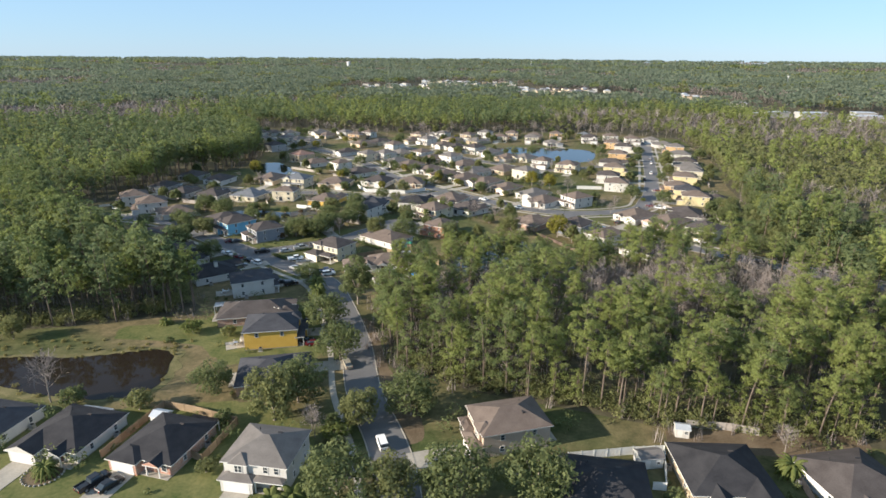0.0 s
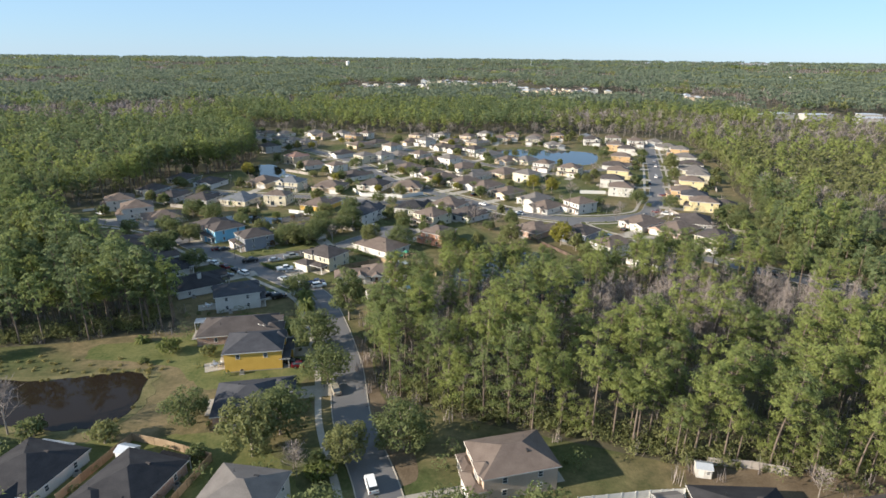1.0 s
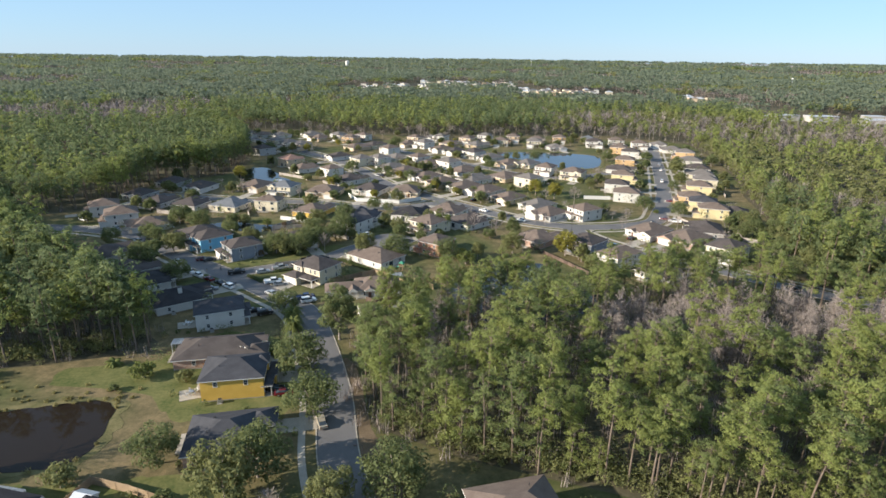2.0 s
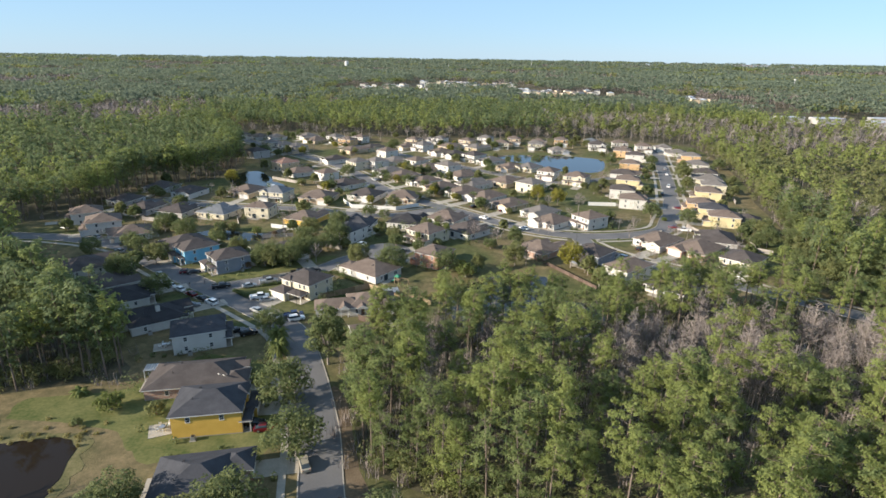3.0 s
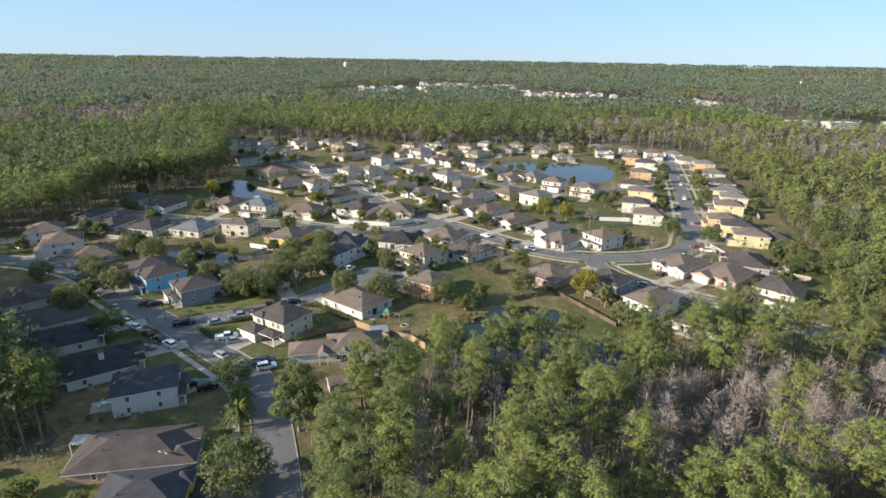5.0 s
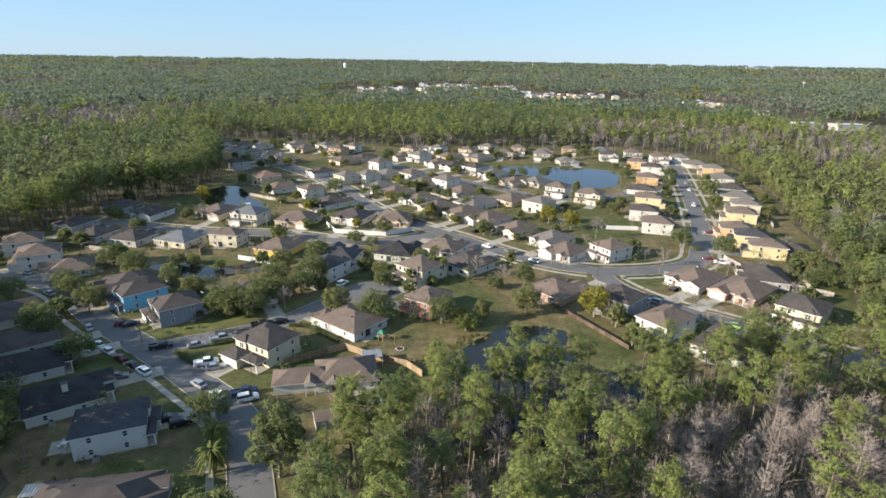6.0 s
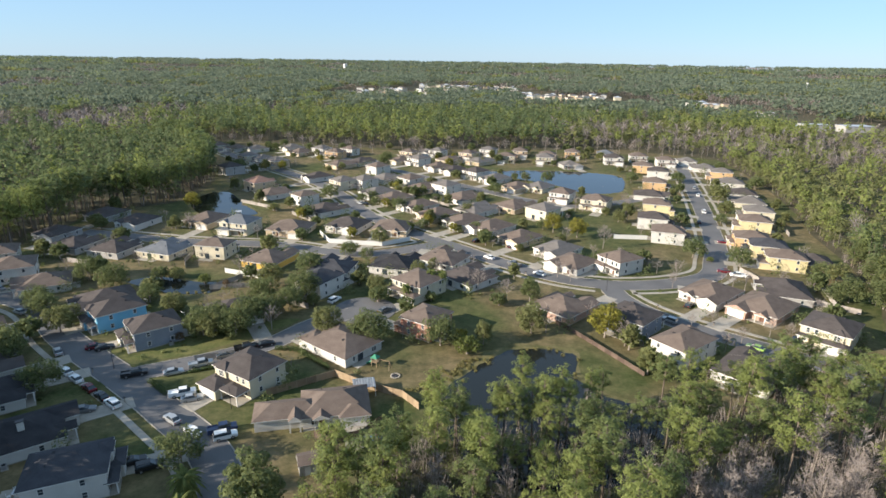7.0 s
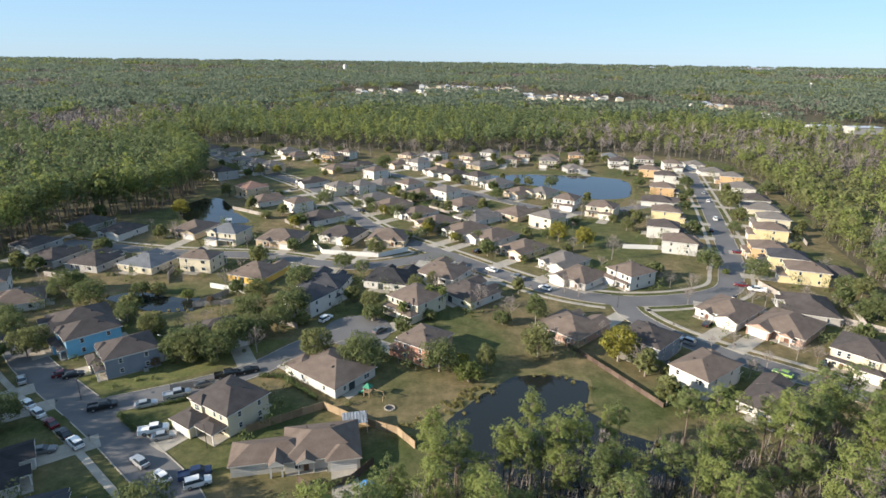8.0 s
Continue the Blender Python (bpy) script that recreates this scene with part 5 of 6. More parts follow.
def sparse_pine(seed, tall, mat, heads=5, count=17, size=0.85):
    """A lighter pine for the middle distance: a few rounded heads of foliage on a bare stem."""
    rng = np.random.default_rng(seed)
    cen, rad = [(0, 0, tall * 0.88)], [(2.1, 2.1, 1.9)]
    for i in range(1, heads):
        a, r = i * 2.4 + rng.normal() * 0.3, rng.uniform(1.3, 2.4)
        k = rng.uniform(1.4, 2.1)
        cen.append((math.cos(a) * r, math.sin(a) * r, tall * (0.84 - 0.4 * i / heads)))
        rad.append((k, k, k * 0.85))
    lv, lf = domes(rng, cen, rad, count, size, (0, 0, tall * 0.6))
    wv, wf = tube([(0, 0, 0), (0, 0, tall * 0.9)], [0.2, 0.05], 3)
    return mesh_of("far_trunk", wv, wf, BARK), mesh_of("far_crown", lv, lf, mat)


def sparse_round(seed, tall, mat, count=70, size=0.9):
    rng = np.random.default_rng(seed)
    cen = [(rng.normal() * 1.6, rng.normal() * 1.6, tall * rng.uniform(0.28, 0.82)) for _ in range(7)]
    lv, lf = domes(rng, cen, [(2.2, 2.2, tall * 0.17)] * 7, count // 7, size, (0, 0, tall * 0.55))
    wv, wf = tube([(0, 0, 0), (0, 0, tall * 0.7)], [0.2, 0.08], 3)
    return mesh_of("far_trunk", wv, wf, GREY_BARK), mesh_of("far_crown", lv, lf, mat)


def wood_patch(seed, wide, crowns, count, size, tall, mat, crown=3.4):
    """A piece of distant wood: many rounded crowns of uneven height, with a few stems."""
    rng = np.random.default_rng(seed)
    n = math.ceil(math.sqrt(crowns))
    cen, rad = [], []
    for i in range(crowns):
        x, y = ((i % n + rng.uniform(0.1, 0.9)) / n - 0.5) * wide, ((i // n + rng.uniform(0.1, 0.9)) / n - 0.5) * wide
        r = crown * rng.uniform(0.75, 1.25)
        h = tall * rng.uniform(0.72, 1.08)
        cen.append((x, y, h - r * 0.9))
        rad.append((r, r, r * 1.1))
    lv, lf = domes(rng, cen, rad, count, size)
    wv, wf = joined([tube([(c[0], c[1], 0), (c[0], c[1], c[2])], [0.25, 0.15], 3) for c in cen[::8]])
    return mesh_of("far_trunk", wv, wf, BARK), mesh_of("far_crown", lv, lf, mat)


def bare_patch(seed, wide, stems, tall, twigs, thick):
    """A piece of distant leafless wood."""
    rng = np.random.default_rng(seed)
    T, W = [], []
    for i in range(stems):
        o = np.array([rng.uniform(-0.5, 0.5) * wide, rng.uniform(-0.5, 0.5) * wide, 0])
        h = tall * rng.uniform(0.7, 1.1)
        W.append(tube([tuple(o), tuple(o + np.array([0, 0, h]))], [0.2, 0.06], 3))
        for k in range(twigs):
            a, r = rng.uniform(0, 6.28), h * 0.24 * rng.uniform(0.5, 1.0)
            s = o + np.array([0, 0, h * rng.uniform(0.35, 0.85)])
            q = s + np.array([math.cos(a) * r, math.sin(a) * r, r * 0.8])
            w = np.array([-math.sin(a), math.cos(a), 0.3]) * thick
            T.append([s - w, s + w, q + w, q - w])
    T = np.array(T).reshape(-1, 3)
    return mesh_of("far_trunk", *joined(W), GREY_BARK), mesh_of("far_twigs", T, np.arange(len(T)).reshape(-1, 4), TWIG)


def sparse_bare(seed, tall, twigs=40, thick=0.12):
    rng = np.random.default_rng(seed)
    T = []
    for i in range(twigs):
        a, t = i * 2.4, rng.uniform(0.3, 0.9)
        s = np.array([0, 0, tall * t])
        r = tall * 0.3 * rng.uniform(0.4, 1.0)
        q = s + np.array([math.cos(a) * r, math.sin(a) * r, r * 0.9])
        w = np.array([-math.sin(a), math.cos(a), 0]) * thick
        T.append([s - w, s + w, q + w, q - w])
    T = np.array(T).reshape(-1, 3)
    wv, wf = tube([(0, 0, 0), (0, 0, tall * 0.95)], [0.16, 0.05], 3)
    return mesh_of("far_trunk", wv, wf, GREY_BARK), mesh_of("far_twigs", T, np.arange(len(T)).reshape(-1, 4), TWIG)


LIGHT_PINES = [tree_parts("pine_tree", pine_shape(200 + k, (20, 22, 18, 21)[k], 10, 0.56, False, ((0.42, 0.56), (0.4, 0.54), (0.28, 0.42), (0.28, 0.42))[k]), BARK, (PINE, PINE_DULL, PINE_COOL, PINE_COOL)[k], "") for k in range(4)]
for k in range(4):
    sub = [s for s in REST if s[4] % 4 == k]
    grove("pine_wood", [LIGHT_PINES[k]], sub, "dense stand of tall pines beside the houses")

NEAR = {
    "pine": [sparse_pine(180 + k, (19, 21, 17)[k], PINE, 9, 32, 0.5) for k in range(3)],
    "deep": [sparse_pine(190 + k, (20, 18, 21)[k], PINE_DULL, 9, 32, 0.5) for k in range(3)],
    "olive": [sparse_round(195 + k, (14, 16)[k], OLIVE, 280, 0.5) for k in range(2)],
    "bare": [sparse_bare(198 + k, (14, 16)[k], 60, 0.07) for k in range(2)],
}
MID = {
    "pine": [sparse_pine(100 + k, (19, 21, 17)[k], PINE, 6, 16, 0.85) for k in range(3)],
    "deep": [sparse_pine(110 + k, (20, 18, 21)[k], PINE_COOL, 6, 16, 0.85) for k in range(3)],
    "olive": [sparse_round(120 + k, (14, 16)[k], OLIVE, 91, 0.95) for k in range(2)],
    "bare": [sparse_bare(130 + k, (14, 16)[k]) for k in range(2)],
}
# beyond 800 m, duller and bluish-tinted needles imitate aerial haze in the pine stands
FAR = {
    "pine": [wood_patch(140 + k, 24, 12, 9, 1.9, 19, PINE_DULL) for k in range(2)], "deep": [wood_patch(150 + k, 24, 12, 9, 1.9, 19, PINE_HAZED) for k in range(2)],
    "olive": [wood_patch(160, 24, 11, 9, 2.0, 16, OLIVE, 3.8)], "bare": [bare_patch(170, 24, 8, 15, 8, 0.3)],
}
FARTHEST = {
    "pine": [wood_patch(144, 56, 18, 5, 3.8, 18, PINE_DULL, 5.5)], "deep": [wood_patch(154 + k, 56, 18, 5, 3.8, 18, PINE_HAZED, 5.5) for k in range(2)],
    "olive": [wood_patch(164, 56, 16, 5, 4.0, 15, OLIVE, 6.0)], "bare": [bare_patch(174, 56, 10, 14, 5, 0.8)],
}
WORDS = {"pine": "far pine woods with sunlit yellow-green crowns", "deep": "far pine woods in dull to cool greens, farthest ones tinted for haze", "olive": "far olive-green hardwood trees", "bare": "far patches of leafless grey-brown trees"}
# open ground inside the far woods, where distant houses stand
GLADES = [[(-215, 1110), (-40, 1110), (-30, 1500), (-215, 1500)], [(-70, 1270), (205, 1240), (205, 1680), (-70, 1760)], [(120, 940), (350, 940), (365, 1290), (170, 1290)],
          [(370, 850), (500, 850), (510, 1150), (400, 1150)], [(360, 640), (560, 600), (600, 790), (380, 800)], [(410, 810), (505, 810), (505, 945), (430, 945)]]



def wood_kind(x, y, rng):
    """Which trees stand here: broad belts of pine, cooler stands, hardwoods and grey leafless swamps. Past 900 m, more
    haze-tinted pine and bare stands also stand in for haze.
    """
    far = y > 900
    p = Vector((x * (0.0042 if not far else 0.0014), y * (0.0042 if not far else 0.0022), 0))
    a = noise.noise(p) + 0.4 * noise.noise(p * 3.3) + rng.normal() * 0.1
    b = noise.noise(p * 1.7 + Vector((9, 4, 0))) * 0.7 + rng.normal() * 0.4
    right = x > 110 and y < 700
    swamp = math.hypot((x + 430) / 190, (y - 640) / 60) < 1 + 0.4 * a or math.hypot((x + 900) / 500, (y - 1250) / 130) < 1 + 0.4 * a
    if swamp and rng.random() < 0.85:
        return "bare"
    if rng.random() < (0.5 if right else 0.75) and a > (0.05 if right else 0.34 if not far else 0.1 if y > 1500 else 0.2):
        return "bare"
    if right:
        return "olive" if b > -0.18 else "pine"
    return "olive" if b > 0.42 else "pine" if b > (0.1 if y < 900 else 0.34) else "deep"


stock = {(k, far): [] for k in WORDS for far in (0, 1, 2, 3)}
# a close hem of hardwoods and thicket along the eastern edge
for dx, low, high in ((1, 0.25, 0.5), (4, 0.45, 0.75), (9, 0.6, 0.95)):
    for p in curve_through([(130, 236), (136, 250), (146, 264), (158, 298), (168, 338), (182, 373), (192, 405), (201, 440), (212, 490), (218, 540)], 4.6):
        stock["olive" if rng.random() < 0.8 else "pine", 0].append((p.x + dx + rng.uniform(-2, 2), p.y + rng.uniform(-1.5, 1.5), rng.uniform(low, high), rng.uniform(0, 360), int(rng.integers(0, 6)), 0.0))
r = 150.0
while r < 4750:
    far = 3 if r > 1750 else 2 if r > 800 else 1 if r > 350 else 0
    gap = (7.4, 8.4, 24.0, 54.0 if r < 3000 else 90.0)[far]
    half = radians(46 if r < 900 else 41)
    a = -half + rng.uniform(0, gap / r)
    while a < half:
        q = r + rng.uniform(-0.4, 0.4) * gap
        x, y = q * math.sin(a) + rng.uniform(-0.35, 0.35) * gap, 40 + q * math.cos(a) + rng.uniform(-0.35, 0.35) * gap
        a += gap / r
        edge = gap * 0.6 if far > 1 else 0
        if inside(x, y, CLEARING) or (y < 330 - abs(x) * 0.2 and -217 < x < 177) or (rng.random() < 0.95 and any(inside(x + e, y, c) for c in GLADES for e in (-edge, edge))):
            continue
        size = rng.uniform(0.74, 1.22) * (0.82 if x > 120 and y < 600 else 1) if far < 2 else rng.uniform(0.9, 1.12) * (1 if r < 3000 else 1.25)
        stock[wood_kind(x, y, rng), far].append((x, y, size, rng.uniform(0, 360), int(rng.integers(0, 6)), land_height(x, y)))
    r += gap * 0.95
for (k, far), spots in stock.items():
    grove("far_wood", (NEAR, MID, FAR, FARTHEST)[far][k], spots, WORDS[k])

# ------------------------------------------------------------------ vehicles


def section(bm, stations, slot=0):
    """A skin over cross sections (x, half width, bottom, top, top half width)."""
    rings_ = []
    for x, w, zb, zt, wt in stations:
        rings_.append([bm.verts.new(p) for p in ((x, -w, zb), (x, -w, zb + (zt - zb) * 0.55), (x, -wt, zt), (x, wt, zt), (x, w, zb + (zt - zb) * 0.55), (x, w, zb))])
    for a, b in zip(rings_, rings_[1:]):
        for k in range(6):
            bm.faces.new((a[k], a[(k + 1) % 6], b[(k + 1) % 6], b[k])).material_index = slot
    bm.faces.new(rings_[0]).material_index = slot
    bm.faces.new(rings_[-1][::-1]).material_index = slot


BODY = {
    "car": ([(-2.3, 0.8, 0.35, 0.85, 0.72), (-2.2, 0.88, 0.25, 0.95, 0.8), (0.9, 0.9, 0.22, 0.95, 0.82), (2.1, 0.86, 0.25, 0.8, 0.76), (2.32, 0.76, 0.35, 0.66, 0.68)],
            [(-1.95, 0.76, 0.9, 0.95, 0.74), (-1.15, 0.78, 0.9, 1.42, 0.6), (0.15, 0.78, 0.9, 1.45, 0.6), (1.05, 0.76, 0.88, 0.95, 0.74)], 1.42, (-1.2, 0.2), 0.32),
    "suv": ([(-2.3, 0.85, 0.45, 1.05, 0.8), (-2.25, 0.92, 0.32, 1.1, 0.86), (1.0, 0.94, 0.3, 1.1, 0.86), (2.1, 0.9, 0.32, 1.0, 0.82), (2.35, 0.8, 0.45, 0.85, 0.74)],
            [(-2.25, 0.82, 1.05, 1.1, 0.8), (-1.95, 0.82, 1.05, 1.72, 0.66), (0.25, 0.82, 1.05, 1.74, 0.66), (1.15, 0.8, 1.0, 1.1, 0.78)], 1.72, (-1.95, 0.3), 0.37),
    "pickup": ([(-2.85, 0.88, 0.5, 1.1, 0.86), (-2.8, 0.95, 0.4, 1.15, 0.9), (1.5, 0.97, 0.38, 1.15, 0.9), (2.6, 0.94, 0.4, 1.1, 0.86), (2.9, 0.85, 0.5, 0.95, 0.8)],
               [(-0.75, 0.85, 1.1, 1.15, 0.84), (-0.55, 0.85, 1.1, 1.82, 0.68), (0.95, 0.85, 1.1, 1.84, 0.68), (1.75, 0.84, 1.08, 1.15, 0.82)], 1.83, (-0.55, 1.0), 0.4),
}
wheel_parts = {}
for r in (0.32, 0.37, 0.4):
    bm = bmesh.new()
    bmesh.ops.create_cone(bm, cap_ends=True, segments=14, radius1=r, radius2=r, depth=0.22, matrix=Matrix.Rotation(radians(90), 4, "X"))
    t = bpy.data.meshes.new("tyre")
    bm.to_mesh(t)
    bm.free()
    t.materials.append(RUBBER)
    bm = bmesh.new()
    bmesh.ops.create_cone(bm, cap_ends=True, segments=10, radius1=r * 0.62, radius2=r * 0.62, depth=0.24, matrix=Matrix.Rotation(radians(90), 4, "X"))
    m = bpy.data.meshes.new("rim")
    bm.to_mesh(m)
    bm.free()
    m.materials.append(ALLOY)
    wheel_parts[r] = t, m
KIND_WORDS = {"car": "saloon car", "suv": "sport utility car", "pickup": "pickup truck"}
COLOUR_WORDS = {"white": "white", "silver": "silver", "black": "black", "red": "dark red", "blue": "navy blue", "grey": "grey", "green": "lime green", "gold": "champagne"}


def vehicle(kind, colour, x, y, heading, z=0.1):
    low, cab, roof_z, (ra, rb), wr = BODY[kind]
    root = new({"car": "car", "suv": "car", "pickup": "pickup_truck"}[kind])
    root.matrix_basis = pose(x, y, z, 0, 0, heading)
    bm = bmesh.new()
    section(bm, low)
    if kind == "pickup":
        for a in ((-2.7, -0.9, -0.9, -0.78), (-2.7, -0.9, 0.78, 0.9)):
            add_box(bm, a[0], a[1], a[2], a[3], 1.1, 1.35)
        add_box(bm, -2.82, -2.7, -0.86, 0.86, 1.1, 1.35)
    part("body", bm, PAINT[colour], root)
    bm = bmesh.new()
    section(bm, cab)
    part("cabin_glass", bm, GLASS, root, "dark tinted car glass")
    w = 0.62 if kind == "car" else 0.69
    bm = box(ra - 0.05, rb + 0.05, -w, w, roof_z - 0.02, roof_z + 0.05)
    part("roof_panel", bm, PAINT[colour], root)
    base = (low[-1][0] - low[0][0]) * 0.29
    for sx in (-base, base):
        for sy in (-0.8, 0.8):
            ob = part("wheel", wheel_parts[wr][0], None, root)
            ob.matrix_basis = pose(sx, sy * low[2][1] / 0.9, wr)
            part("rim", wheel_parts[wr][1], None, ob, "alloy rim")
    for s in (-1, 1):
        part("headlight", box(low[-1][0] - 0.12, low[-1][0] + 0.01, s * 0.55 - 0.16, s * 0.55 + 0.16, 0.55, 0.7), LENS, root)
        part("tail_light", box(low[0][0] - 0.01, low[0][0] + 0.06, s * 0.62 - 0.12, s * 0.62 + 0.12, 0.7, 0.88), TAIL, root)
    return tagged(root, f"{COLOUR_WORDS[colour]} {KIND_WORDS[kind]} parked by the houses", "car", "parked vehicles")


PARKED = [
    (-67.8, 199.4, "suv", "white", 143),
    (-94.0, 222.1, "car", "silver", 130),
    (-86.0, 212.5, "car", "white", 143),
    (-81.7, 209.3, "car", "white", 143),
    (-76.5, 205.6, "car", "red", 143),
    (-71.8, 202.3, "car", "black", 143),
    (-72.6, 197.1, "car", "grey", 20),
    (-52.6, 194.2, "car", "silver", 143),
    (-46.7, 190.2, "car", "white", 143),
    (-54.6, 203.8, "pickup", "white", 22),
    (-51.7, 202.0, "car", "silver", 22),
    (-41.0, 191.0, "pickup", "blue", 25),
    (-39.6, 188.8, "suv", "white", 25),
    (-69.4, 211.8, "pickup", "black", 25),
    (-60.6, 212.9, "car", "silver", 27),
    (-55.6, 216.7, "pickup", "silver", 27),
    (-51.2, 221.3, "car", "grey", 27),
    (-47.5, 225.4, "pickup", "black", 27),
    (-42.9, 227.6, "car", "black", 30),
    (-86.2, 225.0, "car", "red", 30),
    (-83.5, 224.6, "car", "black", 30),
    (-30.1, 256.9, "suv", "white", 60),
    (-13.8, 250.0, "car", "grey", 50),
    (21.3, 299.6, "car", "white", 133),
    (30.0, 292.0, "pickup", "grey", 133),
    (37.9, 282.9, "car", "white", 133),
    (17.6, 320.6, "car", "black", 44),
    (31.5, 313.6, "car", "black", 44),
    (80.4, 256.6, "car", "black", 44),
    (70.0, 245.4, "suv", "silver", 134),
    (108.7, 283.2, "pickup", "white", 161),
    (105.6, 287.7, "car", "red", 161),
]
PARKED += [
    (100.4, 234.0, "car", "black", 44),
    (86.9, 229.0, "car", "green", 134),
    (124.7, 354.5, "car", "black", 71),
    (135.6, 374.4, "suv", "white", 71),
    (148.7, 412.4, "car", "white", 71),
    (142.2, 427.2, "car", "white", 71),
    (154.7, 432.3, "car", "silver", 71),
    (121.8, 323.3, "car", "red", 161),
    (131.9, 328.7, "car", "black", 161),
    (-36.8, 382.0, "car", "black", 133),
    (-39.4, 383.0, "car", "silver", 133),
    (-13.0, 369.3, "suv", "silver", 44),
    (-8.0, 365.5, "car", "white", 44),
    (13.4, 371.6, "car", "black", 44),
    (67.5, 371.1, "car", "white", 60),
    (-63.4, 433.0, "car", "black", 133),
    (-23.3, 127.5, "car", "gold", 112),
    (-11.7, 97.2, "suv", "white", 108),
    (-33.6, 138.2, "car", "red", 10),
    (-36.5, 139.7, "car", "black", 10),
    (-61.6, 85.8, "pickup", "black", 60),
    (-58.4, 85.4, "car", "black", 60),
    (-53.9, 181.0, "car", "black", 30),
    (-50.3, 179.6, "suv", "black", 30),
    (117.5, 202.9, "car", "black", 130),
    (-159.8, 275.5, "car", "white", 150),
    (-138.5, 262.7, "car", "silver", 150),
    (-119.9, 245.4, "car", "silver", 150),
    (-111.3, 247.5, "car", "black", 150),
    (-102.0, 213.3, "car", "silver", 30),
]
for x, y, kind, colour, heading in PARKED:
    vehicle(kind, colour, x, y, heading)

# ------------------------------------------------------------------ fences


def fence(points, height, mat, label, board=0.15, bay=2.4):
    root = new("fence")
    base = Vector((*points[0], 0))
    root.matrix_basis = Matrix.Translation(base)
    for (ax, ay), (bx, by) in zip(points, points[1:]):
        L = math.hypot(bx - ax, by - ay)
        n = max(1, round(L / bay))
        ang = math.degrees(math.atan2(by - ay, bx - ax))
        for k in range(n):
            p = Vector((ax + (bx - ax) * k / n, ay + (by - ay) * k / n, 0)) - base
            post = part("post", box(-0.07, 0.07, -0.07, 0.07, -0.3, height + 0.08), mat, root)
            post.matrix_basis = pose(p.x, p.y, 0, 0, 0, ang)
            w = L / n
            m = max(2, int(w / board))
            zig = []
            for j in range(m):
                x0, x1 = 0.07 + (w - 0.14) * j / m, 0.07 + (w - 0.14) * (j + 1) / m
                zig += [(x0 + 0.012, -0.02), (x1 - 0.012, -0.02), (x1, 0.004)]
            rows_ = zig + [(q, 0.012) for q in (w - 0.07, 0.07)]
            bm = bmesh.new()
            lo = [bm.verts.new((q, d, 0.05)) for q, d in rows_]
            hi = [bm.verts.new((q, d, height)) for q, d in rows_]
            for j in range(len(rows_)):
                bm.faces.new((lo[j - 1], lo[j], hi[j], hi[j - 1]))
            bm.faces.new(hi)
            pan = part("fence_panel", bm, mat, root)
            pan.matrix_basis = pose(p.x, p.y, 0, 0, 0, ang)
    return tagged(root, label, "fence", "garden fences")


POND_FENCE = [(36.5, 243), (39.5, 238.5), (45, 228.5), (52.5, 214.5)]
CEDAR, WHITE, AGED = "close-boarded cedar garden fence", "white vinyl garden fence", "greyed board garden fence"
fence([(-64.2, 92.9), (-60, 109.5), (-52.5, 107.5), (-42.2, 103.7)], 1.8, WOODFENCE, CEDAR)
fence([(-42.2, 103.7), (-44.8, 91.9), (-47.6, 93.4)], 1.8, WOODFENCE, CEDAR)
fence([(23.7, 93.2), (36.5, 95), (42.7, 95.5), (39.4, 85.3), (37, 85.5)], 1.8, VINYL, WHITE)
fence([(50.3, 103.7), (58, 102.8), (64, 101)], 1.8, GREYFENCE, AGED)
fence([(-35.8, 203.9), (-22, 212.7), (-14.2, 207.7), (-5.4, 204.1), (-1.5, 199.4)], 1.9, WOODFENCE, CEDAR)
fence([(-22, 189.5), (-18.7, 187.2), (-12.5, 189.9), (-9, 195)], 1.8, DARKFENCE, "dark-stained board fence behind a house")
fence([(-49, 328), (-43, 316.5), (-34, 315), (-21, 313), (-10, 321)], 1.9, VINYL, WHITE, 0.3)
fence([(77, 328), (91, 327)], 1.9, VINYL, WHITE, 0.3)
fence([(112, 289), (115, 270), (117, 263), (131, 252)], 1.8, GREYFENCE, AGED)
fence([(-65, 276), (-72, 265), (-60, 268)], 1.7, GREYFENCE, AGED)
fence([(-58, 219), (-49, 222)], 1.7, GREYFENCE, AGED)
fence(POND_FENCE, 1.3, DARKFENCE, "low dark board fence along a garden by the pond")
fence([(-101, 383), (-84, 372), (-78, 366)], 1.7, GREYFENCE, AGED)
fence([(65, 92), (63, 80)], 1.8, DARKMETAL, "dark metal picket fence beside a house")
fence([(-92, 301), (-91, 291), (-88, 284)], 1.7, GREYFENCE, AGED, 0.15, 6.0)
# board fences across the backs of some gardens
rng = np.random.default_rng(5)
for rows in ESTATE.values():
    for x, y, storeys, facing, w, d, wall, roof, side, wing in rows:
        if 255 < y < 430 and rng.random() < 0.2:
            a, back = radians(facing), d / 2 + 7.0
            f, r = Vector((math.cos(a), math.sin(a))), Vector((-math.sin(a), math.cos(a)))
            c = Vector((x, y)) - f * back
            p, q = c + r * (w * 0.5 + 1.5), c - r * (w * 0.5 + 1.5)
            clear = all(math.hypot(h[0] - k.x, h[1] - k.y) > max(h[3], h[4]) * 0.5 + 1.5 for h in HOMES for k in (p, c, q) if (h[0], h[1]) != (x, y))
            if clear and all(off_roads(Vector((k.x, k.y, 0)), "", 1.5) for k in (p, c, q)) and not any(inside(k.x, k.y, pd[1]) for pd in PONDS for k in (p, c, q)):
                pale = rng.random() < 0.35
                fence([(p.x, p.y), (q.x, q.y)], 1.8, VINYL if pale else GREYFENCE, WHITE if pale else AGED, 0.3, 9.0)

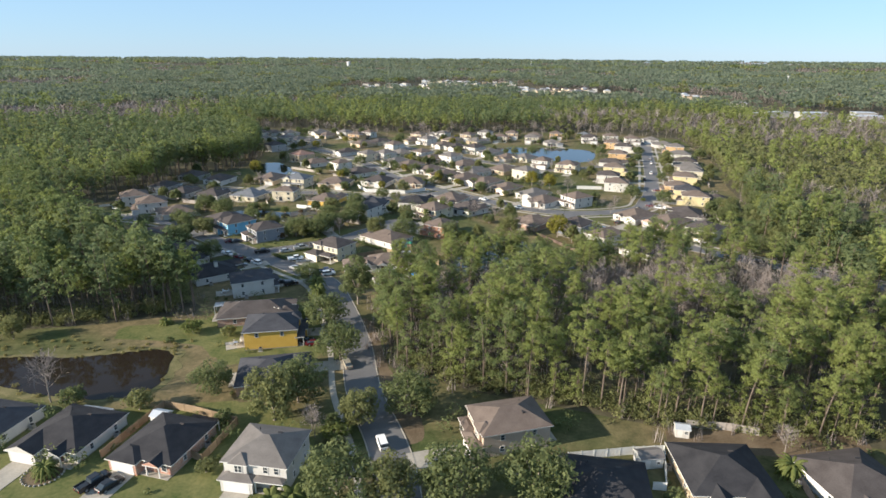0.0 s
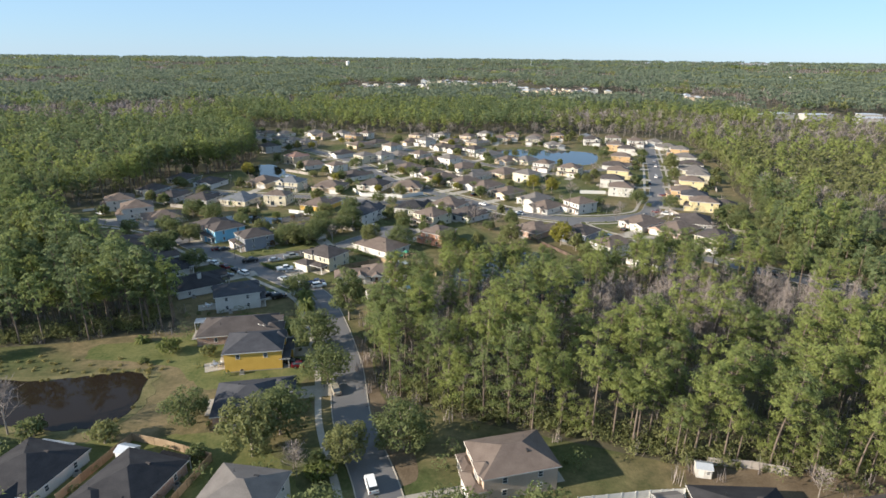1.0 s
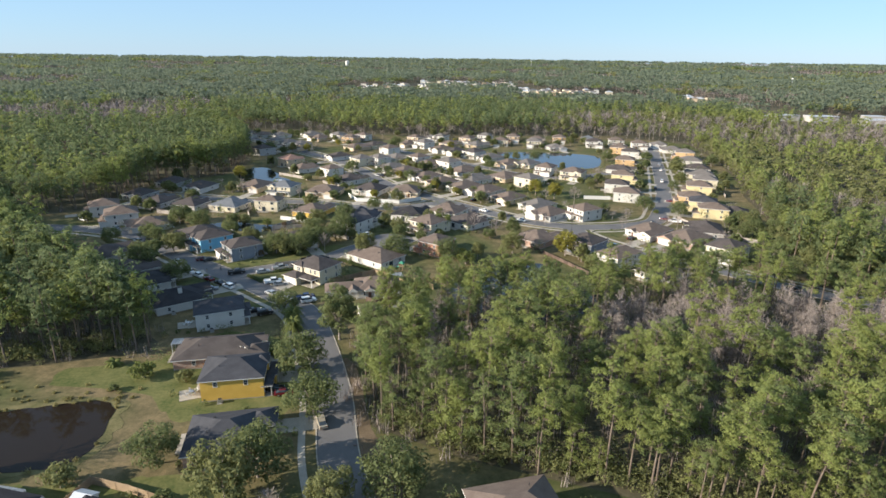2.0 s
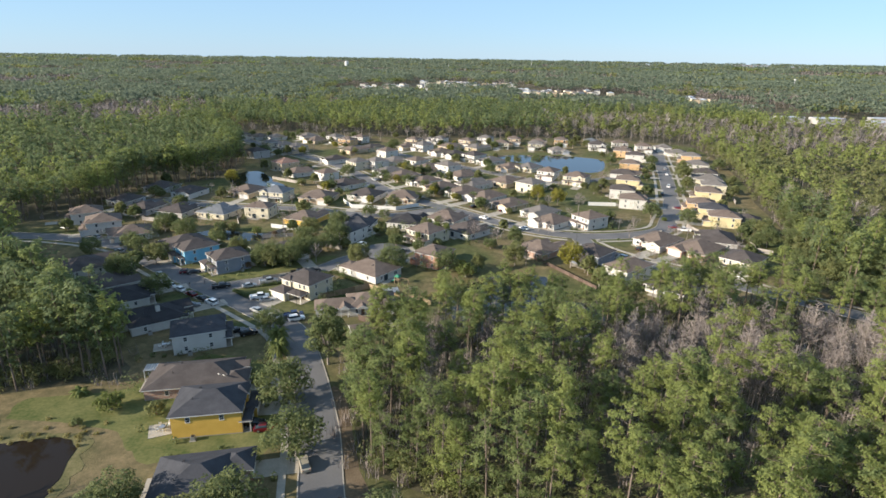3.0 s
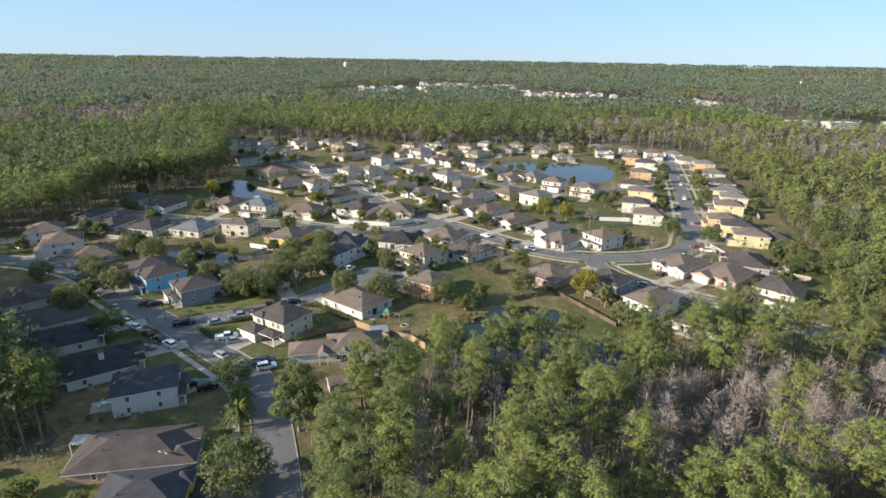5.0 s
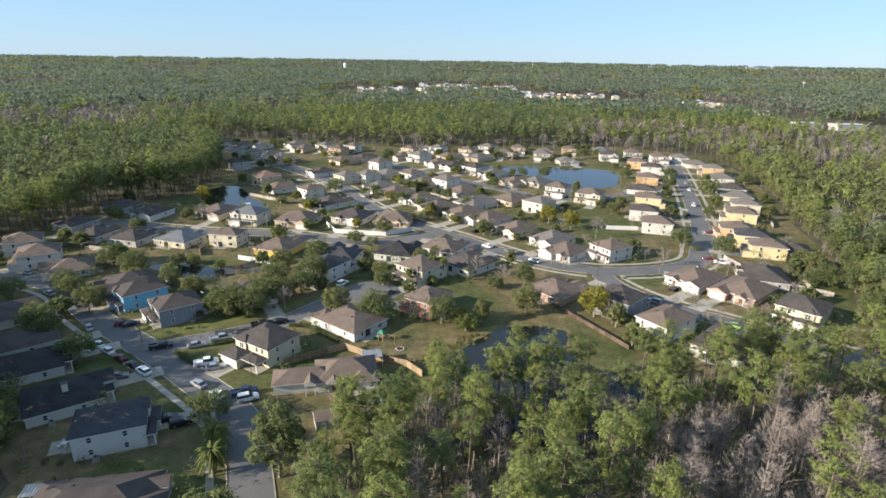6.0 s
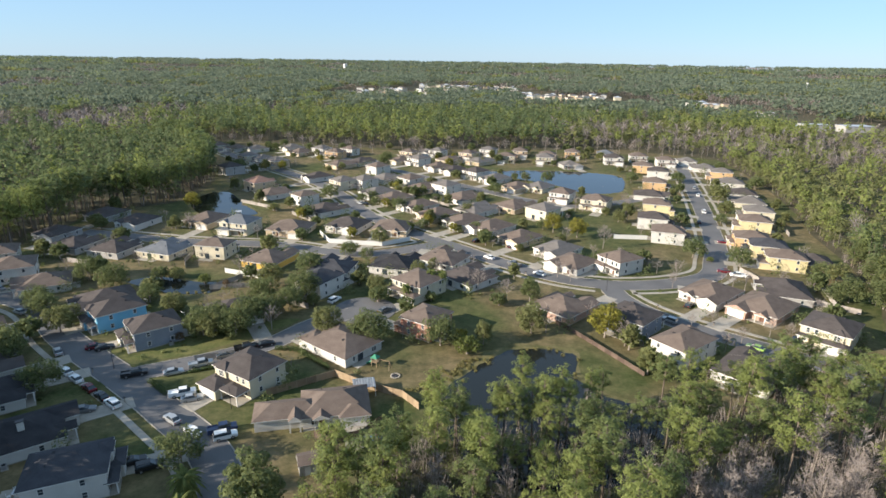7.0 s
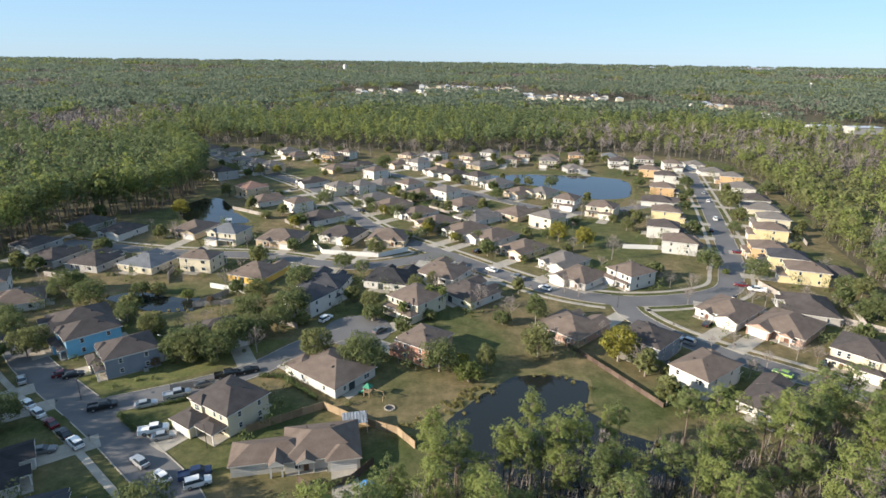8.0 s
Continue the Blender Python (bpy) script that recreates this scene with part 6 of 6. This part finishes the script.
# ------------------------------------------------------------------ sheds and garden things


def shed(x, y, turn, w, d, h, wall_mat, roof_mat, label):
    root = new("garden_shed")
    root.matrix_basis = pose(x, y, 0, 0, 0, turn)
    part("wall", box(-w / 2, w / 2, -d / 2, d / 2, -0.2, h), wall_mat, root)
    bm = bmesh.new()
    hip(bm, -w / 2, w / 2, -d / 2, d / 2, h, 0.45, 0.2, "-x+x", 0.1)
    part("roof", bm, (roof_mat, TRIM, wall_mat), root)
    dr = part("door", panelled_door(1.0, 1.8, 2), TRIM, root)
    dr.matrix_basis = pose(-w * 0.2, -d / 2, 0.05)
    window(root, w * 0.27, -d / 2, 1.3, 0, 0.6, 0.6)
    return tagged(root, label, "shed", "garden sheds")


shed(-58.0, 104.3, -14, 3.2, 2.6, 2.1, VINYL, METALROOF, "white garden shed with a pale metal roof")
shed(38.6, 92.4, 8, 4.4, 3.0, 2.3, WALLS["white"], ROOFS["grey"], "white timber garden shed with grey roof")
shed(-20.5, 180.5, 20, 5.0, 3.6, 2.3, WALLS["grey"], ROOFS["brown"], "grey garden shed with a brown shingle roof by the wood")
shed(48.3, 101.2, -12, 2.6, 2.2, 2.0, WALLS["white"], METALROOF, "small white garden shed by the wood")
shed(-94, 357, 20, 3.0, 2.4, 2.0, VINYL, METALROOF, "white garden shed on a lawn by the pond")


def patio_cover(x, y, turn, w, d, h, label, sheet=METALROOF):
    root = new("patio_cover")
    root.matrix_basis = pose(x, y, 0, 0, 0, turn)
    bm = bmesh.new()
    n = int(w / 0.3)
    lines = [[bm.verts.new((-w / 2 + w * k / n, y, h + (0.09 if k % 2 else 0.02))) for k in range(n + 1)] for y in (-d / 2, d / 2)]
    for k in range(n):
        bm.faces.new((lines[0][k], lines[0][k + 1], lines[1][k + 1], lines[1][k]))
    bmesh.ops.solidify(bm, geom=bm.faces[:], thickness=0.03)
    part("roof_sheet", bm, sheet, root)
    for sx in (-1, 1):
        part("post", box(sx * w / 2 * 0.95 - 0.06, sx * w / 2 * 0.95 + 0.06, d / 2 * 0.9 - 0.06, d / 2 * 0.9 + 0.06, -0.2, h), TRIM, root)
        part("post", box(sx * w / 2 * 0.95 - 0.06, sx * w / 2 * 0.95 + 0.06, -d / 2 * 0.9 - 0.06, -d / 2 * 0.9 + 0.06, -0.2, h), TRIM, root)
    return tagged(root, label, "patio cover", "patio covers")


patio_cover(-14.2, 206.0, 12, 5.0, 4.2, 2.5, "pale metal patio cover behind a house")
patio_cover(-48.4, 100.6, -15, 6.0, 4.0, 2.7, "dark flat patio cover behind a brick house", ROOFS["black"])
patio_cover(-71.5, 104.4, -11, 7.0, 2.6, 2.7, "pale ribbed metal patio cover behind a house")
patio_cover(-63.0, 157.6, 11, 7.6, 3.2, 2.9, "pale metal patio cover behind a brick house")


def playset(x, y, turn):
    root = new("playset")
    root.matrix_basis = pose(x, y, 0, 0, 0, turn)
    for sx in (-0.7, 0.7):
        for sy in (-0.7, 0.7):
            part("post", box(sx - 0.06, sx + 0.06, sy - 0.06, sy + 0.06, -0.2, 2.5), WOODFENCE, root)
    part("platform", box(-0.8, 0.8, -0.8, 0.8, 1.3, 1.4), WOODFENCE, root)
    bm = bmesh.new()
    hip(bm, -0.8, 0.8, -0.8, 0.8, 2.5, 0.9, 0.15, "-y+y", 0.05)
    part("canopy", bm, (GREENCLOTH, GREENCLOTH, GREENCLOTH), root, "green fabric canopy")
    part("swing_beam", box(0.8, 4.0, -0.06, 0.06, 2.1, 2.22), WOODFENCE, root)
    for s in (-0.8, 0.8):
        v, f = tube([(4.0, 0, 2.15), (4.2, s, -0.1)], [0.06, 0.06], 6)
        part("swing_leg", mesh_of("swing_leg", v, f, WOODFENCE), None, root)
    for xx in (1.7, 2.9):
        part("swing_seat", box(xx - 0.25, xx + 0.25, -0.1, 0.1, 0.5, 0.54), DARKMETAL, root)
        for s in (-0.22, 0.22):
            part("swing_chain", box(xx + s - 0.012, xx + s + 0.012, -0.012, 0.012, 0.54, 2.1), DARKMETAL, root)
    v, f = tube([(-0.8, 0, 1.35), (-1.6, 0, 0.7), (-2.5, 0, 0.2)], [0.28, 0.28, 0.28], 8)
    part("slide", mesh_of("slide", v, f, GREENCLOTH), None, root, "green plastic slide")
    return tagged(root, "wooden garden playset with green canopy and swings", "playset")


GREENCLOTH = material("green_canvas", (0.03, 0.15, 0.09), (0.06, 0.23, 0.14), 2, 8, 0.7, 0.1)
TARPBLUE = material("blue_tarpaulin", (0.03, 0.14, 0.4), (0.06, 0.24, 0.55), 1.5, 6, 0.5, 0.3)
playset(-13, 218, -25)


def street_lamp(x, y, turn):
    root = new("street_lamp")
    root.matrix_basis = pose(x, y, 0, 0, 0, turn)
    v, f = tube([(0, 0, -0.3), (0, 0, 3.0), (0, 0, 5.4)], [0.08, 0.06, 0.05], 8)
    part("pole", mesh_of("pole", v, f, DARKMETAL), None, root)
    v, f = tube([(0, 0, 5.3), (0.6, 0, 5.6), (1.2, 0, 5.6)], [0.04, 0.035, 0.035], 6)
    part("arm", mesh_of("arm", v, f, DARKMETAL), None, root)
    part("lantern", box(1.0, 1.6, -0.14, 0.14, 5.48, 5.62), DARKMETAL, root)
    return tagged(root, "dark metal street lamp at the kerb", "street lamp", "street lamps")


for x, y, a in ((-15, 141, 200), (-76, 215, -60), (-42, 199, 160), (58, 269, 90), (22, 305, -136), (-13, 114, 190), (128, 340, 160)):
    street_lamp(x, y, a)


def mailbox(x, y, turn):
    root = new("mailbox")
    root.matrix_basis = pose(x, y, 0, 0, 0, turn)
    part("post", box(-0.05, 0.05, -0.05, 0.05, -0.2, 1.05), WOODFENCE, root)
    part("box", box(-0.12, 0.12, -0.28, 0.28, 1.05, 1.3), DARKMETAL, root)
    return tagged(root, "dark mailbox on a wooden post", "mailbox", "mailboxes")


for x, y, a in ((-26, 128, 20), (-66, 201, 50), (-50, 189, 50), (-80, 213, 50), (33, 283, 44), (20, 297, 44), (70, 255, 44), (82, 243, 44), (-13, 92, 15)):
    mailbox(x, y, a)

# blue tarpaulin over a heap behind a fence
bm = bmesh.new()
bmesh.ops.create_icosphere(bm, subdivisions=3, radius=1.0)
for v in bm.verts:
    v.co = Vector((v.co.x * 1.6, v.co.y * 1.1, max(0, v.co.z) * (0.9 + 0.4 * noise.noise(v.co * 2.3))))
tarp = new("tarpaulin")
tarp.matrix_basis = pose(-9.5, 189.2, 0)
part("sheet", bm, TARPBLUE, tarp)
tagged(tarp, "blue tarpaulin over a heap in a back garden", "tarpaulin")

# reeds and tussocks along the pond banks
rng = np.random.default_rng(12)
cen, rad = [], []
for nm, pts, wob in PONDS[:2] + PONDS[4:]:
    for p in curve_through(pts + pts[:1], 1.6):
        if rng.random() < 0.4:
            cen.append((p.x + rng.normal() * 1.0, p.y + rng.normal() * 1.3, 0.35))
            s = rng.uniform(0.4, 0.9)
            rad.append((s, s, s * 0.8))
for k in range(70):
    t = rng.random()
    cen.append((-3.0 + 15.0 * t + rng.normal() * 1.2, 205.0 + 16.0 * t + rng.normal() * 1.5, 0.25))
    s = rng.uniform(0.3, 0.7)
    rad.append((s, s, s * 0.7))
for k in range(48):
    cen.append((rng.uniform(-118, -66), rng.uniform(134, 140) + rng.normal(), 0.25))
    s = rng.uniform(0.3, 0.75)
    rad.append((s, s, s * 0.7))
v, f = leaves(rng, cen, rad, 40, 0.3, 0.3, 0.2)
tagged(new("reeds", mesh_of("reeds", v, f, REED)), "straw-coloured reeds and tussocks round the ponds", "reeds", "", "stuff")

# low scrub along the edges of the woods
cen, rad = [], []
line = curve_through([(86, 98), (68, 101), (47, 104), (24, 112), (6, 118), (-12, 128)], 1.0)
line += curve_through([(-80, 158), (-98, 150), (-120, 146), (-150, 145)], 1.0) + curve_through([(-80, 158), (-90, 182), (-97, 190)], 1.0)
for p in line:
    for k in range(4):
        s = rng.uniform(0.6, 2.2)
        cen.append((p.x + rng.normal() * 1.6, p.y + rng.uniform(0, 7.0), s * rng.uniform(0.5, 1.9)))
        rad.append((s, s, s * 0.9))
for x, y, swamp in wood_spots:
    for _ in range(2 if -30 < x < 125 and y < 200 else int(rng.random() < 0.5)):
        s = rng.uniform(0.8, 2.3)
        cen.append((x + rng.normal() * 2, y + rng.normal() * 2, s * rng.uniform(0.6, 1.5)))
        rad.append((s, s, s))
v, f = leaves(rng, cen, rad, 46, 0.26, 0.5, 0.4, 0.0, 0.6)
tagged(new("scrub", mesh_of("scrub", v, f, OLIVE)), "low olive-green scrub at the edge of the wood", "scrub", "", "stuff")

# leafless brush between the stems
T = []
for x, y, swamp in wood_spots:
    for k in range(4 if -30 < x < 125 and 122 < y < 210 else 1):
        s = np.array([x + rng.normal() * 3.0, y + rng.normal() * 3.0, 0.0])
        for j in range(16):
            d = np.array([rng.normal() * 0.8, rng.normal() * 0.8, rng.uniform(1.5, 4.5)])
            w = np.array([-d[1], d[0], 0.0])
            w = w / (np.linalg.norm(w) + 1e-6) * rng.uniform(0.03, 0.08)
            q = s + np.array([rng.normal() * 0.5, rng.normal() * 0.5, 0])
            T.append([q - w, q + w, q + d])
T = np.array(T).reshape(-1, 3)
tagged(new("brush", mesh_of("brush", T, np.arange(len(T)).reshape(-1, 3), TWIG)), "grey leafless brush between the pine stems", "brush", "", "stuff")

# shrubs and little trees round the houses
cen, rad = [], []
for rows in ESTATE.values():
    for x, y, storeys, facing, w, d, wall, roof, side, wing in rows:
        for k in range(12 if y > 230 else 6):
            a = rng.uniform(0, 6.283)
            r = rng.uniform(0.62, 1.05) * max(w, d)
            s = rng.uniform(0.4, 1.1) if rng.random() < 0.7 else rng.uniform(1.2, 2.2)
            p = Vector((x + math.cos(a) * r, y + math.sin(a) * r, 0))
            if not off_roads(p, "", 1.0):
                continue
            for j in range(1 if s < 1.2 else 3):
                cen.append((p.x + rng.normal() * s * 0.4, p.y + rng.normal() * s * 0.4, s * (0.7 + 0.7 * j)))
                rad.append((s, s, s * 0.9))
v, f = leaves(rng, cen, rad, 28, 0.27, 0.6, 0.5)
tagged(new("garden_shrubs", mesh_of("garden_shrubs", v, f, OAK)), "clipped evergreen shrubs round the houses", "shrubs", "", "stuff")

# leafless shrubs and saplings in the gardens
spots = []
for hx, hy, facing, hw, hd in HOMES:
    for _ in range(3):
        a, r = rng.uniform(0, 6.283), rng.uniform(0.68, 1.1) * max(hw, hd)
        x, y = hx + math.cos(a) * r, hy + math.sin(a) * r
        if rng.random() < 0.5 and off_roads(Vector((x, y, 0)), "", 1.2) and not any(inside(x, y, p[1]) for p in PONDS) and all(math.hypot(x - q[0], y - q[1]) > max(q[3], q[4]) * 0.55 for q in HOMES):
            spots.append((x, y, rng.uniform(0.3, 0.7), rng.uniform(0, 360), 0, 0.0))
grove("leafless_shrubs", [(m[0], mesh_of("twigs", *bare_shape(330, 8.0, 0.55, 12)[1], TWIG)) for m in SMALL_BARES[:1]], spots, "leafless shrubs and saplings in the gardens")

# ------------------------------------------------------------------ things beside and on the nearer houses
HEDGE = material("hedge_leaves", (0.05, 0.075, 0.028), (0.12, 0.15, 0.055), 0.6, 3, rough=0.75, bump=0.0, by_island=0.25, through_light=0.4, spec=0.2)


def air_conditioner(x, y, turn):
    root = new("air_conditioner")
    root.matrix_basis = pose(x, y, 0.03, 0, 0, turn)
    part("pad", box(-0.6, 0.6, -0.6, 0.6, -0.1, 0.1), CONCRETE, root)
    bm = bmesh.new()
    add_box(bm, -0.42, 0.42, -0.42, 0.42, 0.1, 0.95)
    part("casing", bm, ALLOY, root)
    for k in range(5):
        z = 0.22 + k * 0.14
        part("louvre", box(-0.445, 0.445, -0.445, 0.445, z, z + 0.06), ALLOY, root)
    bm = bmesh.new()
    bmesh.ops.create_cone(bm, cap_ends=True, segments=14, radius1=0.36, radius2=0.33, depth=0.06, matrix=Matrix.Translation((0, 0, 0.98)))
    part("fan_guard", bm, DARKMETAL, root)
    return tagged(root, "grey air conditioner on a concrete pad beside a house", "air conditioner", "air conditioners")


for rows in ESTATE.values():
    for x, y, storeys, facing, w, d, wall, roof, side, wing in rows:
        if y < 250:
            a, s = radians(facing), -side
            px, py = w / 2 + 0.9, -d * 0.2
            air_conditioner(x - math.sin(a) * px * s + math.cos(a) * py, y + math.cos(a) * px * s + math.sin(a) * py, facing)


def chimney(x, y, turn, top, mat, label):
    root = new("chimney")
    root.matrix_basis = pose(x, y, 0, 0, 0, turn)
    part("shaft", box(-0.55, 0.55, -0.4, 0.4, -0.2, top), mat, root)
    part("cap", box(-0.66, 0.66, -0.51, 0.51, top, top + 0.16), DARKMETAL, root)
    return tagged(root, label, "chimney", "chimneys")


chimney(-76.6, 184.9, 36, 6.1, WALLS["white"], "white-sided chimney with a dark cap rising through a black roof")
chimney(91.6, 265.2, 30, 5.6, WALLS["white"], "white-sided chimney with a dark cap rising through a brown roof")


def satellite_dish(x, y, z, turn):
    root = new("satellite_dish")
    root.matrix_basis = pose(x, y, z, 0, 0, turn)
    v, f = tube([(0, 0, -0.3), (0, 0, 0.35), (0, -0.12, 0.55)], [0.03, 0.03, 0.025], 5)
    part("mast", mesh_of("mast", v, f, ALLOY), None, root)
    bm = bmesh.new()
    bmesh.ops.create_uvsphere(bm, u_segments=12, v_segments=8, radius=0.6)
    bmesh.ops.delete(bm, geom=[v for v in bm.verts if v.co.z > -0.38], context="VERTS")
    bmesh.ops.transform(bm, verts=bm.verts, matrix=pose(0, 0.2, 0.95, 50, 0, 0))
    bmesh.ops.solidify(bm, geom=bm.faces[:], thickness=0.02)
    part("dish", bm, VINYL, root)
    return tagged(root, "small pale satellite dish mounted on a shingle roof", "satellite dish", "satellite dishes")


for x, y, z, turn in ((-47.4, 152.6, 3.7, 150), (-46.2, 152.4, 3.5, 150), (-80.5, 242.5, 5.9, 150), (-66.5, 234.2, 5.9, 150)):
    satellite_dish(x, y, z, turn)


def hedge(points, w, h, label):
    rng = np.random.default_rng(int(abs(points[0][0]) * 10))
    cen = [(p.x + rng.normal() * 0.08, p.y + rng.normal() * 0.08, h * rng.choice((0.3, 0.62))) for p in curve_through(points, 0.45) for _ in range(2)]
    v, f = leaves(rng, cen, [(w * 0.5, w * 0.5, h * 0.4)] * len(cen), 46, 0.13, 0.6, 0.55)
    return tagged(new("hedge", mesh_of("hedge", v, f, HEDGE)), label, "hedge")


hedge([(-39.5, 225.4), (-34, 224.5), (-29, 220.3), (-24.3, 216)], 1.1, 1.5, "dark green clipped hedge along the back of a garden")
hedge([(-64.5, 209.2), (-61.5, 206.8), (-58.6, 204.2)], 1.6, 1.1, "low dark green hedge in a bed at the street corner")
hedge([(-57, 213.6), (-54, 215), (-51.5, 216.4)], 1.2, 0.9, "low evergreen hedge beside a pale driveway")

# ring of white stones round a fire pit
pit = new("fire_pit")
pit.matrix_basis = pose(-7.7, 213.2, 0.03)
bm = bmesh.new()
bmesh.ops.create_cone(bm, cap_ends=True, segments=16, radius1=0.9, radius2=0.8, depth=0.14)
part("ash_bed", bm, DARKMETAL, pit, "dark ash")
bm = bmesh.new()
bmesh.ops.create_icosphere(bm, subdivisions=1, radius=0.24)
stone_mesh = bpy.data.meshes.new("stone")
bm.to_mesh(stone_mesh)
bm.free()
stone_mesh.materials.append(CONCRETE)
for k in range(14):
    st = part("stone", stone_mesh, None, pit)
    st.matrix_basis = pose(1.05 * math.cos(k * 0.4488), 1.05 * math.sin(k * 0.4488), 0.1, 20 * k, 33 * k, 50 * k)
tagged(pit, "ring of pale stones round a garden fire pit", "fire pit")


def garden_table(x, y, turn):
    root = new("garden_table")
    root.matrix_basis = pose(x, y, 0.14, 0, 0, turn)
    bm = bmesh.new()
    bmesh.ops.create_cone(bm, cap_ends=True, segments=16, radius1=0.62, radius2=0.62, depth=0.04, matrix=Matrix.Translation((0, 0, 0.73)))
    part("tabletop", bm, ALLOY, root)
    for sx, sy in ((1, 1), (1, -1), (-1, 1), (-1, -1)):
        part("leg", box(sx * 0.36 - 0.025, sx * 0.36 + 0.025, sy * 0.36 - 0.025, sy * 0.36 + 0.025, 0, 0.71), DARKMETAL, root)
    return tagged(root, "round pale metal garden table on a patio", "table", "garden tables")


def garden_chair(x, y, turn):
    root = new("garden_chair")
    root.matrix_basis = pose(x, y, 0.14, 0, 0, turn)
    part("seat", box(-0.25, 0.25, -0.25, 0.25, 0.4, 0.45), VINYL, root)
    b = part("backrest", box(-0.25, 0.25, -0.02, 0.02, 0.0, 0.5), VINYL, root)
    b.matrix_basis = pose(0, 0.26, 0.45, -12, 0, 0)
    for sx, sy in ((1, 1), (1, -1), (-1, 1), (-1, -1)):
        part("leg", box(sx * 0.22 - 0.02, sx * 0.22 + 0.02, sy * 0.22 - 0.02, sy * 0.22 + 0.02, 0, 0.4), VINYL, root)
    return tagged(root, "white plastic garden chair on a concrete patio", "chair", "garden chairs")


for tx, ty in ((-69.6, 172.3), (-54.2, 137.9)):
    slab = link("patio_slab", box(-2.6, 2.6, -2.2, 2.2, -0.2, 0.135), CONCRETE, "pale concrete patio slab behind a house", "patio")
    slab.matrix_basis = pose(tx, ty, 0, 0, 0, 23)
    garden_table(tx, ty, 10)
    for k in range(4):
        a = radians(40 + 90 * k)
        garden_chair(tx + 1.0 * math.cos(a), ty + 1.0 * math.sin(a), 40 + 90 * k - 90)

# palm bed with a pale border on the front lawn
blob("palm_bed", [(-75.2, 86.5), (-72.4, 85.2), (-69.6, 86.3), (-69.0, 89.4), (-71.5, 91.4), (-74.8, 90.3)], 0.06, STRAW, "mulched palm bed with pale edging on a front lawn", "flower bed", 0.3)
edge_root = new("bed_edging")
edge_root.matrix_basis = pose(-72.2, 88.4, 0.05)
for k in range(26):
    st = part("stone", stone_mesh, None, edge_root)
    st.matrix_basis = pose(3.4 * math.cos(k * 0.2417), 3.1 * math.sin(k * 0.2417), 0.08, 25 * k, 31 * k, 40 * k)
tagged(edge_root, "pale edging stones round a palm bed", "edging stones")

# ------------------------------------------------------------------ far settlement beyond the woods


def far_house(x, y, turn, w, d, h, wall_mat, roof_mat, name="far_house", pitch=0.4, label="distant pale house with a low roof among the woods"):
    root = new(name)
    root.matrix_basis = pose(x, y, land_height(x, y), 0, 0, turn)
    part("wall", box(-w / 2, w / 2, -d / 2, d / 2, -1, h), wall_mat, root)
    bm = bmesh.new()
    hip(bm, -w / 2, w / 2, -d / 2, d / 2, h, pitch, 0.5)
    part("roof", bm, (roof_mat, TRIM, wall_mat), root)
    return tagged(root, label, "house", "distant houses")


rng = np.random.default_rng(21)
FAR_WALLS = [WALLS["white"], WALLS["white"], WALLS["cream"], WALLS["tan"]]
FAR_ROOFS = [ROOFS["grey"], ROOFS["brown"], ROOFS["slate"], METALROOF]
for (x0, y0), (x1, y1), n, deep in (((-190, 1370), (60, 1390), 48, 110), ((-60, 1640), (185, 1560), 60, 60), ((130, 1270), (345, 1235), 48, 60), ((425, 1110), (470, 1090), 12, 40), ((450, 930), (480, 925), 4, 10)):
    for k in range(n):
        t = rng.random()
        x, y = x0 + (x1 - x0) * t + rng.normal() * 3, y0 + (y1 - y0) * t + rng.uniform(-deep, deep)
        far_house(x, y, rng.uniform(-30, 30), rng.uniform(9, 14), rng.uniform(8, 11), rng.uniform(5, 7.5), FAR_WALLS[int(rng.integers(0, 4))], FAR_ROOFS[int(rng.integers(0, 4))])
for x, y, w, d in ((428, 762, 30, 16), (468, 752, 34, 18), (512, 712, 36, 20), (395, 745, 14, 10), (540, 760, 24, 16)):
    far_house(x, y, rng.uniform(-12, 4), w, d, 7.0, WALLS["grey"], METALROOF, "warehouse", 0.1, "long white commercial building with pale metal roof")

tower = new("water_tower")
tower.matrix_basis = pose(-463, 2950, land_height(-463, 2950))
bm = bmesh.new()
bmesh.ops.create_cone(bm, cap_ends=True, segments=24, radius1=8.6, radius2=8.6, depth=21, matrix=Matrix.Translation((0, 0, 17.5)))
bmesh.ops.create_cone(bm, cap_ends=True, segments=24, radius1=8.9, radius2=2, depth=3, matrix=Matrix.Translation((0, 0, 29.5)))
part("tank", bm, VINYL, tower)
bm = bmesh.new()
bmesh.ops.create_cone(bm, cap_ends=True, segments=16, radius1=5, radius2=4, depth=9, matrix=Matrix.Translation((0, 0, 3.5)))
part("pedestal", bm, VINYL, tower)
tagged(tower, "white cylindrical water tower above the far woods", "water tower")
for x, y, h in ((25, 2600, 30), (860, 1500, 30), (-1700, 2300, 70), (420, 2900, 40)):
    m = new("radio_mast")
    m.matrix_basis = pose(x, y, land_height(x, y))
    v, f = tube([(0, 0, -1), (0, 0, h)], [0.9, 0.5], 5)
    part("lattice", mesh_of("lattice", v, f, ALLOY), None, m)
    part("beacon", box(-1.6, 1.6, -1.6, 1.6, h - 3, h), VINYL, m)
    tagged(m, "slim pale radio mast above the far woods", "mast", "radio masts")
